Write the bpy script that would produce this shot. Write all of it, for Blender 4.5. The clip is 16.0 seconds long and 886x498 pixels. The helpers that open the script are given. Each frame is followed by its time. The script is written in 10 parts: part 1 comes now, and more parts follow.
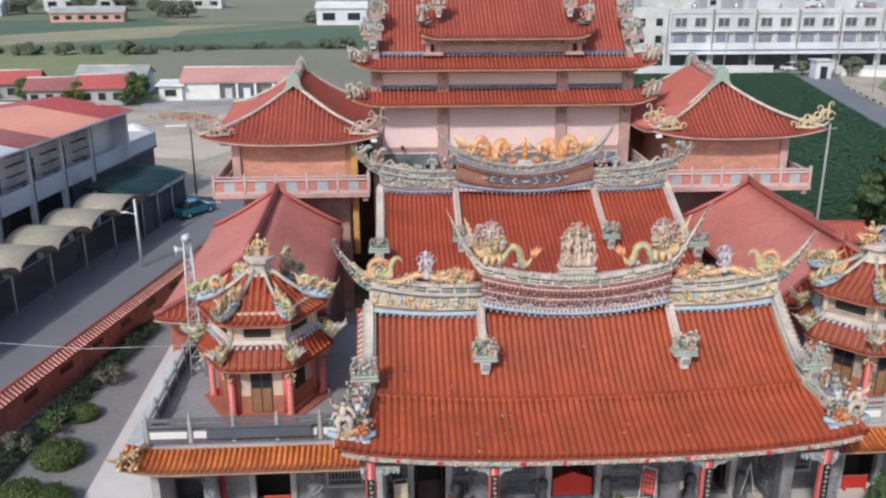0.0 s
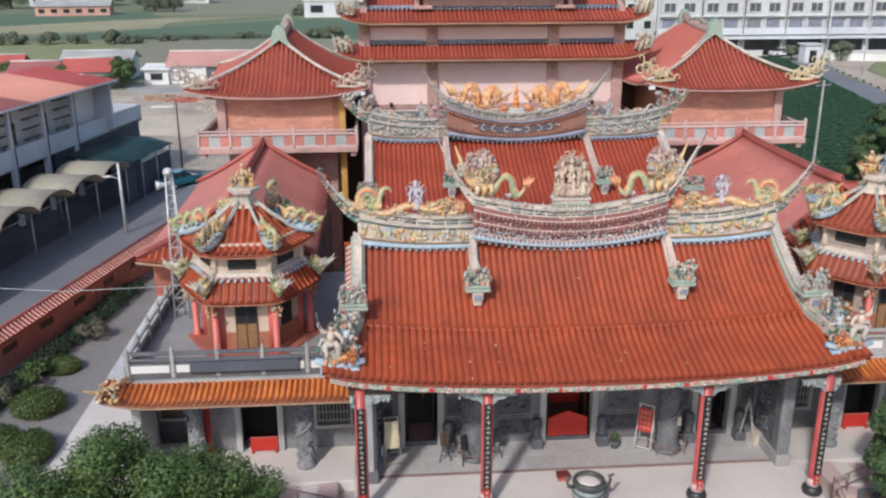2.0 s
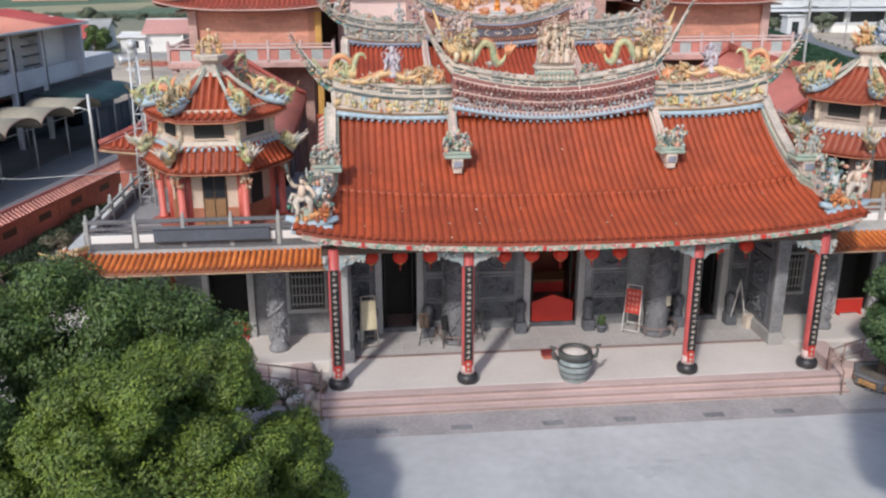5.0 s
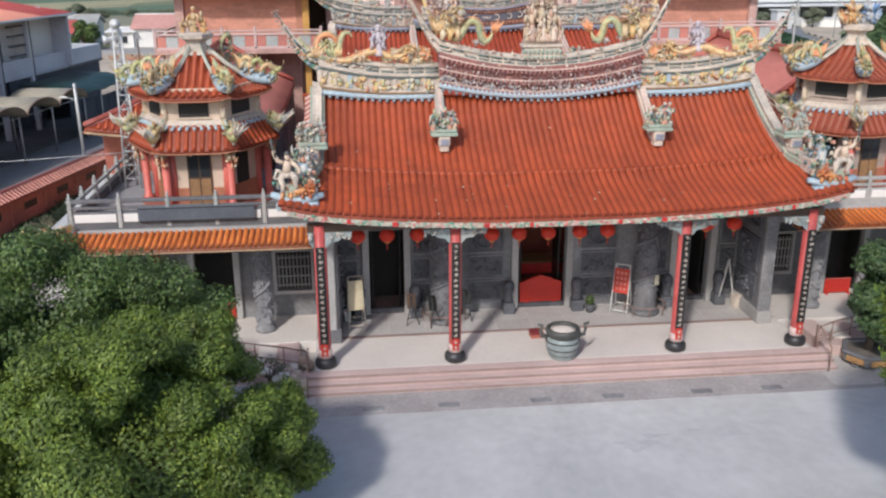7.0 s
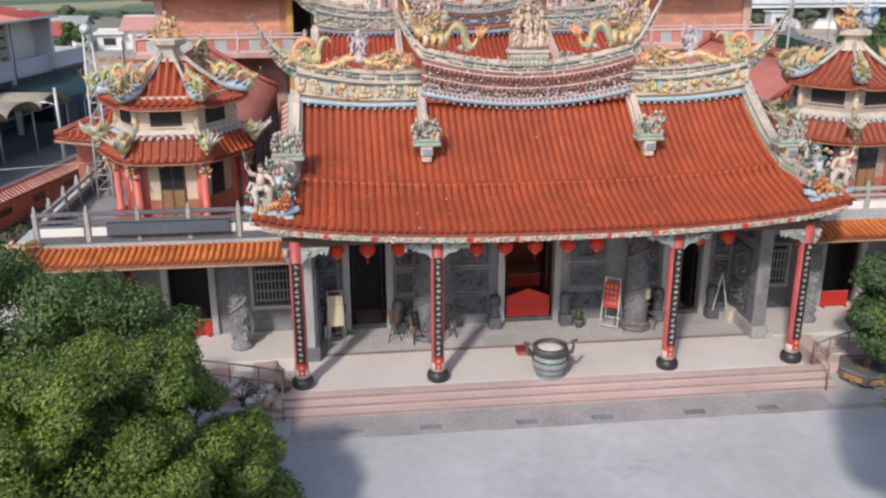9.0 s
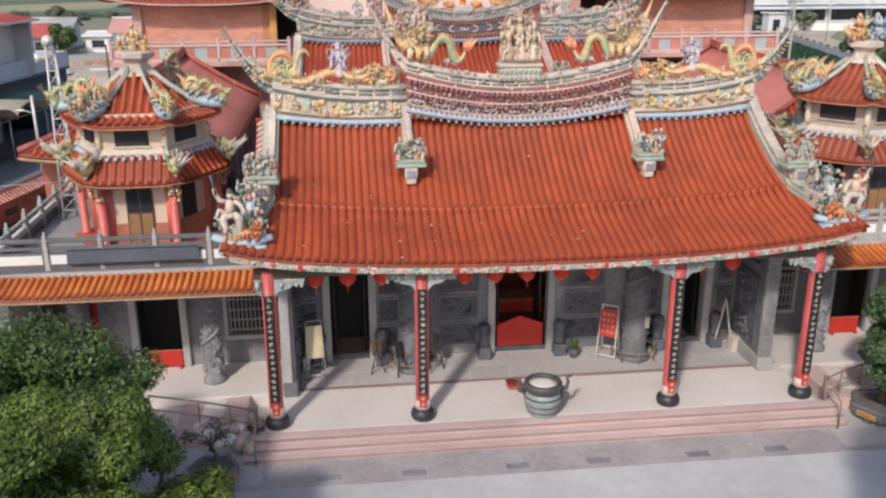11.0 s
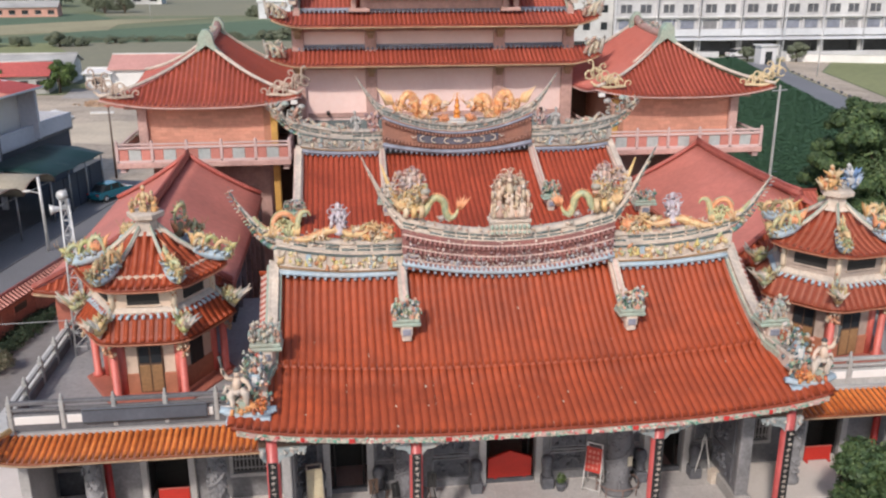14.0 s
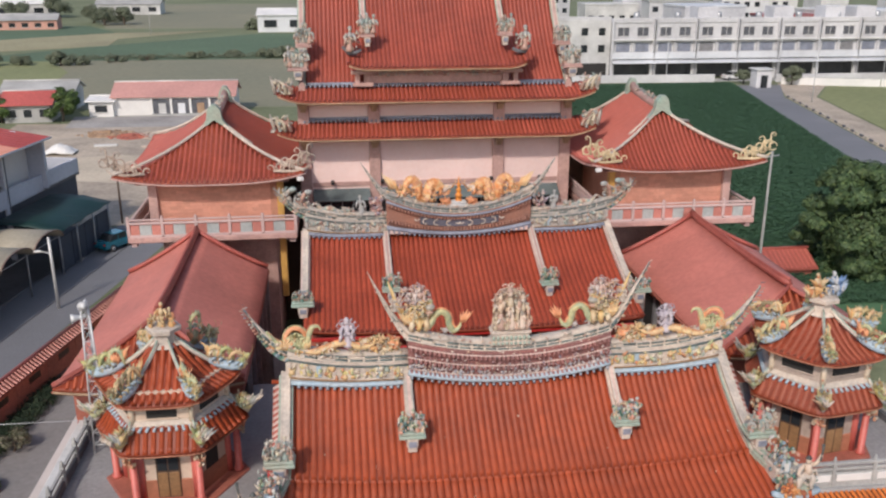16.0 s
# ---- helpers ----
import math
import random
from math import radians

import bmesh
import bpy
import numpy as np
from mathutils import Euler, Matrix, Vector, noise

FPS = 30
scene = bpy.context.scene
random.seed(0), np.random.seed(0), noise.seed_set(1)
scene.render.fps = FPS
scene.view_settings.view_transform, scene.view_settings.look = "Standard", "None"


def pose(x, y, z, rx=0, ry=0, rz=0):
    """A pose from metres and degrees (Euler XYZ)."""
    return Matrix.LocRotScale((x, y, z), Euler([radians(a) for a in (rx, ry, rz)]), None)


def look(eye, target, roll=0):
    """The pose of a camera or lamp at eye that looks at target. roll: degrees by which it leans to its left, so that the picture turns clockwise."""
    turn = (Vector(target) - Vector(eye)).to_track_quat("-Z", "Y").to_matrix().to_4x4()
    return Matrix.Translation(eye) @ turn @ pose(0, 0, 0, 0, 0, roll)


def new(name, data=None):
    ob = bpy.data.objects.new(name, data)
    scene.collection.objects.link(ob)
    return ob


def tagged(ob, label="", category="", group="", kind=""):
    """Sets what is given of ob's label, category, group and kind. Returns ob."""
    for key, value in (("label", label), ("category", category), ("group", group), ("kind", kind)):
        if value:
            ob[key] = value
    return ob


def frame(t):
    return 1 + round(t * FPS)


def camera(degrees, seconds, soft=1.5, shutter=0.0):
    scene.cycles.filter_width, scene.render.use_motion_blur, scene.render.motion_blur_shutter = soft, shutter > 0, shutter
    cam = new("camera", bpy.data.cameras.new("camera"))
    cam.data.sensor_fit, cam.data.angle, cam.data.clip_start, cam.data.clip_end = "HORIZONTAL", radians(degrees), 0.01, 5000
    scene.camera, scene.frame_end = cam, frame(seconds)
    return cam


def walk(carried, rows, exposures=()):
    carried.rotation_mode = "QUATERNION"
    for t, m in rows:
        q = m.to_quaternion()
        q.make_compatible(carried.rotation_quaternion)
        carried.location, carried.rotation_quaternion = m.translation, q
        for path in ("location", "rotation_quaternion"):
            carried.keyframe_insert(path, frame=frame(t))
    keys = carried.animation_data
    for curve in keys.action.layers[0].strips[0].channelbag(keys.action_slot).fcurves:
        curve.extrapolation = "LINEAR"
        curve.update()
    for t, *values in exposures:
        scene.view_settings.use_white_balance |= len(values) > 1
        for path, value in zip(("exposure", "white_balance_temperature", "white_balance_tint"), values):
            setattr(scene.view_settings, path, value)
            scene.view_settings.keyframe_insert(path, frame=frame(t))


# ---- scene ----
cam = camera(53.5, 16.0, 2.3)
METRES, EYE, TILT, LEAN, TURN = 20.0, 20.1, -18.5, 0.0, -3.5
EYE_X, EYE_Y = -6.64, -24.4
ROWS = [
    (0.0, 0.0, 0.0, 0.0, 0.0, 0.0, -0.0),
    (0.5, 0.0008, 0.0097, -0.0267, -0.2, 0.03, 0.1),
    (1.0, 0.0004, 0.0203, -0.0541, -0.34, 0.04, 0.18),
    (1.5, -0.0006, 0.0317, -0.0856, -0.5, 0.04, 0.25),
    (2.0, -0.0017, 0.0452, -0.1232, -0.67, 0.06, 0.35),
    (2.5, -0.0014, 0.0549, -0.1507, -0.82, 0.05, 0.4),
    (3.0, 0.0005, 0.0711, -0.1988, -1.04, 0.06, 0.51),
    (3.5, 0.0033, 0.0877, -0.2507, -1.3, 0.04, 0.62),
    (4.0, 0.0042, 0.0969, -0.2785, -1.42, 0.03, 0.68),
    (4.5, 0.0054, 0.1069, -0.3108, -1.56, 0.02, 0.7),
    (7.0, 0.0139, 0.1215, -0.3707, -2.23, -0.04, 0.98),
    (7.5, 0.0198, 0.1277, -0.3664, -2.32, -0.02, 1.01),
    (8.0, 0.0243, 0.1372, -0.3612, -2.41, -0.04, 1.04),
    (8.5, 0.0299, 0.1548, -0.3546, -2.5, -0.03, 1.07),
    (9.0, 0.0352, 0.1743, -0.3503, -2.56, -0.0, 1.08),
    (11.5, 0.0563, 0.2651, -0.2967, -2.86, -0.05, 1.1),
    (12.0, 0.0541, 0.2535, -0.2603, -2.89, 0.01, 1.09),
    (12.5, 0.0548, 0.2409, -0.2262, -2.9, 0.0, 1.08),
    (13.0, 0.057, 0.2239, -0.1849, -2.94, 0.05, 1.07),
    (13.5, 0.0591, 0.2066, -0.1417, -2.98, 0.06, 1.05),
    (14.0, 0.0599, 0.1842, -0.0803, -3.03, 0.08, 1.03),
    (14.5, 0.0568, 0.1546, -0.003, -3.08, 0.08, 1.03),
    (15.0, 0.054, 0.1378, 0.0409, -3.12, 0.07, 1.02),
    (15.5, 0.052, 0.1265, 0.0764, -3.15, 0.09, 1.0),
    (16.0, 0.049, 0.1166, 0.1039, -3.19, 0.08, 1.0),
]
walk(cam, [(t, pose(EYE_X, EYE_Y, EYE, TILT, LEAN, TURN) @ pose(METRES * x, METRES * y, METRES * z, 90 + pitch, roll, yaw)) for t, x, y, z, yaw, pitch, roll in ROWS],
     [(0.0, -0.08, 6250, 10), (4.5, -0.03, 6350, 10), (9.0, 0.0, 6550, 11), (11.5, 0.0, 6700, 13), (12.5, 0.0, 6700, 13), (14.5, -0.05, 6800, 14), (16.0, -0.19, 6800, 14)])

# ---- world, sun ----
SUN_TURN, SUN_HEIGHT = 27.0, 40.0
world = bpy.data.worlds.new("sky")
scene.world = world
world.use_nodes = True
wn = world.node_tree
sky = wn.nodes.new("ShaderNodeTexSky")
sky.sky_type = "NISHITA"
sky.sun_disc = False
sky.sun_elevation = radians(SUN_HEIGHT)
sky.sun_rotation = radians(180 + SUN_TURN)
sky.dust_density = 1.5
wn.nodes["Background"].inputs["Strength"].default_value = 0.165
wn.links.new(sky.outputs["Color"], wn.nodes["Background"].inputs["Color"])
sun = new("sun", bpy.data.lights.new("sun", "SUN"))
sun.data.energy = 2.7
sun.data.angle = radians(4.0)
sun.data.color = (1.0, 0.95, 0.89)
sun.matrix_world = look(
    (-50 * math.sin(radians(SUN_TURN)), -50 * math.cos(radians(SUN_TURN)), 50 * math.tan(radians(SUN_HEIGHT))), (0, 0, 0))
scene.view_settings.exposure = 0.0


# ---- materials ----
def mat(name, col, rough=0.6, var=0.25, scale=3.0, fine=40.0, bump=0.15, metal=0.0, second=None, obvar=0.0, coat=0.0, mixscale=None):
    """A surface with grain, stains and relief at two scales, in metres."""
    m = bpy.data.materials.new(name)
    m.use_nodes = True
    t = m.node_tree
    b = t.nodes["Principled BSDF"]
    tc = t.nodes.new("ShaderNodeTexCoord")
    n1 = t.nodes.new("ShaderNodeTexNoise")
    n1.inputs["Scale"].default_value = scale * 0.35
    n1.inputs["Detail"].default_value = 6
    n1.inputs["Roughness"].default_value = 0.62
    n2 = t.nodes.new("ShaderNodeTexNoise")
    n2.inputs["Scale"].default_value = fine * 0.35
    n2.inputs["Detail"].default_value = 4
    geo = t.nodes.new("ShaderNodeNewGeometry")
    for n in (n1, n2):
        t.links.new(geo.outputs["Position"], n.inputs["Vector"])
    ramp = t.nodes.new("ShaderNodeValToRGB")
    dark = tuple(c * (1 - var) for c in col)
    light = tuple(min(1, c * (1 + var * 0.7)) for c in col)
    ramp.color_ramp.elements[0].position, ramp.color_ramp.elements[1].position = 0.3, 0.7
    ramp.color_ramp.elements[0].color = (*(second or dark), 1)
    ramp.color_ramp.elements[1].color = (*light, 1)
    t.links.new(n1.outputs["Fac"], ramp.inputs["Fac"])
    mix = t.nodes.new("ShaderNodeMix")
    mix.data_type, mix.blend_type = "RGBA", "OVERLAY"
    mix.inputs["Factor"].default_value = min(0.6, var * 1.2)
    t.links.new(ramp.outputs["Color"], mix.inputs["A"])
    t.links.new(n2.outputs["Fac"], mix.inputs["B"])
    out = mix.outputs["Result"]
    if obvar:
        oi = t.nodes.new("ShaderNodeObjectInfo")
        hsv = t.nodes.new("ShaderNodeHueSaturation")
        mr = t.nodes.new("ShaderNodeMapRange")
        mr.inputs["To Min"].default_value, mr.inputs["To Max"].default_value = 1 - obvar, 1 + obvar
        t.links.new(oi.outputs["Random"], mr.inputs["Value"])
        t.links.new(mr.outputs["Result"], hsv.inputs["Value"])
        t.links.new(out, hsv.inputs["Color"])
        out = hsv.outputs["Color"]
    t.links.new(out, b.inputs["Base Color"])
    rr = t.nodes.new("ShaderNodeMapRange")
    rr.inputs["To Min"].default_value, rr.inputs["To Max"].default_value = max(0.03, rough - 0.12), min(1, rough + 0.12)
    t.links.new(n1.outputs["Fac"], rr.inputs["Value"])
    t.links.new(rr.outputs["Result"], b.inputs["Roughness"])
    b.inputs["Metallic"].default_value = metal
    b.inputs["Coat Weight"].default_value = coat
    if bump:
        bp = t.nodes.new("ShaderNodeBump")
        bp.inputs["Strength"].default_value = bump
        bp.inputs["Distance"].default_value = 0.02
        t.links.new(n2.outputs["Fac"], bp.inputs["Height"])
        t.links.new(bp.outputs["Normal"], b.inputs["Normal"])
    return m


def islands(name, cols, rough=0.4, bump=0.2, dirt=0.3):
    """Pieces of many colours: every loose piece takes one colour of the list."""
    m = bpy.data.materials.new(name)
    m.use_nodes = True
    t = m.node_tree
    b = t.nodes["Principled BSDF"]
    geo = t.nodes.new("ShaderNodeNewGeometry")
    ramp = t.nodes.new("ShaderNodeValToRGB")
    ramp.color_ramp.interpolation = "CONSTANT"
    e = ramp.color_ramp.elements
    while len(e) < len(cols):
        e.new(0.5)
    for k, c in enumerate(cols):
        e[k].position = k / len(cols)
        e[k].color = (*c, 1)
    t.links.new(geo.outputs["Random Per Island"], ramp.inputs["Fac"])
    n = t.nodes.new("ShaderNodeTexNoise")
    n.inputs["Scale"].default_value = 5.0
    n.inputs["Detail"].default_value = 6
    t.links.new(geo.outputs["Position"], n.inputs["Vector"])
    mix = t.nodes.new("ShaderNodeMix")
    mix.data_type, mix.blend_type = "RGBA", "OVERLAY"
    mix.inputs["Factor"].default_value = dirt
    t.links.new(ramp.outputs["Color"], mix.inputs["A"])
    t.links.new(n.outputs["Fac"], mix.inputs["B"])
    t.links.new(mix.outputs["Result"], b.inputs["Base Color"])
    b.inputs["Roughness"].default_value = rough
    bp = t.nodes.new("ShaderNodeBump")
    bp.inputs["Strength"].default_value = bump
    bp.inputs["Distance"].default_value = 0.02
    t.links.new(n.outputs["Fac"], bp.inputs["Height"])
    t.links.new(bp.outputs["Normal"], b.inputs["Normal"])
    return m


def leafmat(name, cols, rough=0.5, patch=0.4):
    m = islands(name, cols, rough, 0.0, patch)
    m.node_tree.nodes["Noise Texture"].inputs["Scale"].default_value = 1.3
    m.node_tree.nodes["Noise Texture"].inputs["Detail"].default_value = 3
    b = m.node_tree.nodes["Principled BSDF"]
    b.inputs["Transmission Weight"].default_value = 0.0
    b.inputs["Subsurface Weight"].default_value = 0.0
    return m


TILE = mat("glazed_red_tile", (0.345, 0.058, 0.016), 0.55, 0.28, 1.6, 9, 0.3, obvar=0.06, second=(0.265, 0.048, 0.016))
TILE_B = mat("glazed_red_tile_old", (0.36, 0.062, 0.028), 0.45, 0.28, 1.2, 14, 0.2, obvar=0.08)
TILE_C = mat("glazed_red_tile_dull", (0.34, 0.071, 0.046), 0.55, 0.25, 0.8, 12, 0.2, obvar=0.10)
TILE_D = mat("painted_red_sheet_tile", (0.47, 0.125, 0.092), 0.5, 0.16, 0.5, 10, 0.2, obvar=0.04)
TILE_O = mat("glazed_orange_tile", (0.62, 0.20, 0.05), 0.4, 0.3, 2.5, 14, 0.2, obvar=0.12, coat=0.05, second=(0.46, 0.11, 0.02))
DECK = mat("pan_tile_red", (0.25, 0.043, 0.016), 0.55, 0.3, 2.0, 20, 0.3)
DECK_O = mat("pan_tile_orange", (0.22, 0.05, 0.014), 0.5, 0.35, 2.0, 20, 0.3)
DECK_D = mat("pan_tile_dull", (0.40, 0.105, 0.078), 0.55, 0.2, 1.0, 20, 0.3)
CREAM = mat("cream_plaster", (0.58, 0.49, 0.405), 0.75, 0.30, 3.5, 25, 0.4, second=(0.40, 0.36, 0.32))
PINKCREAM = mat("pinkish_cream_plaster", (0.66, 0.49, 0.42), 0.75, 0.25, 3.0, 25, 0.3, second=(0.48, 0.36, 0.32))
WHITE = mat("white_paint", (0.78, 0.77, 0.74), 0.6, 0.15, 0.6, 12, 0.1)
OFFWHITE = mat("weathered_white", (0.62, 0.62, 0.60), 0.7, 0.25, 0.6, 12, 0.2, second=(0.42, 0.42, 0.41))
BLUE = mat("pale_blue_glaze", (0.30, 0.42, 0.50), 0.5, 0.3, 4, 25, 0.3, second=(0.40, 0.44, 0.46))
BLUE_D = mat("dull_blue_tile_end", (0.29, 0.33, 0.38), 0.5, 0.35, 5, 25, 0.3)
AGED = mat("aged_grey_plaster", (0.44, 0.38, 0.32), 0.8, 0.35, 3.5, 25, 0.4, second=(0.27, 0.27, 0.26))
BROWNBAND = mat("brown_glazed_ridge", (0.33, 0.15, 0.10), 0.55, 0.3, 3, 25, 0.3, second=(0.25, 0.13, 0.10))
SIGNDARK = mat("dark_slate_panel", (0.12, 0.12, 0.15), 0.5, 0.3, 4, 25, 0.2)
TEALGREY = mat("grey_teal_sheet", (0.13, 0.165, 0.165), 0.6, 0.3, 2, 25, 0.15)
SLATE = mat("blue_grey_tile", (0.25, 0.27, 0.33), 0.5, 0.3, 4, 25, 0.2)
JADE = mat("pale_green_glaze", (0.26, 0.37, 0.31), 0.5, 0.35, 4, 25, 0.3, second=(0.36, 0.37, 0.30))
ORANGE = mat("orange_glaze", (0.85, 0.30, 0.05), 0.35, 0.35, 5, 25, 0.2)
PINK = mat("pink_wall", (0.87, 0.65, 0.60), 0.75, 0.12, 0.6, 14, 0.12)
PINKTRIM = mat("pink_grey_trim", (0.52, 0.33, 0.29), 0.7, 0.25, 2, 20, 0.2)
SALMON = mat("salmon_tile_wall", (0.66, 0.31, 0.22), 0.6, 0.15, 1.0, 16, 0.15, obvar=0.10)
SALMON_J = mat("salmon_joint", (0.50, 0.24, 0.16), 0.8, 0.2, 2, 20, 0.1)
RED = mat("red_paint", (0.55, 0.04, 0.035), 0.4, 0.25, 3, 25, 0.1)
REDCOL = mat("red_column_paint", (0.52, 0.10, 0.095), 0.38, 0.22, 3, 25, 0.1)
CORAL = mat("coral_paint", (0.62, 0.15, 0.12), 0.45, 0.2, 3, 25, 0.1)
BRIGHTRED = mat("bright_red_board", (0.52, 0.03, 0.018), 0.5, 0.12, 3, 25, 0.05)
BLACK = mat("black_board", (0.02, 0.02, 0.02), 0.4, 0.3, 3, 25, 0.05)
# near-black stands in for the unlit inside of openings
DARK = mat("unlit_interior_black", (0.03, 0.028, 0.026), 0.8, 0.3, 2, 20, 0.1)
STONE = mat("grey_carved_stone", (0.25, 0.25, 0.26), 0.75, 0.35, 3, 25, 0.5, obvar=0.12)
STONE_D = mat("dark_carved_stone", (0.11, 0.115, 0.13), 0.6, 0.4, 4, 22, 0.7)
# dark stone; on end walls and right wing it carries painted shade
STONE_M = mat("dark_and_shaded_granite", (0.16, 0.16, 0.17), 0.75, 0.3, 3, 25, 0.4, obvar=0.1)
STONE_L = mat("light_granite", (0.42, 0.41, 0.40), 0.75, 0.2, 2, 40, 0.25, obvar=0.1)
PAVE = mat("pale_pavement", (0.69, 0.64, 0.60), 0.8, 0.12, 0.8, 25, 0.1, obvar=0.04)
PAVE_IN = mat("grey_pavement", (0.48, 0.46, 0.45), 0.75, 0.2, 0.9, 25, 0.1, obvar=0.07)
STEP = mat("pink_granite_step", (0.58, 0.44, 0.415), 0.75, 0.15, 1.2, 30, 0.15, obvar=0.06)
STEP_D = mat("dark_pink_granite", (0.32, 0.23, 0.21), 0.7, 0.2, 1.5, 30, 0.15, obvar=0.08)
COURT = mat("concrete_court", (0.555, 0.55, 0.55), 0.75, 0.12, 0.55, 9, 0.10, second=(0.41, 0.41, 0.415))
STRIP = mat("grey_stone_strip", (0.40, 0.372, 0.368), 0.75, 0.25, 1.5, 25, 0.2)
ROADGREY = mat("grey_road", (0.20, 0.205, 0.22), 0.85, 0.15, 0.3, 20, 0.2)
CONC = mat("concrete", (0.40, 0.40, 0.385), 0.8, 0.25, 0.8, 25, 0.25)
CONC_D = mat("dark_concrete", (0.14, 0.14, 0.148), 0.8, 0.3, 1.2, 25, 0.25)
TERRACE = mat("terrace_grey", (0.32, 0.31, 0.31), 0.8, 0.25, 0.7, 20, 0.2)
WALLRED = mat("brick_red_wall", (0.40, 0.13, 0.09), 0.75, 0.25, 1.5, 20, 0.3)
COPING_W = mat("faded_pink_coping_tile", (0.56, 0.26, 0.21), 0.6, 0.25, 1.5, 20, 0.2, obvar=0.14)
LEAF_M = leafmat("mid_green_leaf", [(0.055, 0.10, 0.022), (0.075, 0.125, 0.03), (0.10, 0.155, 0.04), (0.042, 0.08, 0.02), (0.13, 0.18, 0.055)], 0.55, 0.8)
COPING = mat("red_coping_tile", (0.42, 0.11, 0.085), 0.5, 0.25, 1.5, 20, 0.2, obvar=0.12)
WOOD = mat("brown_wood", (0.30, 0.17, 0.08), 0.55, 0.3, 2, 30, 0.2)
WOOD_D = mat("dark_wood", (0.10, 0.06, 0.04), 0.5, 0.3, 2, 30, 0.2)
WARM = mat("warm_cream_paint", (0.64, 0.50, 0.39), 0.7, 0.15, 1.5, 20, 0.15)
DRUM = mat("black_stone_drum", (0.035, 0.035, 0.038), 0.45, 0.4, 4, 25, 0.4)
TAN = mat("weathered_tan_edge", (0.40, 0.26, 0.16), 0.65, 0.3, 3, 25, 0.2)
CAPLINE = mat("dark_teal_cap_tile", (0.07, 0.11, 0.115), 0.45, 0.4, 6, 25, 0.4, second=(0.13, 0.17, 0.16))
GOLD = mat("gold_paint", (0.72, 0.45, 0.10), 0.4, 0.25, 4, 25, 0.15)
METAL = mat("grey_metal", (0.45, 0.46, 0.47), 0.45, 0.2, 3, 30, 0.05, metal=0.6)
GALV = mat("pale_steel", (0.62, 0.63, 0.63), 0.5, 0.2, 3, 30, 0.05, metal=0.3)
RUST = mat("rusty_rail", (0.30, 0.20, 0.17), 0.6, 0.3, 3, 30, 0.1, metal=0.3)
BRONZE = mat("grey_green_bronze", (0.31, 0.36, 0.36), 0.5, 0.3, 3, 20, 0.2)
BRONZE_D = mat("dark_bronze", (0.08, 0.085, 0.08), 0.5, 0.3, 3, 20, 0.2)
ASH = mat("incense_ash", (0.72, 0.66, 0.60), 0.95, 0.12, 5, 40, 0.2)
GLASS = mat("dark_window_glass", (0.03, 0.035, 0.04), 0.12, 0.3, 1, 5, 0.0)
MAROON = mat("maroon_glazed_ridge", (0.29, 0.115, 0.10), 0.55, 0.35, 3, 25, 0.3, second=(0.21, 0.115, 0.11))
# navy carries the shade under awnings and terrace, painted into the walls
NAVY = mat("shaded_navy_wall", (0.044, 0.056, 0.082), 0.7, 0.3, 0.8, 12, 0.15)
MUSTARD = mat("mustard_paint", (0.58, 0.33, 0.09), 0.6, 0.25, 2, 20, 0.15)
AWN = mat("cream_awning_sheet", (0.42, 0.38, 0.295), 0.6, 0.2, 0.7, 12, 0.1, obvar=0.06)
AWN_G = mat("dark_green_awning", (0.010, 0.042, 0.038), 0.5, 0.3, 0.8, 12, 0.1)
SHEET_R = mat("faded_red_sheet", (0.48, 0.11, 0.09), 0.55, 0.25, 0.25, 8, 0.1, second=(0.40, 0.09, 0.08))
SHEET_W = mat("pale_sheet", (0.66, 0.68, 0.70), 0.5, 0.2, 0.3, 8, 0.1)
SHEET_RD = mat("old_red_sheet", (0.36, 0.13, 0.12), 0.6, 0.3, 0.3, 8, 0.1)
BLUEWALL = mat("pale_blue_grey_wall", (0.58, 0.60, 0.66), 0.75, 0.18, 0.5, 12, 0.15)
CARBLUE = mat("teal_car_paint", (0.02, 0.22, 0.30), 0.25, 0.1, 1, 10, 0.0, metal=0.3, coat=0.8)
CARWHITE = mat("white_car_paint", (0.75, 0.75, 0.75), 0.3, 0.1, 1, 10, 0.0, coat=0.6)
RUBBER = mat("black_rubber", (0.02, 0.02, 0.02), 0.8, 0.2, 5, 30, 0.1)
BARK = mat("brown_bark", (0.13, 0.10, 0.075), 0.9, 0.35, 5, 30, 0.7)
SOIL = mat("dry_soil", (0.46, 0.385, 0.30), 0.95, 0.35, 0.45, 6, 0.5, second=(0.31, 0.26, 0.21))
GRAVEL = mat("grey_gravel", (0.36, 0.34, 0.32), 0.95, 0.3, 0.5, 8, 0.4)
DIRT = mat("dark_garden_soil", (0.15, 0.13, 0.11), 0.95, 0.3, 1, 20, 0.5)
YARD = mat("yard_concrete", (0.25, 0.24, 0.232), 0.85, 0.2, 0.5, 12, 0.2)
# darker copy of the warm cream, holds the right pagoda's shade
WARM_G = mat("shade_darkened_cream", (0.43, 0.345, 0.29), 0.75, 0.25, 1.5, 20, 0.2)
ROCK = mat("garden_rock", (0.52, 0.42, 0.34), 0.85, 0.4, 3, 20, 0.8)
FIELD_G = mat("green_field", (0.10, 0.155, 0.09), 0.95, 0.25, 0.08, 2.5, 0.6, second=(0.085, 0.13, 0.075))
FIELD_Y = mat("yellow_green_field", (0.235, 0.245, 0.115), 0.95, 0.25, 0.08, 2.5, 0.6, second=(0.20, 0.225, 0.10))
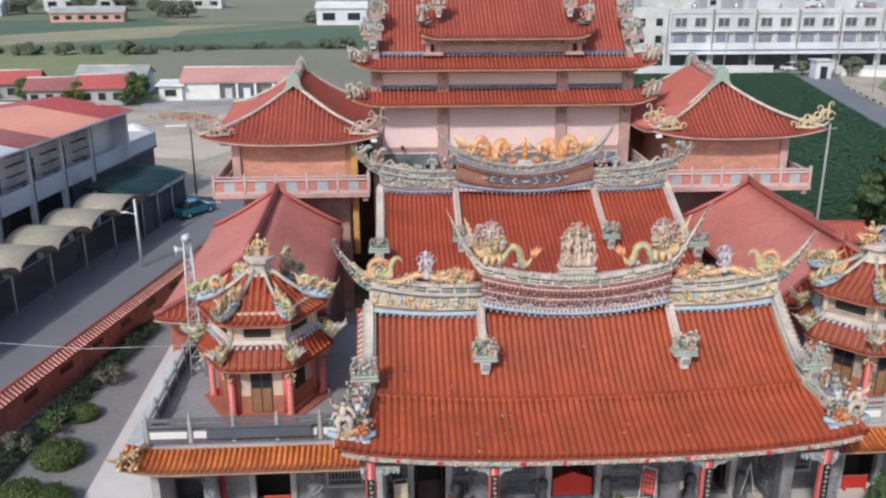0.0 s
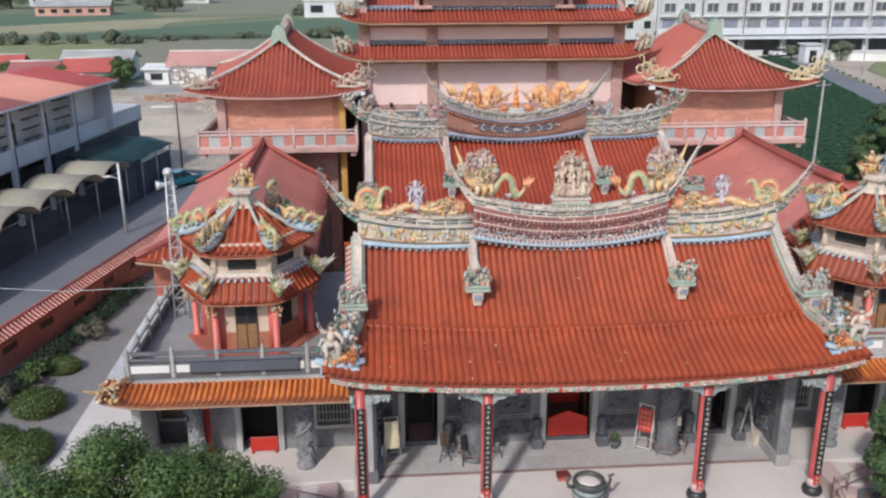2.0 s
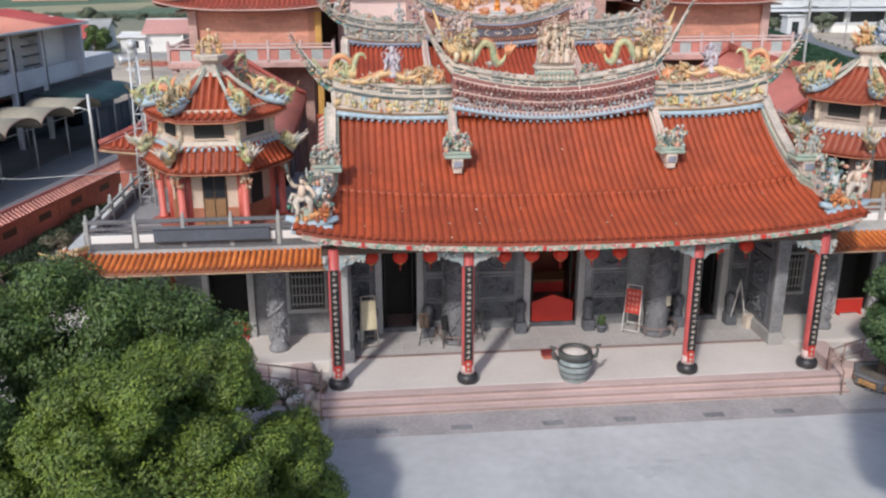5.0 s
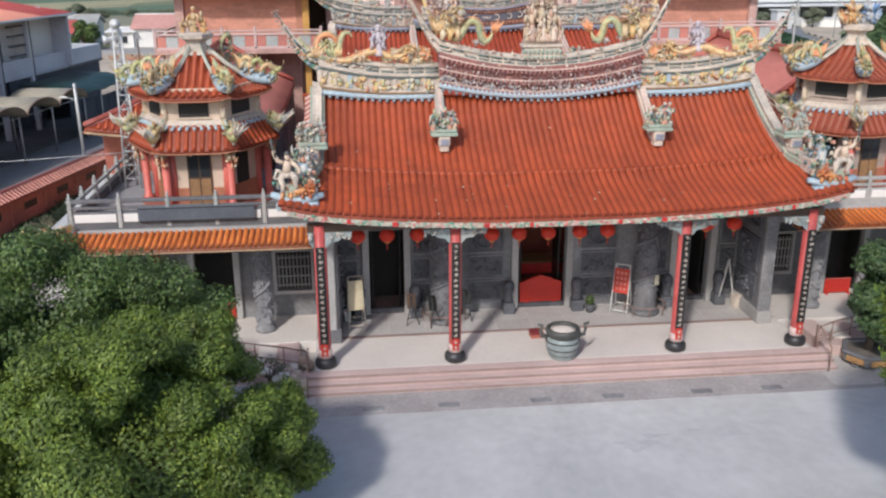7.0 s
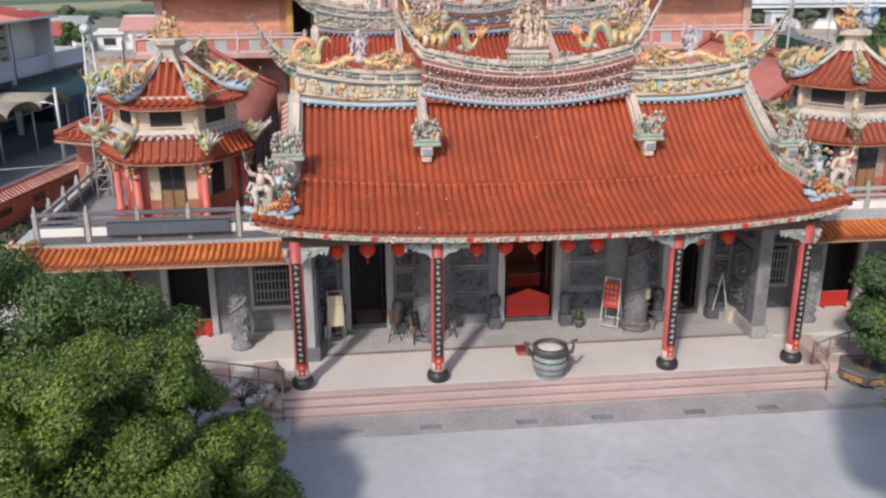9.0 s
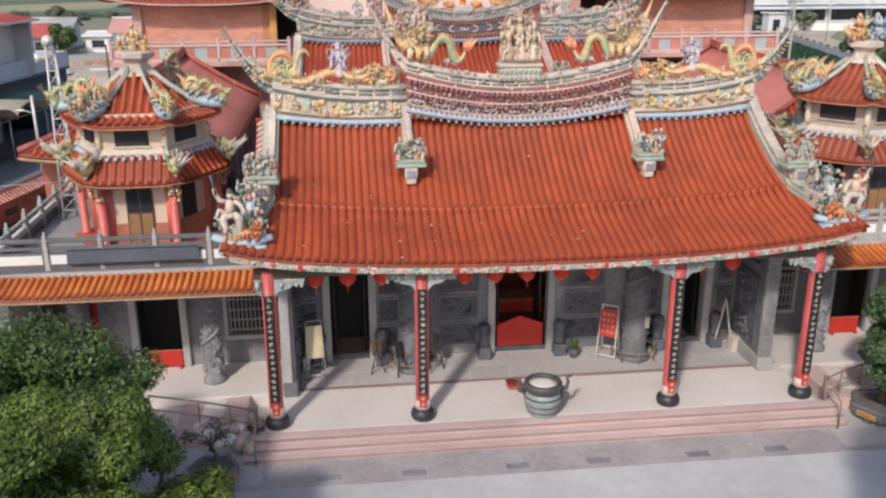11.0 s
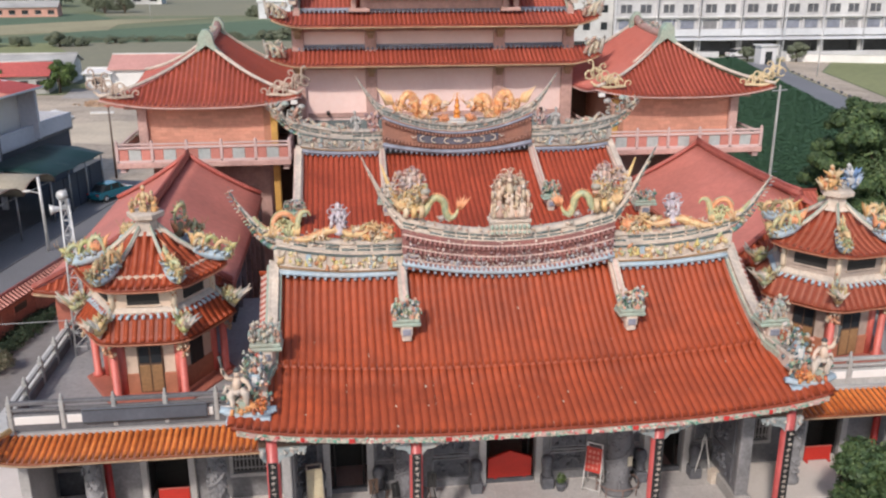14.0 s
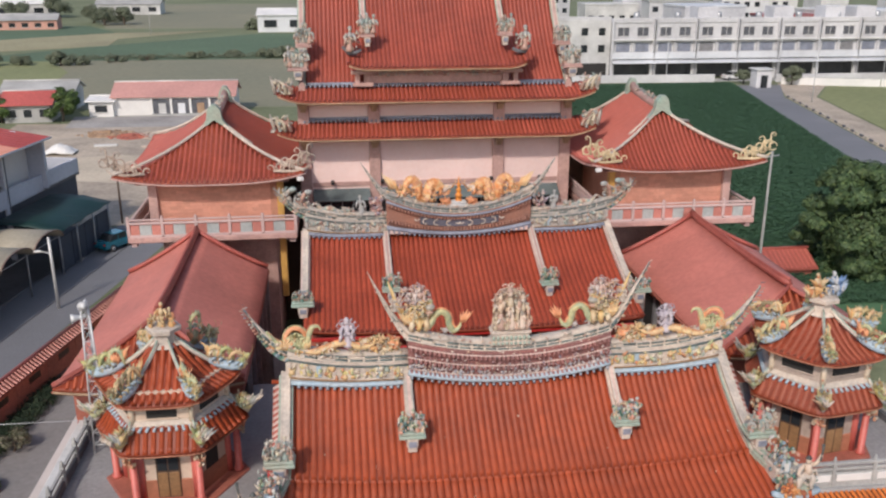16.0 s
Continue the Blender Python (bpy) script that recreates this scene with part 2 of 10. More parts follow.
FIELD_B = mat("brown_grey_field", (0.245, 0.225, 0.15), 0.95, 0.2, 0.06, 2.5, 0.4, second=(0.20, 0.205, 0.14))
FIELD_T = mat("tan_field", (0.33, 0.30, 0.18), 0.95, 0.25, 0.08, 2.5, 0.5)
GRASS = mat("rough_grass", (0.17, 0.19, 0.11), 0.95, 0.35, 0.12, 3.0, 0.6, second=(0.13, 0.15, 0.07))
CER = islands("cut_porcelain_mix", [(0.08, 0.30, 0.20), (0.62, 0.55, 0.42), (0.75, 0.50, 0.12), (0.16, 0.34, 0.44), (0.66, 0.62, 0.52), (0.70, 0.20, 0.08), (0.30, 0.44, 0.26), (0.62, 0.42, 0.30), (0.70, 0.66, 0.60), (0.12, 0.24, 0.22)])
CER_G = islands("green_porcelain_mix", [(0.08, 0.20, 0.15), (0.17, 0.28, 0.22), (0.35, 0.40, 0.27), (0.60, 0.53, 0.42), (0.10, 0.16, 0.18), (0.55, 0.40, 0.28), (0.45, 0.46, 0.42), (0.56, 0.28, 0.20), (0.56, 0.52, 0.48), (0.26, 0.33, 0.38)])
CER_F = islands("frieze_mix", [(0.60, 0.50, 0.20), (0.62, 0.38, 0.16), (0.40, 0.43, 0.24), (0.60, 0.53, 0.42), (0.56, 0.27, 0.15), (0.33, 0.38, 0.32), (0.64, 0.56, 0.32), (0.58, 0.50, 0.40), (0.58, 0.46, 0.24), (0.62, 0.42, 0.22)])
CER_GP = islands("grey_lilac_figure_mix", [(0.54, 0.49, 0.48), (0.42, 0.40, 0.42), (0.62, 0.56, 0.53), (0.36, 0.38, 0.42), (0.50, 0.41, 0.40), (0.64, 0.58, 0.53), (0.46, 0.38, 0.30)])
CER_Y = islands("yellow_dragon_mix", [(0.66, 0.45, 0.20), (0.62, 0.49, 0.28), (0.66, 0.36, 0.15), (0.46, 0.42, 0.24), (0.68, 0.57, 0.40), (0.36, 0.36, 0.26), (0.60, 0.46, 0.28), (0.68, 0.53, 0.40)])
CER_O = islands("orange_dragon_mix", [(0.78, 0.40, 0.17), (0.80, 0.50, 0.25), (0.76, 0.36, 0.16), (0.78, 0.56, 0.33), (0.70, 0.38, 0.22)])
CER_W = islands("white_figure_mix", [(0.66, 0.53, 0.43), (0.60, 0.46, 0.34), (0.56, 0.36, 0.27), (0.68, 0.59, 0.50), (0.44, 0.30, 0.24), (0.52, 0.42, 0.30), (0.56, 0.43, 0.29), (0.38, 0.35, 0.29)])
CER_P = islands("purple_frieze_mix", [(0.40, 0.24, 0.24), (0.30, 0.25, 0.29), (0.54, 0.44, 0.40), (0.44, 0.22, 0.18), (0.38, 0.38, 0.40), (0.56, 0.36, 0.29), (0.30, 0.20, 0.21), (0.58, 0.48, 0.44)])
CER_RIDER = islands("pinkish_figure_mix", [(0.58, 0.42, 0.38), (0.50, 0.34, 0.28), (0.62, 0.52, 0.46), (0.44, 0.36, 0.36), (0.62, 0.40, 0.24), (0.36, 0.32, 0.32)])
CER_GREY = islands("weathered_figure_mix", [(0.42, 0.38, 0.33), (0.36, 0.36, 0.34), (0.50, 0.45, 0.38), (0.45, 0.28, 0.22), (0.30, 0.36, 0.33), (0.55, 0.48, 0.36)])
EAVE_MIX = islands("painted_eave_mix", [(0.10, 0.34, 0.25), (0.62, 0.12, 0.12), (0.62, 0.50, 0.40), (0.24, 0.40, 0.32), (0.70, 0.60, 0.52), (0.66, 0.28, 0.26), (0.45, 0.50, 0.40)])
LEAF = leafmat("banyan_leaf", [(0.10, 0.150, 0.020), (0.078, 0.124, 0.018), (0.125, 0.178, 0.022), (0.062, 0.104, 0.016), (0.155, 0.205, 0.028), (0.088, 0.138, 0.018)], 0.55, 0.9)
LEAF_D = leafmat("dark_leaf", [(0.064, 0.114, 0.028), (0.080, 0.134, 0.032), (0.050, 0.094, 0.024), (0.118, 0.176, 0.040), (0.072, 0.118, 0.030)], 0.5, 0.7)
LEAF_B = leafmat("dull_shrub_leaf", [(0.12, 0.125, 0.075), (0.16, 0.15, 0.095), (0.10, 0.115, 0.06), (0.20, 0.175, 0.125)])
LEAF_C = leafmat("crop_leaf", [(0.042, 0.104, 0.052), (0.046, 0.110, 0.055), (0.040, 0.100, 0.050), (0.050, 0.115, 0.058)], 0.95, 0.25)
BROADLEAF = leafmat("dark_broad_leaf", [(0.046, 0.090, 0.034), (0.058, 0.106, 0.038), (0.040, 0.078, 0.030), (0.078, 0.130, 0.046), (0.10, 0.15, 0.052)], 0.6, 0.7)
# green leaf darkened: the wall's shadow is mixed into the colour
LEAF_S = leafmat("wall_shaded_green_leaf", [(0.02, 0.04, 0.02), (0.028, 0.05, 0.024), (0.024, 0.044, 0.018)], 0.8)
# lighter grey-green: distance haze is put into the leaf colour
LEAF_F = leafmat("hazed_far_leaf", [(0.15, 0.175, 0.115), (0.165, 0.19, 0.125), (0.14, 0.165, 0.115), (0.18, 0.20, 0.135)], 0.9, 0.2)
LEAF_H = leafmat("hedge_leaf", [(0.080, 0.120, 0.024), (0.062, 0.100, 0.020), (0.10, 0.14, 0.026), (0.046, 0.080, 0.018)])
GLZ_GY = mat("green_gold_glaze", (0.54, 0.46, 0.23), 0.45, 0.35, 9, 40, 0.8, second=(0.27, 0.36, 0.25))
GLZ_Y = mat("warm_yellow_glaze", (0.64, 0.47, 0.24), 0.45, 0.35, 9, 40, 0.8, second=(0.54, 0.34, 0.20))
GLZ_O = mat("bright_orange_glaze", (0.70, 0.35, 0.18), 0.45, 0.35, 9, 40, 0.8, second=(0.60, 0.25, 0.13))
GLZ_P = mat("pale_lilac_glaze", (0.54, 0.48, 0.48), 0.45, 0.35, 9, 40, 0.8, second=(0.34, 0.31, 0.38))
FADED = mat("faded_pink_roof", (0.56, 0.29, 0.25), 0.6, 0.2, 0.3, 8, 0.1)
VINE = mat("cream_vine_plaster", (0.66, 0.54, 0.34), 0.7, 0.25, 3, 25, 0.2)
LANTERN = mat("red_lantern_cloth", (0.72, 0.045, 0.02), 0.55, 0.15, 3, 30, 0.1)


# ---- mesh tools ----
class Shape:
    """Collects loose solid pieces for one mesh."""

    def __init__(self):
        self.v, self.f, self.s, self.m = [], [], [], []

    def add(self, verts, faces, smooth=False, m=0):
        k = len(self.v)
        self.v += [tuple(p) for p in verts]
        self.f += [tuple(i + k for i in f) for f in faces]
        self.s += [smooth] * len(faces)
        self.m += [m] * len(faces)
        return self

    def box(self, c, s, rz=0.0, bev=0.012, m=0, rx=0.0):
        hx, hy, hz = s[0] / 2, s[1] / 2, s[2] / 2
        b = min(bev, hx * 0.6, hy * 0.6, hz * 0.6)
        vs, idx = [], {}
        for sx in (-1, 1):
            for sy in (-1, 1):
                for sz in (-1, 1):
                    idx[sx, sy, sz] = len(vs)
                    vs += [(sx * hx, sy * (hy - b), sz * (hz - b)), (sx * (hx - b), sy * hy, sz * (hz - b)), (sx * (hx - b), sy * (hy - b), sz * hz)]
        fs = []
        for a in (-1, 1):
            q = [idx[a, -1, -1], idx[a, 1, -1], idx[a, 1, 1], idx[a, -1, 1]]
            fs.append(q if a > 0 else q[::-1])
            q = [idx[-1, a, -1] + 1, idx[1, a, -1] + 1, idx[1, a, 1] + 1, idx[-1, a, 1] + 1]
            fs.append(q if a < 0 else q[::-1])
            q = [idx[-1, -1, a] + 2, idx[1, -1, a] + 2, idx[1, 1, a] + 2, idx[-1, 1, a] + 2]
            fs.append(q if a > 0 else q[::-1])
        for a in (-1, 1):
            for c2 in (-1, 1):
                i, j = idx[a, c2, -1], idx[a, c2, 1]
                fs.append([i, i + 1, j + 1, j] if a * c2 > 0 else [i + 1, i, j, j + 1])
                i, j = idx[a, -1, c2], idx[a, 1, c2]
                fs.append([i + 2, i, j, j + 2] if a * c2 < 0 else [i, i + 2, j + 2, j])
                i, j = idx[-1, a, c2], idx[1, a, c2]
                fs.append([i + 1, i + 2, j + 2, j + 1] if a * c2 < 0 else [i + 2, i + 1, j + 1, j + 2])
        for key, i in idx.items():
            fs.append([i, i + 1, i + 2] if key[0] * key[1] * key[2] > 0 else [i + 2, i + 1, i])
        r = pose(c[0], c[1], c[2], rx, 0, rz)
        return self.add([r @ Vector(p) for p in vs], fs, False, m)

    def tube(self, pts, radii, seg=6, m=0, smooth=True, flat=1.0):
        pts = [Vector(p) for p in pts]
        n = len(pts)
        if not hasattr(radii, "__len__"):
            radii = [radii] * n
        vs, fs = [], []
        ref = None
        for i in range(n):
            d = (pts[min(i + 1, n - 1)] - pts[max(i - 1, 0)]).normalized()
            if ref is None:
                ref = Vector((0, 0, 1)) if abs(d.z) < 0.9 else Vector((1, 0, 0))
            a = d.cross(ref)
            a = a.normalized() if a.length > 1e-5 else d.orthogonal().normalized()
            b = a.cross(d).normalized()
            ref = b
            for k in range(seg):
                w = 2 * math.pi * k / seg
                vs.append(pts[i] + a * (math.cos(w) * radii[i]) + b * (math.sin(w) * radii[i] * flat))
        for i in range(n - 1):
            for k in range(seg):
                k2 = (k + 1) % seg
                fs.append((i * seg + k, i * seg + k2, (i + 1) * seg + k2, (i + 1) * seg + k))
        fs.append(tuple(range(seg))[::-1])
        fs.append(tuple((n - 1) * seg + k for k in range(seg)))
        return self.add(vs, fs, smooth, m)

    def lathe(self, c, prof, seg=14, m=0, smooth=True, turn=0.0):
        vs, fs = [], []
        n = len(prof)
        for r, z in prof:
            for k in range(seg):
                w = 2 * math.pi * k / seg + turn
                vs.append((c[0] + r * math.cos(w), c[1] + r * math.sin(w), c[2] + z))
        for i in range(n - 1):
            for k in range(seg):
                k2 = (k + 1) % seg
                fs.append((i * seg + k, i * seg + k2, (i + 1) * seg + k2, (i + 1) * seg + k))
        fs.append(tuple(range(seg))[::-1])
        fs.append(tuple((n - 1) * seg + k for k in range(seg)))
        return self.add(vs, fs, smooth, m)

    def ball(self, c, r, seg=7, rings=4, m=0, rot=None):
        if not hasattr(r, "__len__"):
            r = (r, r, r)
        vs = [Vector((0, 0, -r[2]))]
        for i in range(1, rings):
            a = -math.pi / 2 + math.pi * i / rings
            for k in range(seg):
                w = 2 * math.pi * k / seg
                vs.append(Vector((r[0] * math.cos(a) * math.cos(w), r[1] * math.cos(a) * math.sin(w), r[2] * math.sin(a))))
        vs.append(Vector((0, 0, r[2])))
        if rot:
            e = Euler([radians(q) for q in rot]).to_matrix()
            vs = [e @ p for p in vs]
        vs = [p + Vector(c) for p in vs]
        fs = [(0, 1 + (k + 1) % seg, 1 + k) for k in range(seg)]
        for i in range(rings - 2):
            for k in range(seg):
                k2 = (k + 1) % seg
                fs.append((1 + i * seg + k, 1 + i * seg + k2, 1 + (i + 1) * seg + k2, 1 + (i + 1) * seg + k))
        last = len(vs) - 1
        o = 1 + (rings - 2) * seg
        fs += [(o + k, o + (k + 1) % seg, last) for k in range(seg)]
        return self.add(vs, fs, True, m)

    def sheet(self, rows, thick, m=0, smooth=True):
        """A slab whose top runs through rows of points (all rows alike long); its underside lies thick lower."""
        n, k = len(rows), len(rows[0])
        top = [Vector(p) for r in rows for p in r]
        vs = top + [p - Vector((0, 0, thick)) for p in top]
        o = n * k
        d = (top[k] - top[0]).cross(top[1] - top[0])
        if d.length < 1e-7:
            d = (top[-1] - top[-1 - k]).cross(top[-1] - top[-2])
        flip = d.z < 0
        fs = []
        for i in range(n - 1):
            for j in range(k - 1):
                q = (i * k + j, (i + 1) * k + j, (i + 1) * k + j + 1, i * k + j + 1)
                fs += [q, tuple(o + t for t in q[::-1])]
        rim = [j for j in range(k)] + [i * k + k - 1 for i in range(1, n)] + [(n - 1) * k + j for j in range(k - 2, -1, -1)] + [i * k for i in range(n - 2, 0, -1)]
        for a, b in zip(rim, rim[1:] + rim[:1]):
            fs.append((a, b, b + o, a + o))
        if flip:
            fs = [f[::-1] for f in fs]
        return self.add(vs, fs, smooth, m)

    def prism(self, poly, y0, y1, m=0, frame_m=None):
        """A polygon of (x, z) pushed from y0 to y1."""
        n = len(poly)
        vs = [Vector((x, y0, z)) for x, z in poly] + [Vector((x, y1, z)) for x, z in poly]
        fs = [tuple(range(n)), tuple(range(2 * n - 1, n - 1, -1))]
        fs += [(i + n, (i + 1) % n + n, (i + 1) % n, i) for i in range(n)]
        if frame_m is not None:
            vs = [frame_m @ p for p in vs]
        return self.add(vs, fs, False, m)

    def sweep(self, pts, prof, m=0, smooth=False):
        """A closed outline of (x, z) offsets carried along pts."""
        n = len(prof)
        vs = [(p[0] + a, p[1], p[2] + b) for p in pts for a, b in prof]
        fs = []
        for i in range(len(pts) - 1):
            for j in range(n):
                j2 = (j + 1) % n
                fs.append((i * n + j, i * n + j2, (i + 1) * n + j2, (i + 1) * n + j))
        fs.append(tuple(range(n))[::-1])
        fs.append(tuple((len(pts) - 1) * n + j for j in range(n)))
        return self.add(vs, fs, smooth, m)

    def move(self, mtx):
        self.v = [tuple(mtx @ Vector(p)) for p in self.v]
        return self


def link(name, shape, mats, parent=None, label="", fix=True):
    me = bpy.data.meshes.new(name)
    me.from_pydata(shape.v, [], shape.f)
    for x in mats if isinstance(mats, (list, tuple)) else [mats]:
        me.materials.append(x)
    me.polygons.foreach_set("use_smooth", shape.s)
    me.polygons.foreach_set("material_index", shape.m)
    if fix:
        bm = bmesh.new()
        bm.from_mesh(me)
        bmesh.ops.recalc_face_normals(bm, faces=bm.faces)
        bm.to_mesh(me)
        bm.free()
    me.update()
    ob = new(name, me)
    if parent is not None:
        ob.parent = parent
    if label:
        ob["label"] = label
    return ob


def part(name, shape, mats, parent, label="", fix=True):
    return link(name, shape, mats, parent, label, fix)


def thing(name, label, category, at=(0, 0, 0), rz=0.0, group="", kind=""):
    ob = new(name)
    ob.matrix_basis = pose(at[0], at[1], at[2], 0, 0, rz)
    ob.empty_display_size = 0.3
    return tagged(ob, label, category, group, kind)


def whole(name, shape, mats, label, category, group="", kind="", fix=True):
    return tagged(link(name, shape, mats, None, "", fix), label, category, group, kind)


def rib(pts, side, r, step=0.3, cap=True, seg=5, rise=1.0):
    """One row of half-round roof tiles along pts, from the eave up, each tile a little wider at its lower end."""
    sh = Shape()
    pts = [Vector(p) for p in pts]
    fine = []
    for a, b in zip(pts, pts[1:]):
        k = max(1, round((b - a).length / step))
        for i in range(k):
            fine.append((a.lerp(b, i / k), a.lerp(b, (i + 0.96) / k)))
    vs, fs = [], []
    side = Vector(side).normalized()
    n = seg + 1
    for a, b in fine:
        d = (b - a).normalized()
        nrm = side.cross(d).normalized()
        if nrm.z < 0:
            nrm = -nrm
        for p, rr in ((a, r * 1.04), (b, r * 0.96)):
            for i in range(n):
                w = math.pi * i / seg
                vs.append(p + side * (math.cos(w) * rr) + nrm * (math.sin(w) * rr * rise - r * 0.25))
    for t in range(len(fine) * 2 - 1):
        for i in range(seg):
            fs.append((t * n + i, t * n + i + 1, (t + 1) * n + i + 1, (t + 1) * n + i))
    if cap:
        fs.append(tuple(range(n)))
    sh.add(vs, fs, True)
    return sh


def tiled(parent, rows, sides, r, tile, deck, thick=0.12, step=0.3, label="", name="roof", rise=1.0):
    """A roof face: a deck through the rows, and a row of half-round tiles on each."""
    d = part(name, Shape().sheet(rows, thick), deck, parent, label)
    for i, row in enumerate(rows):
        if (Vector(row[0]) - Vector(row[-1])).length < 0.25:
            continue
        s = sides if isinstance(sides, Vector) else sides[i]
        part("roof_tile", rib(row, s, r, step, True, 6, rise), tile, d, fix=False)
    return d


def clutter(sh, box0, box1, n, r0, r1, seed, m=0, up=False):
    """Small uneven relief pieces in a box."""
    rnd = random.Random(seed)
    for _ in range(n):
        c = [rnd.uniform(a, b) for a, b in zip(box0, box1)]
        r = rnd.uniform(r0, r1)
        q = rnd.random()
        if q < 0.5:
            sh.ball(c, (r, r * rnd.uniform(0.5, 1), r * rnd.uniform(0.6, 1.3)), 6, 3, m, (rnd.uniform(0, 90), rnd.uniform(0, 90), rnd.uniform(0, 180)))
        elif q < 0.8:
            a = rnd.uniform(0, 6.28)
            sh.tube([c, (c[0] + r * 0.8 * math.cos(a), c[1] - r * 0.3, c[2] + r * 0.8), (c[0] + r * 1.8 * math.cos(a), c[1], c[2] + r * rnd.uniform(0.6, 2.2))], [r * 0.5, r * 0.45, r * 0.1], 5, m)
        else:
            sh.lathe((c[0], c[1], c[2] - r), [(r * 0.6, 0), (r * 0.8, r * 0.4), (r * 0.35, r * 1.3), (r * 0.45, r * 1.6), (r * 0.1, r * 2.1)], 6, m)
    return sh


def fuzz(sh, c, r, n, size, seed, m=0, core=True):
    """A shaggy lump: a core with many small curling tufts over it."""
    rnd = random.Random(seed)
    c = Vector(c)
    if core:
        sh.ball(c, [q * 0.72 for q in r], 8, 5, m)
    for _ in range(n):
        d = Vector((rnd.gauss(0, 1), rnd.gauss(0, 1), rnd.gauss(0, 1))).normalized()
        p = c + Vector((d.x * r[0], d.y * r[1], d.z * r[2])) * rnd.uniform(0.6, 0.95)
        t = d.cross(Vector((rnd.gauss(0, 1), rnd.gauss(0, 1), rnd.gauss(0, 1)))).normalized()
        s = size * rnd.uniform(0.6, 1.4)
        sh.tube([p, p + d * s * 0.8 + t * s * 0.4, p + d * s + t * s * 1.2], [s * 0.42, s * 0.34, s * 0.08], 5, m)
    return sh


def statue(sh, at, h, rz=0.0, seed=0, m=0, arms=True):
    """A plain robed figure shape with a broad hem, sleeves and a trailing sash."""
    rnd = random.Random(seed)
    x, y, z = at
    lean = rnd.uniform(-0.06, 0.06) * h
    rot = radians(rz)
    c, s = math.cos(rot), math.sin(rot)
    sh.tube([(x, y, z), (x, y, z + 0.10 * h), (x + lean * 0.4, y, z + 0.34 * h), (x + lean, y - 0.02 * h, z + 0.48 * h)], [0.23 * h, 0.20 * h, 0.14 * h, 0.11 * h], 8, m, True, 0.8)
    sh.tube([(x + lean, y - 0.02 * h, z + 0.46 * h), (x + lean * 1.1, y, z + 0.62 * h), (x + lean * 1.2, y, z + 0.76 * h)], [0.115 * h, 0.15 * h, 0.07 * h], 8, m, True, 0.75)
    hx, hz = x + lean * 1.3, z + 0.85 * h
    sh.ball((hx, y - 0.02 * h, hz), (0.075 * h, 0.08 * h, 0.09 * h), 7, 4, m)
    sh.lathe((hx, y, hz + 0.04 * h), [(0.085 * h, 0), (0.095 * h, 0.04 * h), (0.06 * h, 0.08 * h), (0.02 * h, 0.12 * h)], 6, m)
    if arms:
        for k in (-1, 1):
            up = rnd.choice((-0.12, -0.05, 0.02, 0.16)) * h
            p0 = (x + lean + k * 0.11 * h * c, y + k * 0.11 * h * s, z + 0.68 * h)
            p1 = (p0[0] + k * 0.10 * h * c, p0[1] - 0.05 * h, p0[2] - 0.12 * h)
            p2 = (p1[0] - k * rnd.uniform(-0.04, 0.08) * h, p1[1] - 0.12 * h, p1[2] + up)
            sh.tube([p0, p1, p2], [0.07 * h, 0.065 * h, 0.04 * h], 6, m)
            sh.tube([p2, (p2[0] + k * 0.02 * h, p2[1] + 0.02 * h, p2[2] - 0.12 * h), (p2[0] + k * 0.04 * h, p2[1] + 0.03 * h, p2[2] - 0.24 * h)], [0.05 * h, 0.06 * h, 0.02 * h], 5, m)
    for _ in range(4):
        a = rnd.uniform(-0.22, 0.22) * h
        zz = z + rnd.uniform(0.15, 0.6) * h
        sh.tube([(x + a * 0.5, y - 0.10 * h, zz), (x + a, y - 0.16 * h, zz - 0.06 * h), (x + a * 1.3, y - 0.10 * h, zz - 0.16 * h)], [0.045 * h, 0.04 * h, 0.01 * h], 5, m)
    return sh


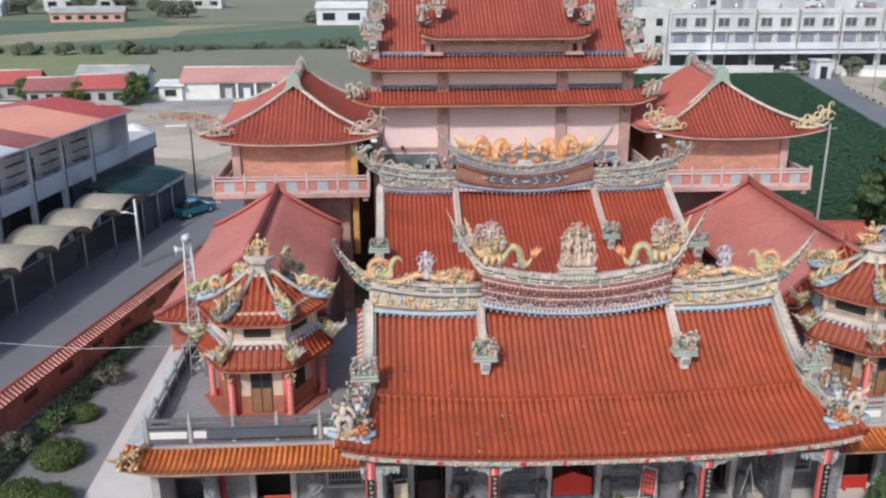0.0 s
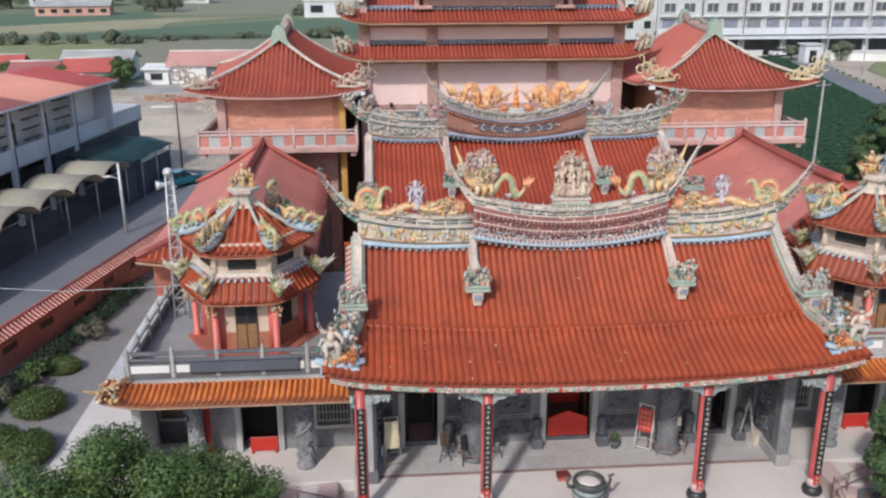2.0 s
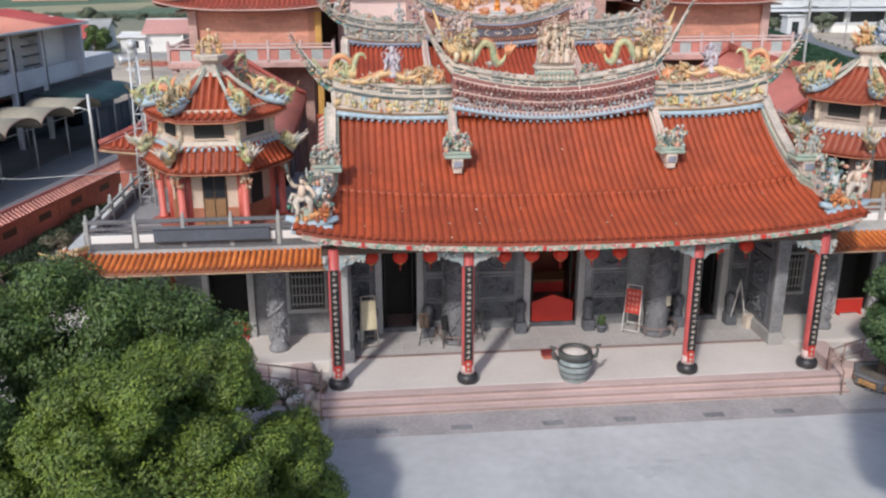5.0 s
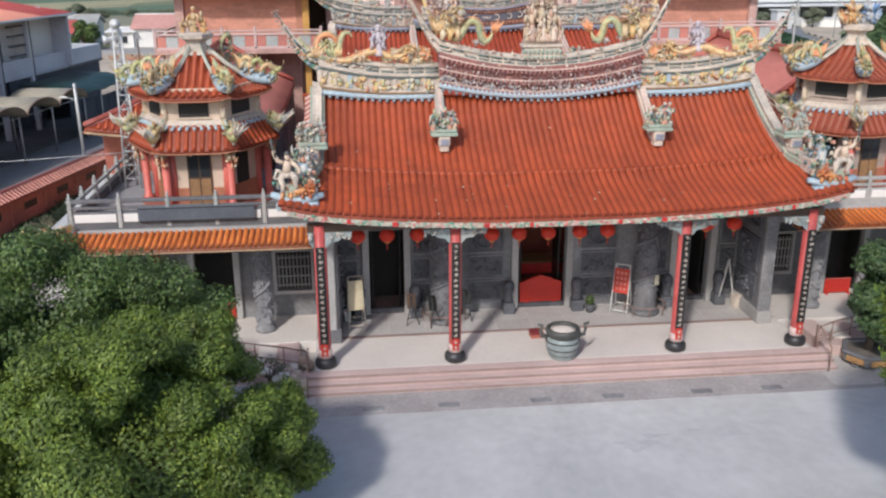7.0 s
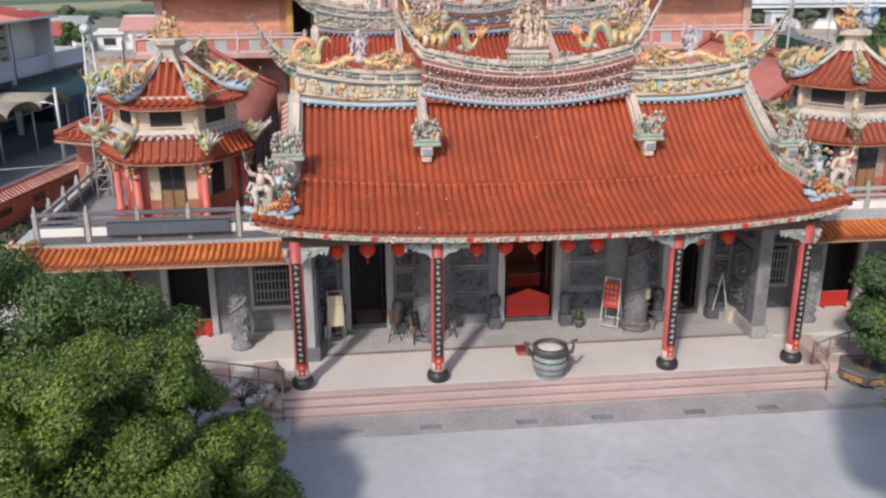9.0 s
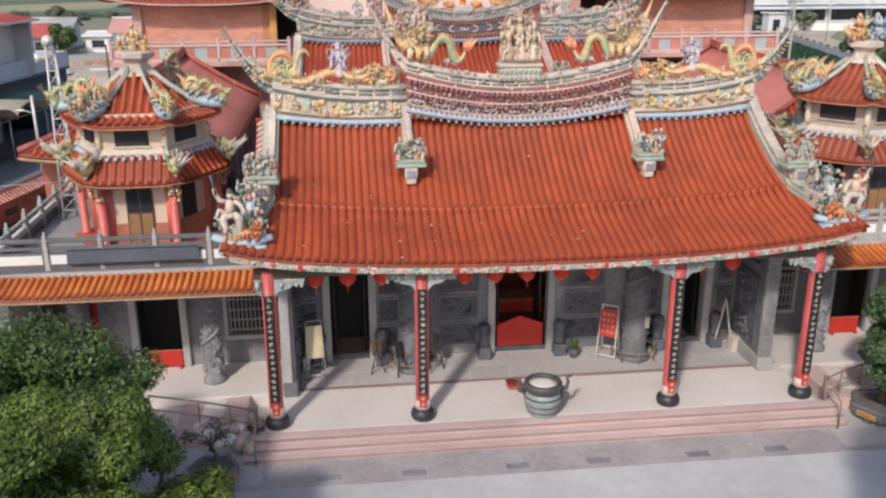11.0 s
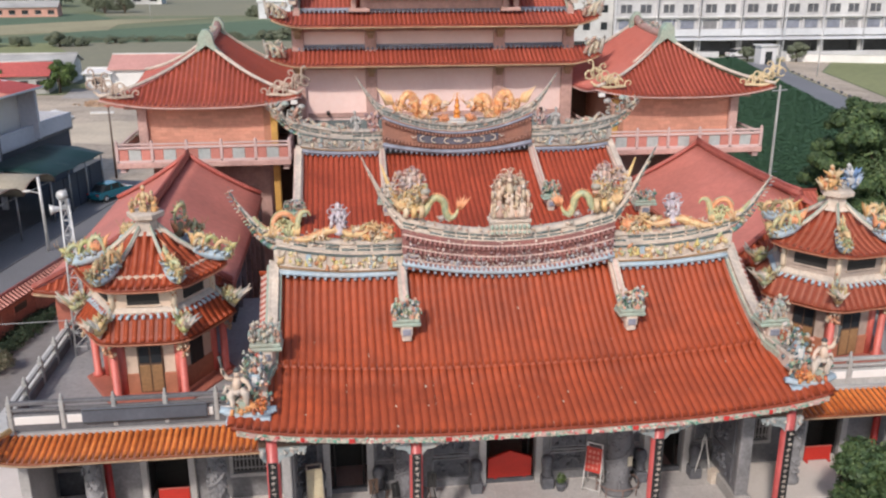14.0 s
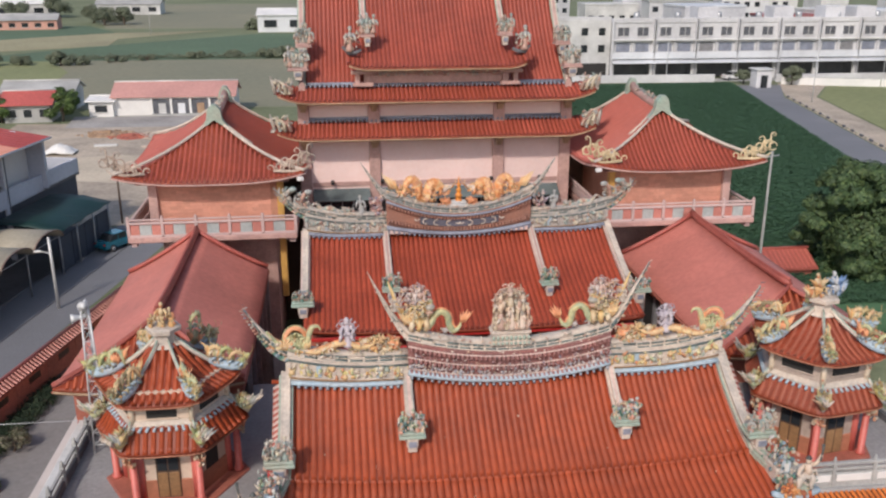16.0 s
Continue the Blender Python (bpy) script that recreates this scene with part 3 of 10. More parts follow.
def warrior_shape(sh, at, h, k, skin=0, cloth=1, dark=2):
    """A plain stocky figure shape: one arm raised with a staff, one knee bent, a flying sash."""
    x, y, z = at
    P = lambda a, b, c: (x + k * a * h, y + b * h, z + c * h)
    sh.tube([P(0.02, 0, 0.40), P(0.0, -0.02, 0.58), P(-0.02, -0.02, 0.74)], [0.12 * h, 0.135 * h, 0.10 * h], 8, skin, True, 0.8)
    sh.tube([P(0, 0, 0.34), P(0.01, 0, 0.45)], [0.16 * h, 0.125 * h], 8, cloth)
    sh.tube([P(0.06, 0, 0.40), P(0.17, -0.08, 0.30), P(0.12, -0.06, 0.12), P(0.14, -0.10, 0.0)], [0.10 * h, 0.095 * h, 0.07 * h, 0.05 * h], 7, cloth)
    sh.tube([P(-0.06, 0, 0.40), P(-0.20, -0.07, 0.32), P(-0.19, -0.02, 0.14), P(-0.22, -0.06, 0.02)], [0.10 * h, 0.10 * h, 0.075 * h, 0.05 * h], 7, cloth)
    sh.ball(P(-0.02, -0.03, 0.85), (0.075 * h, 0.08 * h, 0.09 * h), 8, 5, skin)
    sh.lathe(P(-0.02, -0.02, 0.90), [(0.08 * h, 0), (0.09 * h, 0.03 * h), (0.05 * h, 0.07 * h), (0.02 * h, 0.10 * h)], 7, dark)
    sh.tube([P(0.09, 0, 0.70), P(0.22, -0.02, 0.74), P(0.30, -0.04, 0.92), P(0.31, -0.06, 1.02)], [0.065 * h, 0.06 * h, 0.05 * h, 0.04 * h], 6, skin)
    sh.tube([P(0.27, -0.10, 0.86), P(0.34, -0.04, 1.16), P(0.36, 0, 1.30)], [0.025 * h, 0.03 * h, 0.05 * h], 5, dark)
    sh.tube([P(-0.11, 0, 0.70), P(-0.24, -0.06, 0.62), P(-0.32, -0.12, 0.50), P(-0.28, -0.16, 0.44)], [0.065 * h, 0.055 * h, 0.045 * h, 0.04 * h], 6, skin)
    sh.tube([P(0.12, 0.04, 0.44), P(0.26, 0.04, 0.50), P(0.30, 0.02, 0.36), P(0.38, 0.02, 0.30)], [0.05 * h, 0.045 * h, 0.04 * h, 0.01 * h], 5, cloth)
    return sh


def dragon(sh, path, r, m_body=0, m_fin=1, m_head=0, head_dir=(1, 0, 0.2)):
    """A scaled serpent along path, from its tail to its head, with a fin along the back, a maned head and clawed legs."""
    pts = [Vector(p) for p in path]
    fine = []
    for i in range(len(pts) - 1):
        p0, p1, p2, p3 = pts[max(i - 1, 0)], pts[i], pts[i + 1], pts[min(i + 2, len(pts) - 1)]
        for k in range(5):
            t = k / 5
            fine.append(0.5 * ((2 * p1) + (p2 - p0) * t + (2 * p0 - 5 * p1 + 4 * p2 - p3) * t * t + (3 * p1 - p0 - 3 * p2 + p3) * t ** 3))
    fine.append(pts[-1])
    n = len(fine)
    rad = [r * (0.25 + 0.75 * min(1, 2.2 * i / n)) for i in range(n)]
    sh.tube(fine, [q * 0.85 for q in rad], 7, m_body)
    for i in range(n - 1):
        a, b = fine[i], fine[i + 1]
        d = (b - a).normalized()
        sh.tube([a - d * rad[i] * 0.1, a.lerp(b, 0.5), b], [rad[i] * 1.08, rad[i] * 1.0, rad[i] * 0.86], 7, m_body, False)
        up = Vector((0, 0, 1)) - d * d.z
        if up.length < 0.2:
            up = Vector((1 if d.z > 0 else -1, 0, 0.3))
        up.normalize()
        if i > 1:
            q = a + up * rad[i] * 0.8
            sh.tube([q - d * rad[i] * 0.3, q + up * rad[i] * 0.55], [rad[i] * 0.3, 0.01], 4, m_fin)
    h = fine[-1]
    d = Vector(head_dir).normalized()
    side = Vector((0, 0, 1)).cross(d).normalized()
    fuzz(sh, h + d * r * 0.5, (r * 1.2, r * 1.1, r * 1.1), 26, r * 0.7, n, m_fin)
    sh.ball(h + d * r * 1.0, (r * 1.2, r * 0.95, r * 0.9), 8, 5, m_head)
    sh.ball(h + d * r * 2.1 + Vector((0, 0, r * 0.2)), (r * 0.9, r * 0.7, r * 0.4), 7, 4, m_head)
    sh.ball(h + d * r * 1.9 - Vector((0, 0, r * 0.6)), (r * 0.7, r * 0.5, r * 0.25), 7, 4, m_fin)
    for k in (-1, 1):
        e = h + side * k * r * 0.6 + Vector((0, 0, r * 0.8))
        sh.ball(e + d * r * 0.9, r * 0.25, 6, 4, m_head)
        sh.tube([e, e - d * r * 1.2 + Vector((0, 0, r * 0.9)), e - d * r * 2.2 + Vector((0, 0, r * 1.2))], [r * 0.25, r * 0.16, 0.01], 5, m_fin)
        q = h + d * r * 2.6 + side * k * r * 0.5
        sh.tube([q, q + d * r + Vector((0, 0, r * 0.9)) + side * k * r * 0.6, q + d * r * 1.1 + Vector((0, 0, r * 2.0)) + side * k * r], [r * 0.12, r * 0.08, 0.01], 4, m_fin)
    for f in (0.45, 0.75):
        p = fine[int(n * f)]
        for k in (-1, 1):
            sh.tube([p, p + Vector((0, k * r * 1.5, -r * 0.4)), p + Vector((r * 0.7, k * r * 1.7, -r * 1.3))], [r * 0.45, r * 0.35, r * 0.15], 5, m_body)
            fuzz(sh, p + Vector((r * 0.5, k * r * 1.5, -r * 0.9)), (r * 0.5, r * 0.3, r * 0.5), 6, r * 0.5, int(10 * f) + k, m_fin, False)
    return sh


def serpent(sh, path, r, m=0, m_fin=1, ends=(0.45, 0.2), side=(0, -1, 0)):
    """A smooth glazed serpent body through path with a low fin along its outer back."""
    pts = [Vector(p) for p in path]
    fine = []
    for i in range(len(pts) - 1):
        p0, p1, p2, p3 = pts[max(i - 1, 0)], pts[i], pts[i + 1], pts[min(i + 2, len(pts) - 1)]
        for k in range(4):
            t = k / 4
            fine.append(0.5 * ((2 * p1) + (p2 - p0) * t + (2 * p0 - 5 * p1 + 4 * p2 - p3) * t * t + (3 * p1 - p0 - 3 * p2 + p3) * t ** 3))
    fine.append(pts[-1])
    n = len(fine)
    rad = [r * min(1.0, ends[0] + 3.0 * i / n, ends[1] + 3.0 * (n - 1 - i) / n) for i in range(n)]
    sh.tube(fine, [q * 0.9 for q in rad], 9, m)
    for i in range(1, n - 1):
        d = (fine[i + 1] - fine[i - 1]).normalized()
        sh.tube([fine[i] - d * rad[i] * 0.35, fine[i] + d * rad[i] * 0.3], [rad[i] * 1.05, rad[i] * 0.82], 8, m, False)
        o = Vector(side).cross(d)
        o = o.normalized() if o.length > 0.1 else Vector((0, 0, 1))
        if o.z < -0.3:
            o = -o
        q = fine[i] + o * rad[i] * 0.85
        sh.tube([q - d * rad[i] * 0.5, q + o * rad[i] * 0.55 + d * rad[i] * 0.2], [rad[i] * 0.34, 0.008], 4, m_fin)
    return sh


def flame(sh, at, h, lean, seed, m=0, n=5):
    """A tuft of curling flame tongues."""
    rnd = random.Random(seed)
    x, y, z = at
    for j in range(n):
        w = (j - (n - 1) / 2) / max(1, n - 1)
        hh = h * (1.0 - 0.5 * abs(w)) * rnd.uniform(0.85, 1.1)
        a = lean + w * 0.9
        sh.tube([(x + w * 0.25 * h, y, z), (x + w * 0.35 * h + a * 0.25 * hh, y - 0.04, z + hh * 0.5), (x + w * 0.4 * h + a * 0.75 * hh, y, z + hh)], [0.16 * h, 0.17 * h, 0.01], 6, m, True, 0.6)
    return sh


def ribbon_loops(sh, at, r, n, spread, seed, m=0, thick=0.018):
    """Thin porcelain ribbons curling in open loops."""
    rnd = random.Random(seed)
    for j in range(n):
        a = math.pi * (j + 0.5) / n
        cx_, cz_ = at[0] + spread * math.cos(a), at[2] + spread * 0.9 * math.sin(a)
        q, t0 = r * rnd.uniform(0.75, 1.2), rnd.uniform(0, 6.28)
        sh.tube([(cx_ + q * math.cos(t0 + t * 0.62), at[1] + 0.03 * math.sin(t), cz_ + q * math.sin(t0 + t * 0.62)) for t in range(9)], thick, 5, m)
        sh.tube([(at[0], at[1], at[2]), ((at[0] + cx_) / 2, at[1] - 0.04, (at[2] + cz_) / 2 + 0.05), (cx_ - q * 0.7 * math.cos(a), at[1], cz_ - q * 0.7 * math.sin(a))], thick * 1.2, 5, m)
    return sh


def leaves(centres, n, size, seed, flat=0.35, aspect=0.5, loose=0.6):
    """n small leaves spread over clumps (x, y, z, rx, ry, rz), mostly near their outsides."""
    rg = np.random.RandomState(abs(seed))
    c = np.array(centres, float)
    w = (c[:, 3] * c[:, 4]) ** 1.0
    pick = rg.choice(len(c), n, p=w / w.sum())
    d = rg.normal(size=(n, 3))
    d /= np.linalg.norm(d, axis=1)[:, None]
    rad = rg.uniform(0.0, 1.0, n) ** 0.22
    pos = c[pick, :3] + d * c[pick, 3:6] * rad[:, None] * rg.uniform(0.85, 1.12, n)[:, None]
    nrm = d * 1.1 + rg.normal(size=(n, 3)) * loose + np.array([0, 0, flat])
    nrm /= np.linalg.norm(nrm, axis=1)[:, None]
    t = np.cross(nrm, rg.normal(size=(n, 3)))
    t /= np.linalg.norm(t, axis=1)[:, None]
    b = np.cross(nrm, t)
    s = size * rg.uniform(0.6, 1.35, n)[:, None]
    v = np.stack([pos - t * s, pos + b * s * aspect + nrm * s * 0.12, pos + t * s, pos - b * s * aspect + nrm * s * 0.12], 1).reshape(-1, 3)
    sh = Shape()
    sh.v = [tuple(p) for p in v.tolist()]
    sh.f = [(4 * i, 4 * i + 1, 4 * i + 2, 4 * i + 3) for i in range(n)]
    sh.s, sh.m = [False] * n, [0] * n
    return sh


def carved_column(sh, x, y, z0, z1, r, seed):
    """A round stone column with a spiral and crowded relief all round it."""
    sh.lathe((x, y, z0), [(r * 1.36, 0), (r * 1.38, 0.1), (r * 1.12, 0.18), (r * 1.05, 0.26), (r, 0.4), (r, z1 - z0)], 16)
    rnd = random.Random(seed)
    for i in range(230):
        a, z = rnd.uniform(0, 6.283), rnd.uniform(z0 + 0.35, z1 - 0.2)
        q = rnd.uniform(0.03, 0.075)
        sh.ball((x + r * 1.01 * math.cos(a), y + r * 1.01 * math.sin(a), z), (q, q, q * rnd.uniform(0.8, 2.0)), 6, 4, 0, (rnd.uniform(-40, 40), rnd.uniform(-40, 40), 0))
    sh.tube([(x + r * 1.09 * math.cos(t * 0.5), y + r * 1.09 * math.sin(t * 0.5), z0 + 0.5 + t * 0.105) for t in range(int((z1 - z0 - 0.7) / 0.105))], 0.055, 6)
    return sh


# ---- ground, court, road, fields ----
def flat(name, poly, z0, z1, m, label, category, bumpy=0.0):
    sh = Shape()
    n = len(poly)
    sh.add([(x, y, z1) for x, y in poly] + [(x, y, z0) for x, y in poly],
           [tuple(range(n)), tuple(range(2 * n - 1, n - 1, -1))] + [(i, i + n, (i + 1) % n + n, (i + 1) % n) for i in range(n)])
    return whole(name, sh, m, label, category, kind="structure")


g = Shape()
g.sheet([[(-1500 + 300 * i, -700 + 300 * j, 0.0) for j in range(10)] for i in range(11)], 0.5)
whole("ground", g, GRASS, "rough green and brown grassland reaching to the horizon", "ground", kind="structure")
PODIUM = 0.43
flat("court", [(-30, -60), (60, -60), (60, -2.36), (-9.5, -2.36), (-9.5, -4.5), (-30, -4.5)], -0.1, 0.012, COURT, "smooth pale grey concrete forecourt with faint stains", "courtyard")
strip_ob = flat("pavement", [(-9.5, -2.4), (14, -2.4), (14, -1.1), (-9.5, -1.1)], -0.1, 0.022, STRIP, "band of grey paving slabs below the temple steps", "pavement")
for i in range(7):
    sh = Shape().box((-8.65 + 2.42 * i + (0.16 if i % 2 else -0.1), -2.06, 0.024), (0.62, 0.26, 0.02), 0, 0.004)
    part("drain_cover", sh, STONE, strip_ob, "grey drain cover")

# dried water stains on the court
STAIN = mat("damp_concrete_stain", (0.475, 0.475, 0.485), 0.7, 0.15, 1.2, 12, 0.08, second=(0.40, 0.40, 0.41))
rnd = random.Random(61)
for x, y, rx, ry in ((0.8, -4.75, 0.75, 0.42), (1.35, -4.35, 0.5, 0.16), (3.55, -4.5, 0.5, 0.22), (2.5, -4.2, 0.55, 0.10), (-1.6, -5.6, 0.7, 0.2)):
    edge_pts = []
    for i in range(26):
        a = 2 * math.pi * i / 26
        q = 0.72 + 0.18 * math.sin(3 * a + x) + 0.12 * math.sin(7 * a + y) + rnd.uniform(-0.08, 0.08)
        edge_pts.append((x + rx * q * math.cos(a), y + ry * q * math.sin(a)))
    flat("water_stain", edge_pts, 0.0, 0.0165, STAIN, "faint grey dried water stain on the concrete court", "stain")

# stone floor of the porch and its steps
pod = Shape()
pod.box((0, 4.32, PODIUM / 2 - 0.1), (15.6, 9.26, PODIUM + 0.2), 0, 0.02)
podium = whole("podium", pod, PAVE, "pale stone porch floor raised three steps above the court", "floor", kind="structure")
rnd = random.Random(4)
for i in range(13):
    for j in range(2):
        part("slab", Shape().box((-7.2 + 1.2 * i, 2.55 + 0.9 * j, PODIUM + 0.002), (1.19, 0.89, 0.012), 0, 0.004), PAVE_IN, podium)
part("threshold_band", Shape().box((0, 2.03, PODIUM + 0.005), (14.6, 0.16, 0.03), 0, 0.006), STEP_D, podium, "dark pinkish stone band across the porch floor")
steps = thing("steps", "three long pink granite steps in front of the porch", "steps", kind="structure")
for k in range(3):
    z = PODIUM - 0.143 * k
    y = -0.36 - 0.28 * k
    n = 9
    for i in range(n):
        w = 16.6 / n
        part("step_block", Shape().box((-8.3 + w * (i + 0.5), y - 0.13 + 0.02 * k, z - 0.0715 - 0.1), (w - 0.002, 0.36, 0.143 + 0.2), 0, 0.006), STEP, steps)
    part("nosing", Shape().box((0, y - 0.325 + 0.02 * k, z - 0.045), (16.6, 0.022, 0.075), 0, 0.004), STEP_D, steps, "darker nosing strip")

# street beside the temple and the yard strip between them
SA = radians(11.0)
SU = Vector((math.sin(SA), math.cos(SA), 0))
SN = Vector((math.cos(SA), -math.sin(SA), 0))
S0 = Vector((-26.4, 33.0, 0))


def st(u, n, z=0.0):
    p = S0 + SU * u + SN * n
    return Vector((p.x, p.y, z))


def st2(u, n):
    p = st(u, n)
    return (p.x, p.y)


flat("road", [st2(-45, -1.1), st2(-45, 4.6), st2(18, 4.6), st2(21, 9), st2(26, 9), st2(26, -1.1)], -0.1, 0.015, ROADGREY, "grey asphalt lane between the temple wall and the shophouses", "road")
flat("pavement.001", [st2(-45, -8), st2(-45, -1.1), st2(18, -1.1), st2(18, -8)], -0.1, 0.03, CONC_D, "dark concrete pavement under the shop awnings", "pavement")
edge = Shape()
edge.tube([st(-45, -1.1, 0.02), st(17, -1.1, 0.02)], 0.05, 4)
whole("kerb", edge, CONC_D, "low dark drain edge along the lane", "kerb", kind="structure")
flat("yard", [(-26.0, -4), (-15.2, -4), (-15.2, 24), (-17.5, 27), (-21.5, 27), (-23.5, 16)], -0.1, 0.02, YARD, "grey concrete yard beside the temple wall", "ground")
flat("walkway", [(-18.9, -4), (-15.4, -4), (-15.9, 20), (-18.7, 20)], -0.1, 0.05, PAVE, "pale concrete walkway along the temple side", "pavement")
flat("flower_bed", [(-25.4, -3), (-23.9, 8), (-20.6, 24), (-19.9, 24), (-22.3, 8), (-23.5, -3)], -0.05, 0.12, DIRT, "dark soil bed along the foot of the wall", "garden bed")
# low planting that also stands in for the shadow along the wall
hedge_row = leaves([(-24.6 + 0.17 * i, -2 + 0.95 * i, 0.32, 0.75, 0.7, 0.34 + 0.1 * math.sin(i * 1.7)) for i in range(26)], 16000, 0.07, 31)
whole("hedge", hedge_row, LEAF_S, "low green planting along the wall, wall shadow painted into it", "hedge", kind="stuff", fix=False)
flat("dry_lot", [(-30, 52), (-12, 50), (-8, 62), (-12, 98), (-48, 101), (-46, 62)], -0.1, 0.02, SOIL, "bare dusty soil lot with pale tyre marks", "ground")
flat("field", [(-190, 118), (-14, 112), (0, 112), (0, 176), (-60, 182), (-190, 150)], -0.1, 0.03, FIELD_B, "grey-brown fallow field", "field")
flat("field.001", [(-230, 112), (-52, 112), (-57, 158), (-66, 178), (-92, 178), (-230, 172)], -0.1, 0.05, FIELD_Y, "yellow-green grass field", "field")
flat("field.002", [(-90, 178), (-20, 178), (12, 170), (12, 236), (-26, 246), (-66, 210)], -0.1, 0.06, FIELD_G, "dark green crop field", "field")
flat("field.003", [(-116, 182), (-62, 212), (-64, 232), (-40, 258), (-70, 252), (-140, 196)], -0.1, 0.07, FIELD_T, "dry tan stubble field", "field")
flat("field.004", [(-260, 186), (-130, 198), (-70, 254), (-84, 282), (-260, 250)], -0.1, 0.08, FIELD_G, "dark green crop field", "field")
flat("field.005", [(-76, 270), (60, 262), (70, 420), (-120, 420)], -0.1, 0.04, FIELD_B, "grey-green distant field", "field")
flat("road.001", [(44, 50), (52.8, 50), (65.6, 112), (72, 126), (60, 127), (56.5, 112)], -0.1, 0.03, ROADGREY, "grey country road past the crop field", "road")
flat("road.002", [(30, 132.2), (150, 130.4), (150, 135.6), (30, 135.6)], -0.1, 0.035, CONC, "pale concrete lane in front of the row houses", "road")
flat("verge", [(53, 50), (57.5, 50), (71, 112), (82, 128), (72.5, 128), (66, 112)], -0.1, 0.02, SOIL, "dry brown verge beside the road", "ground")
flat("grass_lot", [(60, 60), (140, 60), (140, 129), (83, 129), (71.5, 112)], -0.1, 0.025, FIELD_Y, "mown grass lot", "ground")

# dense crop beside the temple
rg = np.random.RandomState(8)
n = 260000
px = rg.uniform(17.6, 66, n)
py = rg.uniform(24, 117, n)
px = np.round(px / 0.75) * 0.75 + rg.normal(0, 0.34, n)
keep = px < 46.6 + (py - 62) * 0.22
cent = np.stack([px[keep], py[keep], rg.uniform(1.62, 1.95, keep.sum())], 1)
n = len(cent)
a = rg.uniform(0, 6.283, n)
s = rg.uniform(0.16, 0.34, n) * (0.7 + cent[:, 1] / 110)
t = np.stack([np.cos(a), np.sin(a), rg.uniform(-0.08, 0.08, n)], 1) * s[:, None]
b = np.stack([-np.sin(a), np.cos(a), np.zeros(n)], 1) * (s * 0.3)[:, None]
v = np.stack([cent - t, cent + b + (0, 0, 0.04), cent + t, cent - b + (0, 0, 0.04)], 1).reshape(-1, 3)
crop = Shape()
crop.v = [tuple(p) for p in v.tolist()]
crop.f = [(4 * i, 4 * i + 1, 4 * i + 2, 4 * i + 3) for i in range(n)]
crop.s, crop.m = [False] * n, [0] * n
crop.sheet([[(17.3, 22, 1.62), (17.3, 117, 1.62)], [(37.8, 22, 1.62), (58.7, 117, 1.62)]], 1.6)
whole("crop_field", crop, LEAF_C, "dense dark green tall crop standing in rows", "crop", kind="stuff", fix=False)


# ---- front hall ----
def lift(x, half=8.3, top=0.50, p=2.6):
    return top * (abs(x) / half) ** p


def roof_a(x, y):
    """The front hall's roof: a flat lower part and a steeper upper part, lifted to both sides."""
    base = 5.02 + 0.27 * (y + 0.45)
    if y > 2.0:
        q = y - 2.0
        base = 5.68 + 0.08 + 0.42 * q + 0.070 * q * q
    k = 1.0 if y < 2 else max(0.35, 1 - (y - 2.0) * 0.22)
    return base + lift(x) * k


hall = thing("front_hall", "ornate temple front hall with curved red tile roof and stone porch", "temple hall")
n = 74
SP = 16.9 / n
rows, rows2 = [], []
for i in range(n + 1):
    x = -8.45 + SP * i
    yend = 2.04 if abs(x) < 7.62 else 2.04 - (abs(x) - 7.62) * 2.2
    rows.append([(x, -0.45 + (yend + 0.45) * t, roof_a(x, -0.45 + (yend + 0.45) * t) + (0.10 * ((abs(x) - 7.0) / 1.45) ** 2 * (1 - t) if abs(x) > 7 else 0)) for t in (0, 0.2, 0.4, 0.6, 0.8, 1)])
    if abs(x) < 7.45:
        rows2.append([(x, 2.0 + 3.1 * t, roof_a(x, 2.0 + 3.1 * t + 1e-6)) for t in (0, 0.17, 0.34, 0.5, 0.67, 0.84, 1)])
tiled(hall, rows, Vector((1, 0, 0)), 0.104, TILE, DECK, 0.14, 0.28, "lower slope of glazed red tiles", "lower_roof", 0.62)
tiled(hall, rows2, Vector((1, 0, 0)), 0.104, TILE, DECK, 0.12, 0.28, "upper slope of glazed red tiles", "upper_roof", 0.62)
for r in rows2:
    x, y, z = r[0]
    end = Shape().lathe((0, 0, 0), [(0.104, 0), (0.108, 0.03), (0.07, 0.05), (0.0, 0.055)], 8)
    end.move(pose(x, y + 0.02, z + 0.005, 78, 0, 0))
    part("tile_end", end, TILE, hall, fix=False)
scraps = Shape()
rnd = random.Random(19)
for _ in range(38):
    x, y = rnd.uniform(-7.0, 7.2), rnd.uniform(-0.3, 4.4) if rnd.random() < 0.4 else rnd.uniform(-0.3, 2.0)
    x = -8.45 + SP * (round((x + 8.45) / SP) + 0.5)
    q = rnd.uniform(0.02, 0.05)
    scraps.box((x, y, roof_a(x, y) + 0.02), (q, q * rnd.uniform(0.6, 1.6), 0.012), rnd.uniform(0, 90), 0.003, 0, 18)
whole("paper_scrap", scraps, mat("scorched_paper", (0.66, 0.56, 0.44), 0.8, 0.3, 20, 60, 0.1), "white scraps of burnt paper scattered on the front roof tiles", "litter", kind="stuff")
back = [[(x, 5.3 + 4.2 * t, 7.75 - 2.6 * t + 0.5 * t * t + lift(x) * (0.4 + 0.6 * t)) for t in (0, 0.5, 1)] for x in (-8, -6, -4, -2, 0, 2, 4, 6, 8)]
part("rear_roof", Shape().sheet(back, 0.14), TILE, hall, "rear slope")

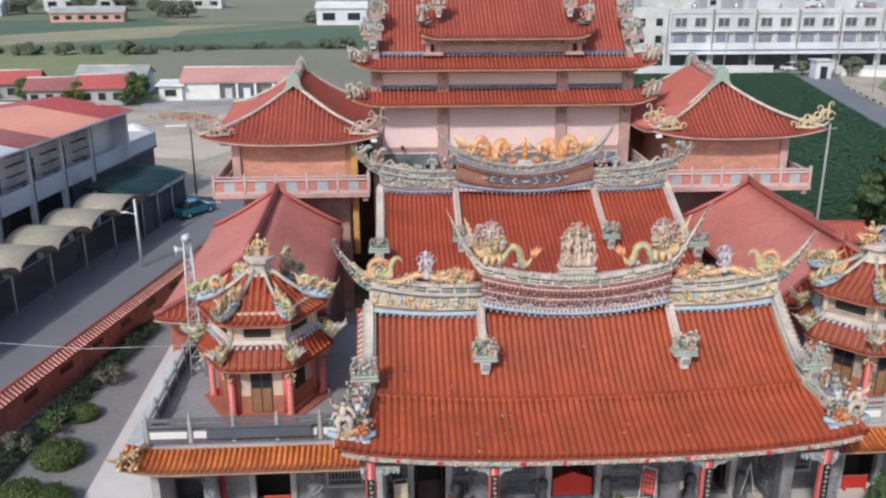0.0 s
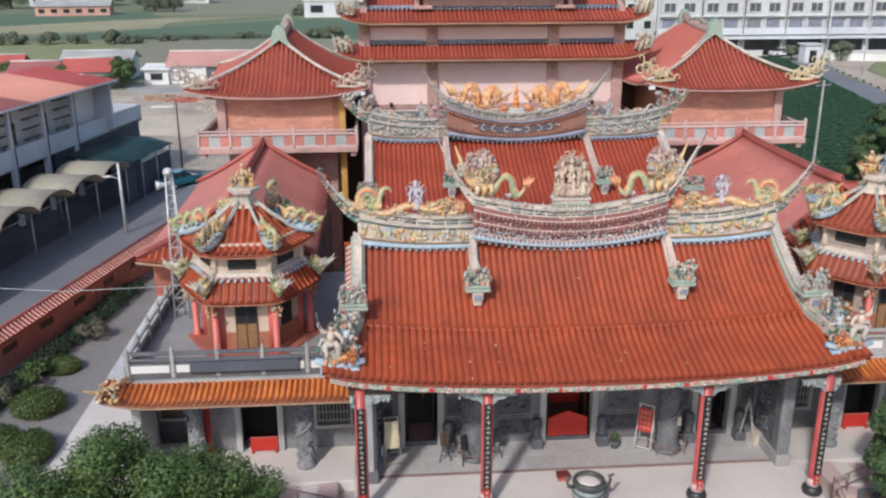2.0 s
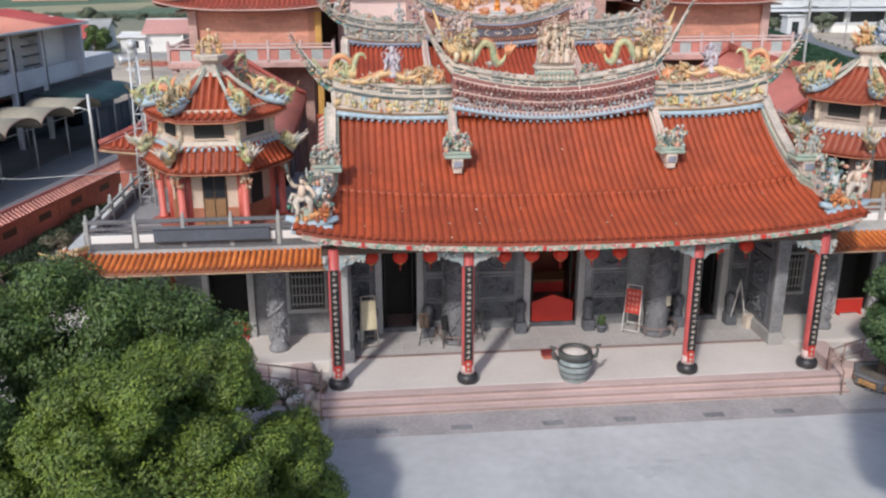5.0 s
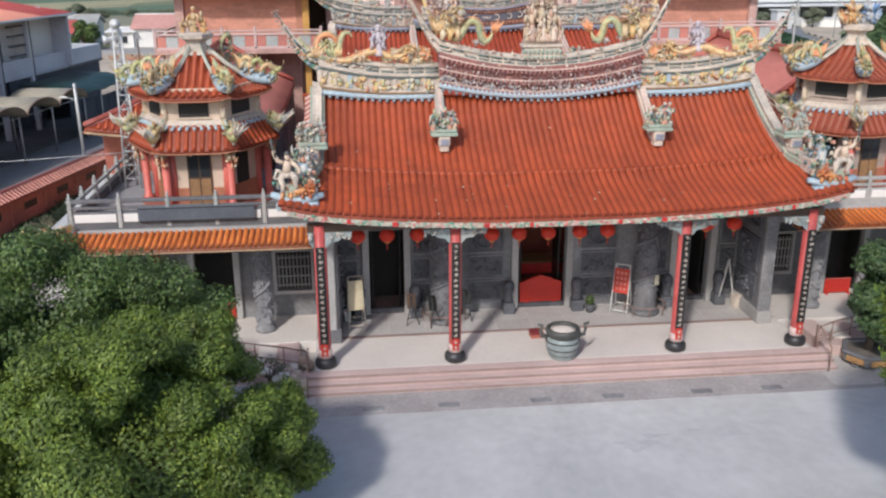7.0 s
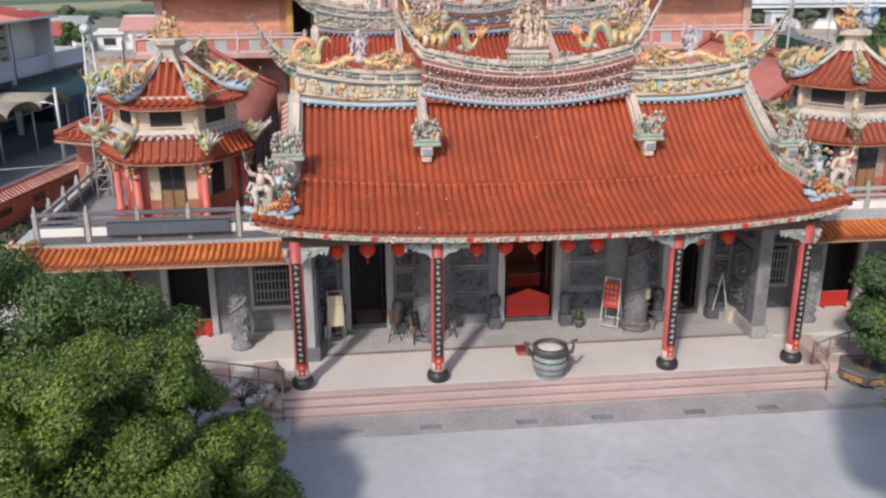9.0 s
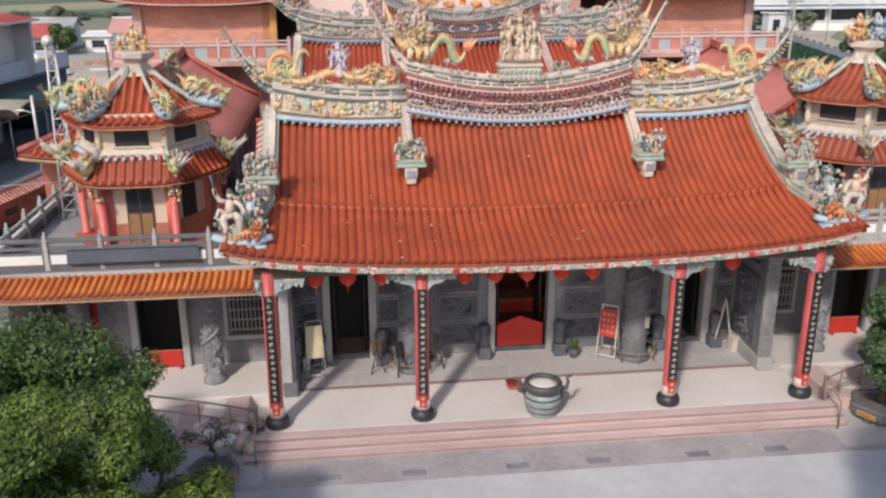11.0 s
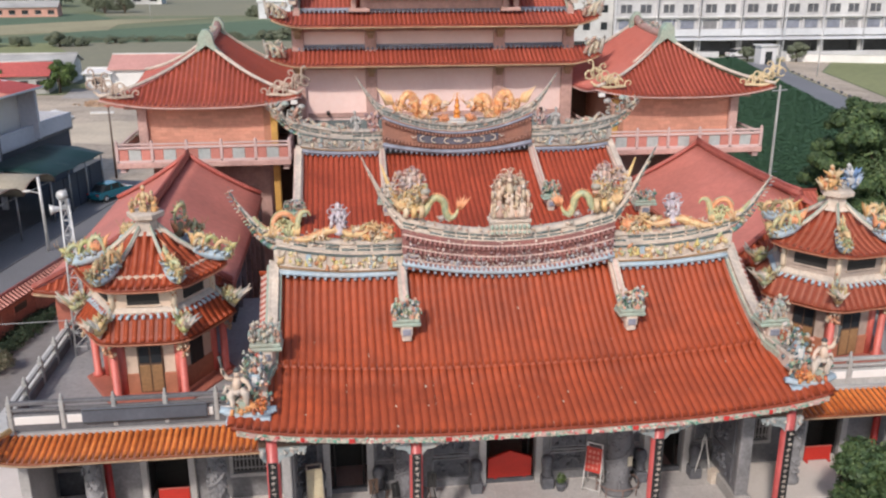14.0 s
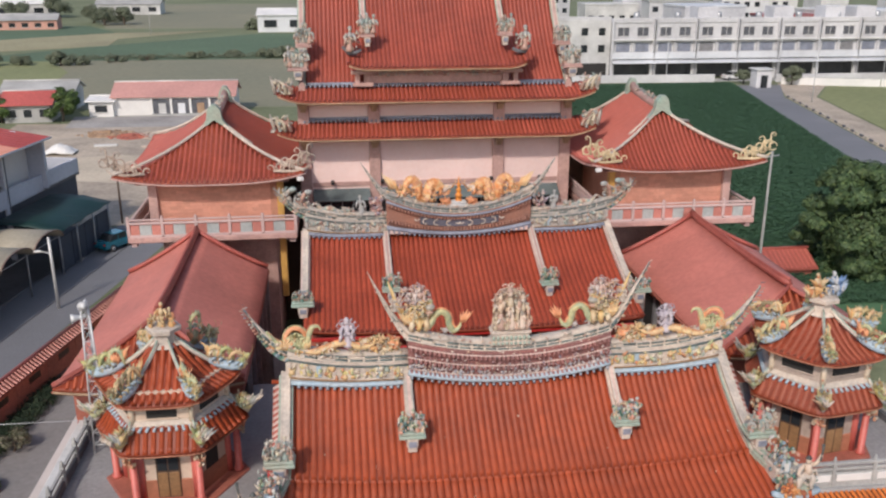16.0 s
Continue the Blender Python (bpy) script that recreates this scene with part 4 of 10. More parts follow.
# painted eave board with carved relief and red blocks
def eave_z(x):
    return roof_a(x, -0.45) - 0.15 + (0.10 * ((abs(x) - 7.0) / 1.45) ** 2 if abs(x) > 7 else 0)


xs_ = [-8.3 + 16.6 * i / 40 for i in range(41)]
board = part("eave_board", Shape().prism([(x, eave_z(x) - 0.075) for x in xs_] + [(x, eave_z(x) + 0.065) for x in xs_[::-1]], -0.50, -0.455), mat("pastel_eave_paint", (0.38, 0.42, 0.35), 0.6, 0.4, 5, 20, 0.3, second=(0.42, 0.28, 0.23)), hall, "painted eave board in pastel green, pink and cream")
sh = Shape()
rnd = random.Random(11)
for i in range(520):
    x = rnd.uniform(-8.25, 8.25)
    r = rnd.uniform(0.02, 0.05)
    sh.ball((x, -0.505, eave_z(x) + rnd.uniform(-0.07, 0.06)), (r * rnd.uniform(0.8, 2.2), 0.02, r * 0.8), 6, 3, 0, (0, rnd.uniform(-50, 50), 0))
part("relief", sh, EAVE_MIX, board, "carved and painted scrolls")["kind"] = "stuff"
for i in range(13):
    x = -7.9 + 15.8 * i / 12
    part("red_block", Shape().box((x, -0.51, eave_z(x)), (0.11 if i % 2 else 0.17, 0.05, 0.13), 0, 0.01), RED if i % 3 else PINKTRIM, board, "red painted block")
for x in [-8.0 + 0.5 * i for i in range(33)]:
    part("rafter", Shape().box((x, 1.6, roof_a(x, 1.6) - 0.22), (0.10, 4.0, 0.12), 0, 0.01, 0, 15), RED, hall)
part("front_beam", Shape().box((0, 0.0, 4.86), (15.6, 0.24, 0.24), 0, 0.02), WOOD_D, hall, "dark painted beam over the columns")
part("inner_beam", Shape().box((0, 2.4, 4.85), (15.0, 0.24, 0.34), 0, 0.02), RED, hall, "painted red beam inside the porch")
for x in (-7.45, -3.5, 3.5, 7.45):
    sh = Shape()
    for k in (-1, 1):
        if abs(x + k * 0.6) > 7.9:
            k2 = 0.35
        else:
            k2 = 0.95
        sh.prism([(x + k * 0.16, 4.72), (x + k * k2, 4.72), (x + k * (k2 - 0.05), 4.60), (x + k * k2 * 0.7, 4.56), (x + k * k2 * 0.55, 4.46), (x + k * 0.3, 4.42), (x + k * 0.16, 4.25)], -0.16, -0.04)
        clutter(sh, (min(x + k * 0.2, x + k * (k2 - 0.05)), -0.22, 4.54), (max(x + k * 0.2, x + k * (k2 - 0.05)), -0.12, 4.70), 22, 0.03, 0.07, int(x * 10) + k)
    part("eave_bracket", sh, islands("carved_bracket_mix", [(0.40, 0.41, 0.39), (0.52, 0.49, 0.44), (0.28, 0.32, 0.32), (0.44, 0.36, 0.31), (0.34, 0.38, 0.38)]) if x == -7.45 else bpy.data.materials["carved_bracket_mix"], hall, "carved grey-green bracket panel")

# round columns with couplet boards and black drum bases
for x in (-7.45, -3.5, 3.5, 7.45):
    sh = Shape().lathe((x, 0, PODIUM + 0.40), [(0.185, 0), (0.19, 0.1), (0.185, 4.1)], 18)
    col = part("column", sh, REDCOL, hall, "tall round red column")
    part("base_drum", Shape().lathe((x, 0, PODIUM), [(0.25, 0), (0.31, 0.05), (0.33, 0.15), (0.31, 0.25), (0.24, 0.31), (0.21, 0.33)], 18), DRUM, col, "black polished drum base")
    part("collar", Shape().lathe((x, 0, PODIUM + 0.33), [(0.21, 0), (0.215, 0.12), (0.20, 0.27)], 18), STEP, col, "pale pink stone collar")
    bd = part("couplet_board", Shape().box((x, -0.185, 2.75), (0.25, 0.05, 3.1), 0, 0.01), BLACK, col, "narrow black board with a column of gilt marks")
    sh = Shape()
    rnd = random.Random(int(x * 7))
    for k in range(17):
        z = 4.2 - 0.178 * k
        for _ in range(3):
            sh.box((x + rnd.uniform(-0.03, 0.03), -0.214, z + rnd.uniform(-0.035, 0.035)), (rnd.uniform(0.05, 0.12), 0.012, 0.022), 0, 0.002)
        sh.box((x + rnd.uniform(-0.03, 0.03), -0.214, z), (0.022, 0.012, 0.11), 0, 0.002)
    part("writing", sh, CREAM, bd, "pale gilt bars of writing")["kind"] = "stuff"
    sh = Shape().box((x, -0.19, PODIUM + 0.62), (0.20, 0.05, 0.40), 0, 0.01)
    rp = part("red_plaque", sh, BRIGHTRED, col, "bright red plaque under the board")
    sh = Shape()
    for k in range(2):
        sh.box((x, -0.218, PODIUM + 0.52 + 0.17 * k), (0.10, 0.012, 0.05), 0, 0.002)
        sh.box((x, -0.218, PODIUM + 0.52 + 0.17 * k), (0.03, 0.012, 0.12), 0, 0.002)
    part("writing", sh, CREAM, rp)["kind"] = "stuff"

# porch wall with doors, carved panels and end walls
WY = 3.95
for a, b in ((-7.2, -6.0), (-4.8, -0.85), (0.85, 4.8), (6.0, 7.2)):
    part("porch_wall", Shape().box(((a + b) / 2, WY + 0.15, 2.6), (b - a, 0.3, 4.34), 0, 0.01), STONE, hall, "grey stone porch wall")
part("porch_wall", Shape().box((0, WY + 0.15, 4.1), (14.4, 0.29, 1.3), 0, 0.01), STONE, hall, "grey stone wall over the doors")
for c, d in (((0, 8.6, 2.6), (14.6, 0.3, 4.4)), ((-7.35, 6.2, 2.9), (0.3, 4.8, 5.0)), ((7.35, 6.2, 2.9), (0.3, 4.8, 5.0))):
    part("hall_wall", Shape().box(c, d), WALLRED, hall, "red hall wall")
# sheets behind the side doors, the unlit hall painted on them
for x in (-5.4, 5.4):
    part("inner_screen", Shape().box((x, 5.6, 2.5), (3.2, 0.06, 4.2)), DARK, hall, "near-black sheet painted as the unlit interior behind a side door")
part("inner_floor", Shape().box((0, 6.2, PODIUM + 0.01), (14.4, 4.3, 0.03)), STEP_D, hall)
for x in (-7.18, 7.18):
    k = 1 if x > 0 else -1
    sh = Shape().box((x, 2.8, 2.55), (0.34, 2.0, 4.25), 0, 0.02)
    # end walls darker than the porch stone, porch shade put into the colour
    w = part("end_wall", sh, STONE_M, hall, "grey stone end wall of the porch")
    part("plinth", Shape().box((x - 0.01 * k, 2.72, PODIUM + 0.22), (0.50 if k > 0 else 0.42, 2.24, 0.44), 0, 0.03), STONE_L if k > 0 else STONE_M, w, "light granite plinth")
    part("pilaster", Shape().box((x - 0.02 * k if k > 0 else x - 0.06, 1.76, 2.6), (0.42 if k > 0 else 0.28, 0.16, 4.2), 0, 0.03), STONE_L if k < 0 else STONE, w, "granite pilaster")
    for z, h in ((1.5, 0.9), (2.7, 1.2), (3.9, 0.7)):
        sh = Shape().box((x - 0.19 * k, 2.9, z), (0.06, 1.5, h), 0, 0.02)
        clutter(sh, (x - 0.24 * k - 0.02, 2.3, z - h * 0.35), (x - 0.24 * k + 0.02, 3.5, z + h * 0.35), 26, 0.05, 0.11, int(z * 10))
        part("carved_panel", sh, STONE_D, w, "dark stone relief panel")
for x in (-5.4, 0.0, 5.4):
    w = 1.2 if x else 1.7
    for k in (-1, 1):
        sh = Shape().box((x + k * (w / 2 + 0.11), WY - 0.08, 2.4), (0.24, 0.2, 3.9), 0, 0.02)
        part("door_jamb", sh, STONE_L, hall, "light granite door jamb")
        sh = Shape()
        bx = x + k * (w / 2 + 0.36)
        sh.box((bx, WY - 0.35, PODIUM + 0.2), (0.40, 0.5, 0.4), 0, 0.03)
        sh.lathe((bx, WY - 0.35, PODIUM + 0.40), [(0.14, 0), (0.17, 0.08), (0.15, 0.3), (0.2, 0.42), (0.21, 0.62), (0.15, 0.74), (0.05, 0.78)], 12)
        sh.ball((bx, WY - 0.5, PODIUM + 0.9), (0.14, 0.12, 0.14), 7, 4)
        part("drum_stone", sh, STONE_D, hall, "dark carved drum stone beside the door")
    part("lintel", Shape().box((x, WY - 0.06, 4.30), (w + 0.6, 0.22, 0.26), 0, 0.02), STONE_L, hall)
    # leaves blackened so the doorway reads as unlit
    part("door_leaf", Shape().box((x - w * 0.40, WY + 0.75, 2.3), (0.05, 0.9, 3.7), 0, 0.01), BLACK, hall, "open door leaf blackened to match the unlit interior")
    part("door_leaf", Shape().box((x + w * 0.40, WY + 0.75, 2.3), (0.05, 0.9, 3.7), 0, 0.01), BLACK, hall, "open door leaf blackened to match the unlit interior")
    part("sill", Shape().box((x, WY + 0.1, PODIUM + 0.09), (w, 0.2, 0.18), 0, 0.02), STONE_D, hall)
for x in (-2.0, 2.0, -4.2, 4.2, -6.7, 6.7):
    w = 1.25 if abs(x) == 2.0 else 0.62
    for z, h in ((1.15, 0.75), (2.05, 0.8), (3.1, 1.0)):
        sh = Shape()
        for k in (-1, 1):
            sh.box((x + k * w / 2, WY - 0.04, z), (0.06, 0.08, h), 0, 0.015)
            sh.box((x, WY - 0.04, z + k * h / 2), (w, 0.08, 0.06), 0, 0.015)
        fr = part("panel_frame", sh, STONE, hall, "grey granite panel frame")
        h -= 0.1
        sh = Shape().box((x, WY - 0.005, z), (w - 0.07, 0.03, h - 0.02), 0, 0.01)
        clutter(sh, (x - w * 0.4, WY - 0.03, z - h * 0.4), (x + w * 0.4, WY, z + h * 0.4), 24, 0.04, 0.10, int(x * 13 + z * 7))
        if abs(x) == 2.0 and z > 3:
            sh.tube([(x + 0.36 * math.cos(t * 0.3927), WY - 0.06, 3.1 + 0.36 * math.sin(t * 0.3927)) for t in range(17)], 0.05, 6)
        part("relief", sh, STONE_D, fr, "dark stone relief")
for x in (-3.5, 3.5):
    sh = carved_column(Shape(), x, 3.1, PODIUM, PODIUM + 4.1, 0.38, 40 + int(x))
    part("dragon_column", sh, STONE_M, hall, "grey stone column carved with a coiling dragon")
    gr = thing("guard_rail", "low dark metal guard rail round a stone column", "rail", (x, 3.1, PODIUM))
    part("hoop", Shape().tube([(0.72 * math.cos(t * 0.3927), 0.60 * math.sin(t * 0.3927), 0.35) for t in range(17)], 0.02, 5), RUST, gr)
    for t in range(0, 16, 2):
        px, py = 0.72 * math.cos(t * 0.3927), 0.60 * math.sin(t * 0.3927)
        part("post", Shape().tube([(px, py, 0), (px, py, 0.34)], 0.018, 5), RUST, gr)


# ridges and gable ridges of the two curved halls
def cap_layers(parent, pts_of, radii, y0, seed, name, label, plaster=CREAM):
    """A ridge cap of stacked courses: cream plaster with broken dark teal tile lines, blocks and bits of porcelain on it."""
    sh = Shape()
    for zo, dd in ((0.02, 0.17), (0.14, 0.13), (0.27, 0.17)):
        sh.tube(pts_of(zo), [q * (0.04 + dd) for q in radii], 8, 0, True, 0.46)
    cap = part(name, sh, plaster, parent, label)
    rnd = random.Random(seed)
    lines, bits = Shape(), Shape()
    for zo in (0.06, 0.19):
        line = [Vector(q) for q in pts_of(zo)]
        for a_, b_, q in zip(line, line[1:], radii):
            if q < 0.25:
                continue
            n_ = max(1, round((b_ - a_).length / 0.45))
            for i in range(n_):
                p0, p1 = a_.lerp(b_, (i + 0.06) / n_), a_.lerp(b_, (i + 0.90) / n_)
                if rnd.random() < 0.88:
                    f = Vector((0, -0.16 * q, 0))
                    lines.tube([p0 + f, p1 + f], 0.042 * (0.4 + 0.6 * q), 5, 0, True, 0.8)
    part("tile_line", lines, CAPLINE, cap, "broken dark teal tile lines")["kind"] = "stuff"
    line = [Vector(q) for q in pts_of(0.15)]
    for a_, b_, q in zip(line, line[1:], radii):
        n_ = max(2, int((b_ - a_).length / 0.10))
        for i in range(n_):
            p = a_.lerp(b_, (i + rnd.random()) / n_)
            r = rnd.uniform(0.02, 0.05) * (0.4 + 0.6 * q)
            zz = p.z + rnd.choice((-0.20, -0.16, 0.0, 0.17, 0.20)) * q
            bits.ball((p.x, y0 - 0.17 * q - rnd.uniform(0, 0.04), zz), (r * rnd.uniform(1, 2.4), r, r), 5, 3, 0, (0, rnd.uniform(-40, 40), 0))
            if rnd.random() < 0.25:
                bits.tube([(p.x, y0, p.z + 0.16 * q), (p.x + rnd.uniform(-0.06, 0.06), y0, p.z + rnd.uniform(0.2, 0.30) * q)], [r, 0.01], 4)
    part("porcelain_bit", bits, CER_W, cap, "weathered porcelain bits set on the cap")["kind"] = "stuff"
    return cap


def ridge(parent, y0, base, cap_z, half, c_half, c_base, c_cap, tail, c_tail, front, pal, depth=0.46, names=""):
    """base(x), cap_z(x): underside and top of the side ridges; c_base, c_cap: the same for the raised middle; tails rise beyond the ends."""
    teeth = BLUE_D if front is BLUE else SLATE
    plaster, dark, mix = (AGED, BROWNBAND, CER_GREY) if pal is CER else (CREAM, MAROON, CER_F)
    yb = y0 - depth / 2
    for k in (-1, 1):
        xs = [c_half + (half - c_half) * t / 8 for t in range(9)]
        up = [(k * x, cap_z(x)) for x in xs]
        lo = [(k * x, base(x)) for x in xs]
        part("side_ridge", Shape().prism(lo + up[::-1], yb, y0 + depth / 2), plaster, parent, "plaster side ridge")
        sh = Shape()
        for f, mm in ((0.24, 0), (0.30, 2), (0.86, 1), (0.95, 2)):
            sh.tube([(k * x, yb - 0.03, base(x) + (cap_z(x) - base(x)) * f) for x in xs], 0.034, 5, mm)
        for i, x in enumerate(xs):
            sh.box((k * x, yb - 0.03, base(x) + 0.58 * (cap_z(x) - base(x))), (0.12 if i % 2 else 0.16, 0.05, 0.40), 0, 0.01, 3 if i % 4 == 2 else 2)
        part("frieze_border", sh, [WOOD, CAPLINE, plaster, BLUE], parent, "brown, teal and cream border courses with blue panels")
        sh = Shape()
        for i in range(8):
            a, b = xs[i], xs[i + 1]
            z0 = base((a + b) / 2) + 0.36 * (cap_z(a) - base(a))
            z1 = base((a + b) / 2) + 0.80 * (cap_z(a) - base(a))
            clutter(sh, (min(k * a, k * b), yb - 0.06, z0), (max(k * a, k * b), yb, z1), 11, 0.05, 0.13, 31 * i + k + int(y0))
        part("side_frieze", sh, mix, parent, "coloured porcelain frieze of flowers and beasts")["kind"] = "stuff"

        def side_pts(zo):
            pts = [(k * x, y0, cap_z(x) + zo) for x in xs]
            return pts + [(k * (half + (tail[0] - half) * t), y0, cap_z(half) + zo * (1 - t) + (tail[1] - cap_z(half)) * (t ** 1.6)) for t in (0.2, 0.4, 0.6, 0.8, 1.0)]

        cap_layers(parent, side_pts, [1] * 9 + [0.85, 0.68, 0.5, 0.32, 0.06], y0, 700 + k + int(y0), "ridge_cap", "layered cream and teal ridge cap ending in a swallow tail", plaster)
        sh = Shape()
        rnd = random.Random(int(y0) + k)
        for i in range(26):
            t = i / 25
            x = half - 0.2 + (tail[0] - half + 0.2) * t
            tt = max(0, (x - half) / (tail[0] - half))
            z = cap_z(half) + (tail[1] - cap_z(half)) * (tt ** 1.6)
            s_ = 1.2 - 0.9 * t
            sh.tube([(k * x, y0 - 0.1, z - 0.1), (k * (x + 0.10), y0 - 0.14, z - 0.2 * s_), (k * (x + 0.16 * s_), y0 - 0.1, z - 0.1)], [0.06 * s_, 0.05 * s_, 0.01], 5)
            sh.tube([(k * x, y0, z + 0.1), (k * (x + rnd.uniform(-0.12, 0.2)), y0, z + rnd.uniform(0.2, 0.4) * s_)], [0.06 * s_, 0.01], 4)
        part("tail_crest", sh, CER_G, parent, "grey-green porcelain crest along the swallow tail")["kind"] = "stuff"
        sh = Shape()
        pts = [(k * x, yb - 0.06, base(x) + 0.07) for x in xs]
        sh.tube(pts, 0.11, 8, 0, True, 0.75)
        n2 = int((half - c_half) / 0.228)
        for i in range(n2):
            x = c_half + 0.12 + (half - c_half - 0.2) * i / (n2 - 1)
            sh.tube([(k * x, yb - 0.19, base(x) - 0.055), (k * x, yb - 0.04, base(x) + 0.02)], [0.056, 0.056], 6, 1)
        part("tile_band", sh, [front, teeth], parent, "pale blue glazed band over scalloped tile ends")
    xs = [-c_half + 2 * c_half * t / 16 for t in range(17)]
    part("middle_ridge", Shape().prism([(x, c_base(x)) for x in xs] + [(x, c_cap(x)) for x in xs[::-1]], yb - 0.06, y0 + depth / 2 + 0.06), dark, parent, "raised dark red-brown middle ridge")
    yf = yb - 0.10
    for f0, f1, mm, lab in ((0.20, 0.46, CER_GP, "crowded relief frieze of small figures"), (0.56, 0.80, CER_P, "upper relief frieze of small figures")):
        sh = Shape()
        for i in range(16):
            a, b = xs[i], xs[i + 1]
            cb, hgt = c_base((a + b) / 2), c_cap((a + b) / 2) - c_base((a + b) / 2)
            clutter(sh, (a, yf - 0.06, cb + hgt * f0), (b, yf, cb + hgt * f1), 17 if f0 < 0.5 else 6, 0.03, 0.08 if f0 < 0.5 else 0.06, 77 * i + int(y0 + 10 * f0))
        if pal is CER:
            continue
        part("middle_frieze", sh, mm, parent, lab)["kind"] = "stuff"
    if pal is CER:
        sh = Shape()
        for x in (-1.55, -1.05, -0.45, 0.45, 1.05, 1.55):
            zc, hh = c_base(x) + 0.58 * (c_cap(x) - c_base(x)), 0.13
            q = 1 if x < 0 else -1
            sh.tube([(x + q * 0.17 * math.cos(t), yf - 0.09, zc + hh * math.sin(t)) for t in (1.3, 1.9, 2.5, 3.14, 3.8, 4.4, 5.0)], 0.03, 5)
        for x in (-2.0, -0.05, 0.1, 2.0):
            zc = c_base(x) + 0.58 * (c_cap(x) - c_base(x))
            sh.tube([(x - 0.12, yf - 0.09, zc + 0.04), (x, yf - 0.09, zc - 0.05), (x + 0.12, yf - 0.09, zc + 0.03)], 0.03, 5)
        band = [-1.85 + 3.7 * t / 8 for t in range(9)]
        part("dark_panel", Shape().prism([(x, c_base(x) + 0.42 * (c_cap(x) - c_base(x))) for x in band] + [(x, c_base(x) + 0.74 * (c_cap(x) - c_base(x))) for x in band[::-1]], yf - 0.07, yf - 0.01), SIGNDARK, parent, "dark blue-grey frieze panel")
        part("scroll_frieze", sh, CREAM, parent, "white scroll arcs on the dark band")["kind"] = "stuff"
        part("blue_course", Shape().tube([(x, yf - 0.05, c_base(x) + 0.93 * (c_cap(x) - c_base(x))) for x in xs], 0.06, 6), SLATE, parent, "blue-grey course under the cap")
    sh = Shape()
    for f in ((0.30, 0.84) if pal is CER else (0.16, 0.50, 0.84)):
        sh.tube([(x, yf - 0.03, c_base(x) + (c_cap(x) - c_base(x)) * f + 0.045) for x in xs], 0.03, 5, 1)
        for i in range(44):
            x = -c_half + 0.1 + (2 * c_half - 0.2) * i / 43
            z = c_base(x) + (c_cap(x) - c_base(x)) * f
            sh.tube([(x, yf - 0.14, z - 0.06), (x, yf + 0.08, z + 0.04)], 0.055, 5, 0)
    part("eave_course", sh, [dark, dark if pal is CER else PINKCREAM], parent, "small brown-red tiled eave courses on the ridge")["kind"] = "stuff"

    def mid_pts(zo):
        ext = [(c_half + (c_tail[0] - c_half) * t, y0, c_cap(c_half) + zo * (1 - t) + (c_tail[1] - c_cap(c_half)) * (t ** 1.25)) for t in (0.2, 0.4, 0.6, 0.8, 1.0)]
        return [(-a, b, c) for a, b, c in ext[::-1]] + [(x, y0, c_cap(x) + zo) for x in xs] + ext

    rr = [0.85, 0.66, 0.48, 0.3, 0.05]
    cap_layers(parent, mid_pts, rr[::-1] + [1.15] * 17 + rr, y0 - 0.05, 720 + int(y0), "middle_cap", "layered cream and teal cap rising to swallow tails", plaster)
    sh = Shape()
    sh.tube([(x, yb - 0.13, c_base(x) + 0.08) for x in xs], 0.14, 8, 0, True, 0.75)
    n2 = int(c_half * 2 / 0.228)
    for i in range(n2):
        x = -c_half + 0.1 + (2 * c_half - 0.2) * i / (n2 - 1)
        sh.tube([(x, yb - 0.26, c_base(x) - 0.085), (x, yb - 0.08, c_base(x) - 0.01)], 0.048, 6, 1)
    part("tile_band", sh, [front, teeth], parent, "pale blue glazed band over scalloped tile ends")


A_Y = 5.22
ridge(hall, A_Y, lambda x: 7.72 + 0.06 * max(0, x - 5) ** 1.5, lambda x: 8.52 + 0.05 * max(0, x - 4.5) ** 2, 7.4, 3.45,
      lambda x: 7.68 + 0.42 * (abs(x) / 3.45) ** 2, lambda x: 8.72 + 0.55 * (abs(x) / 3.45) ** 2, (8.76, 10.62), (4.74, 11.70), BLUE, CER_G)


def gable_ridge(parent, pts, w, h, seed, m=CREAM, fin=True, stripe=JADE):
    """A stepped plaster ridge running down the roof, with pale stripes along it."""
    a, b = w * 0.5, w * 0.30
    ob = part("gable_ridge", Shape().sweep(pts, [(-a, -0.1), (-a, h * 0.55), (-b, h * 0.60), (-b, h), (b, h), (b, h * 0.60), (a, h * 0.55), (a, -0.1)]), m, parent, "stepped weathered plaster ridge running down the slope")
    for off, up in ((-a, h * 0.58), (a, h * 0.58), (-b, h * 1.0), (b, h * 1.0)):
        part("stripe", Shape().sweep([(x + off, y, z + up) for x, y, z in pts], [(-0.03, -0.03), (-0.03, 0.03), (0.03, 0.03), (0.03, -0.03)]), CREAM if up > h * 0.9 else stripe, ob, "narrow pale edge stripe")
    return ob


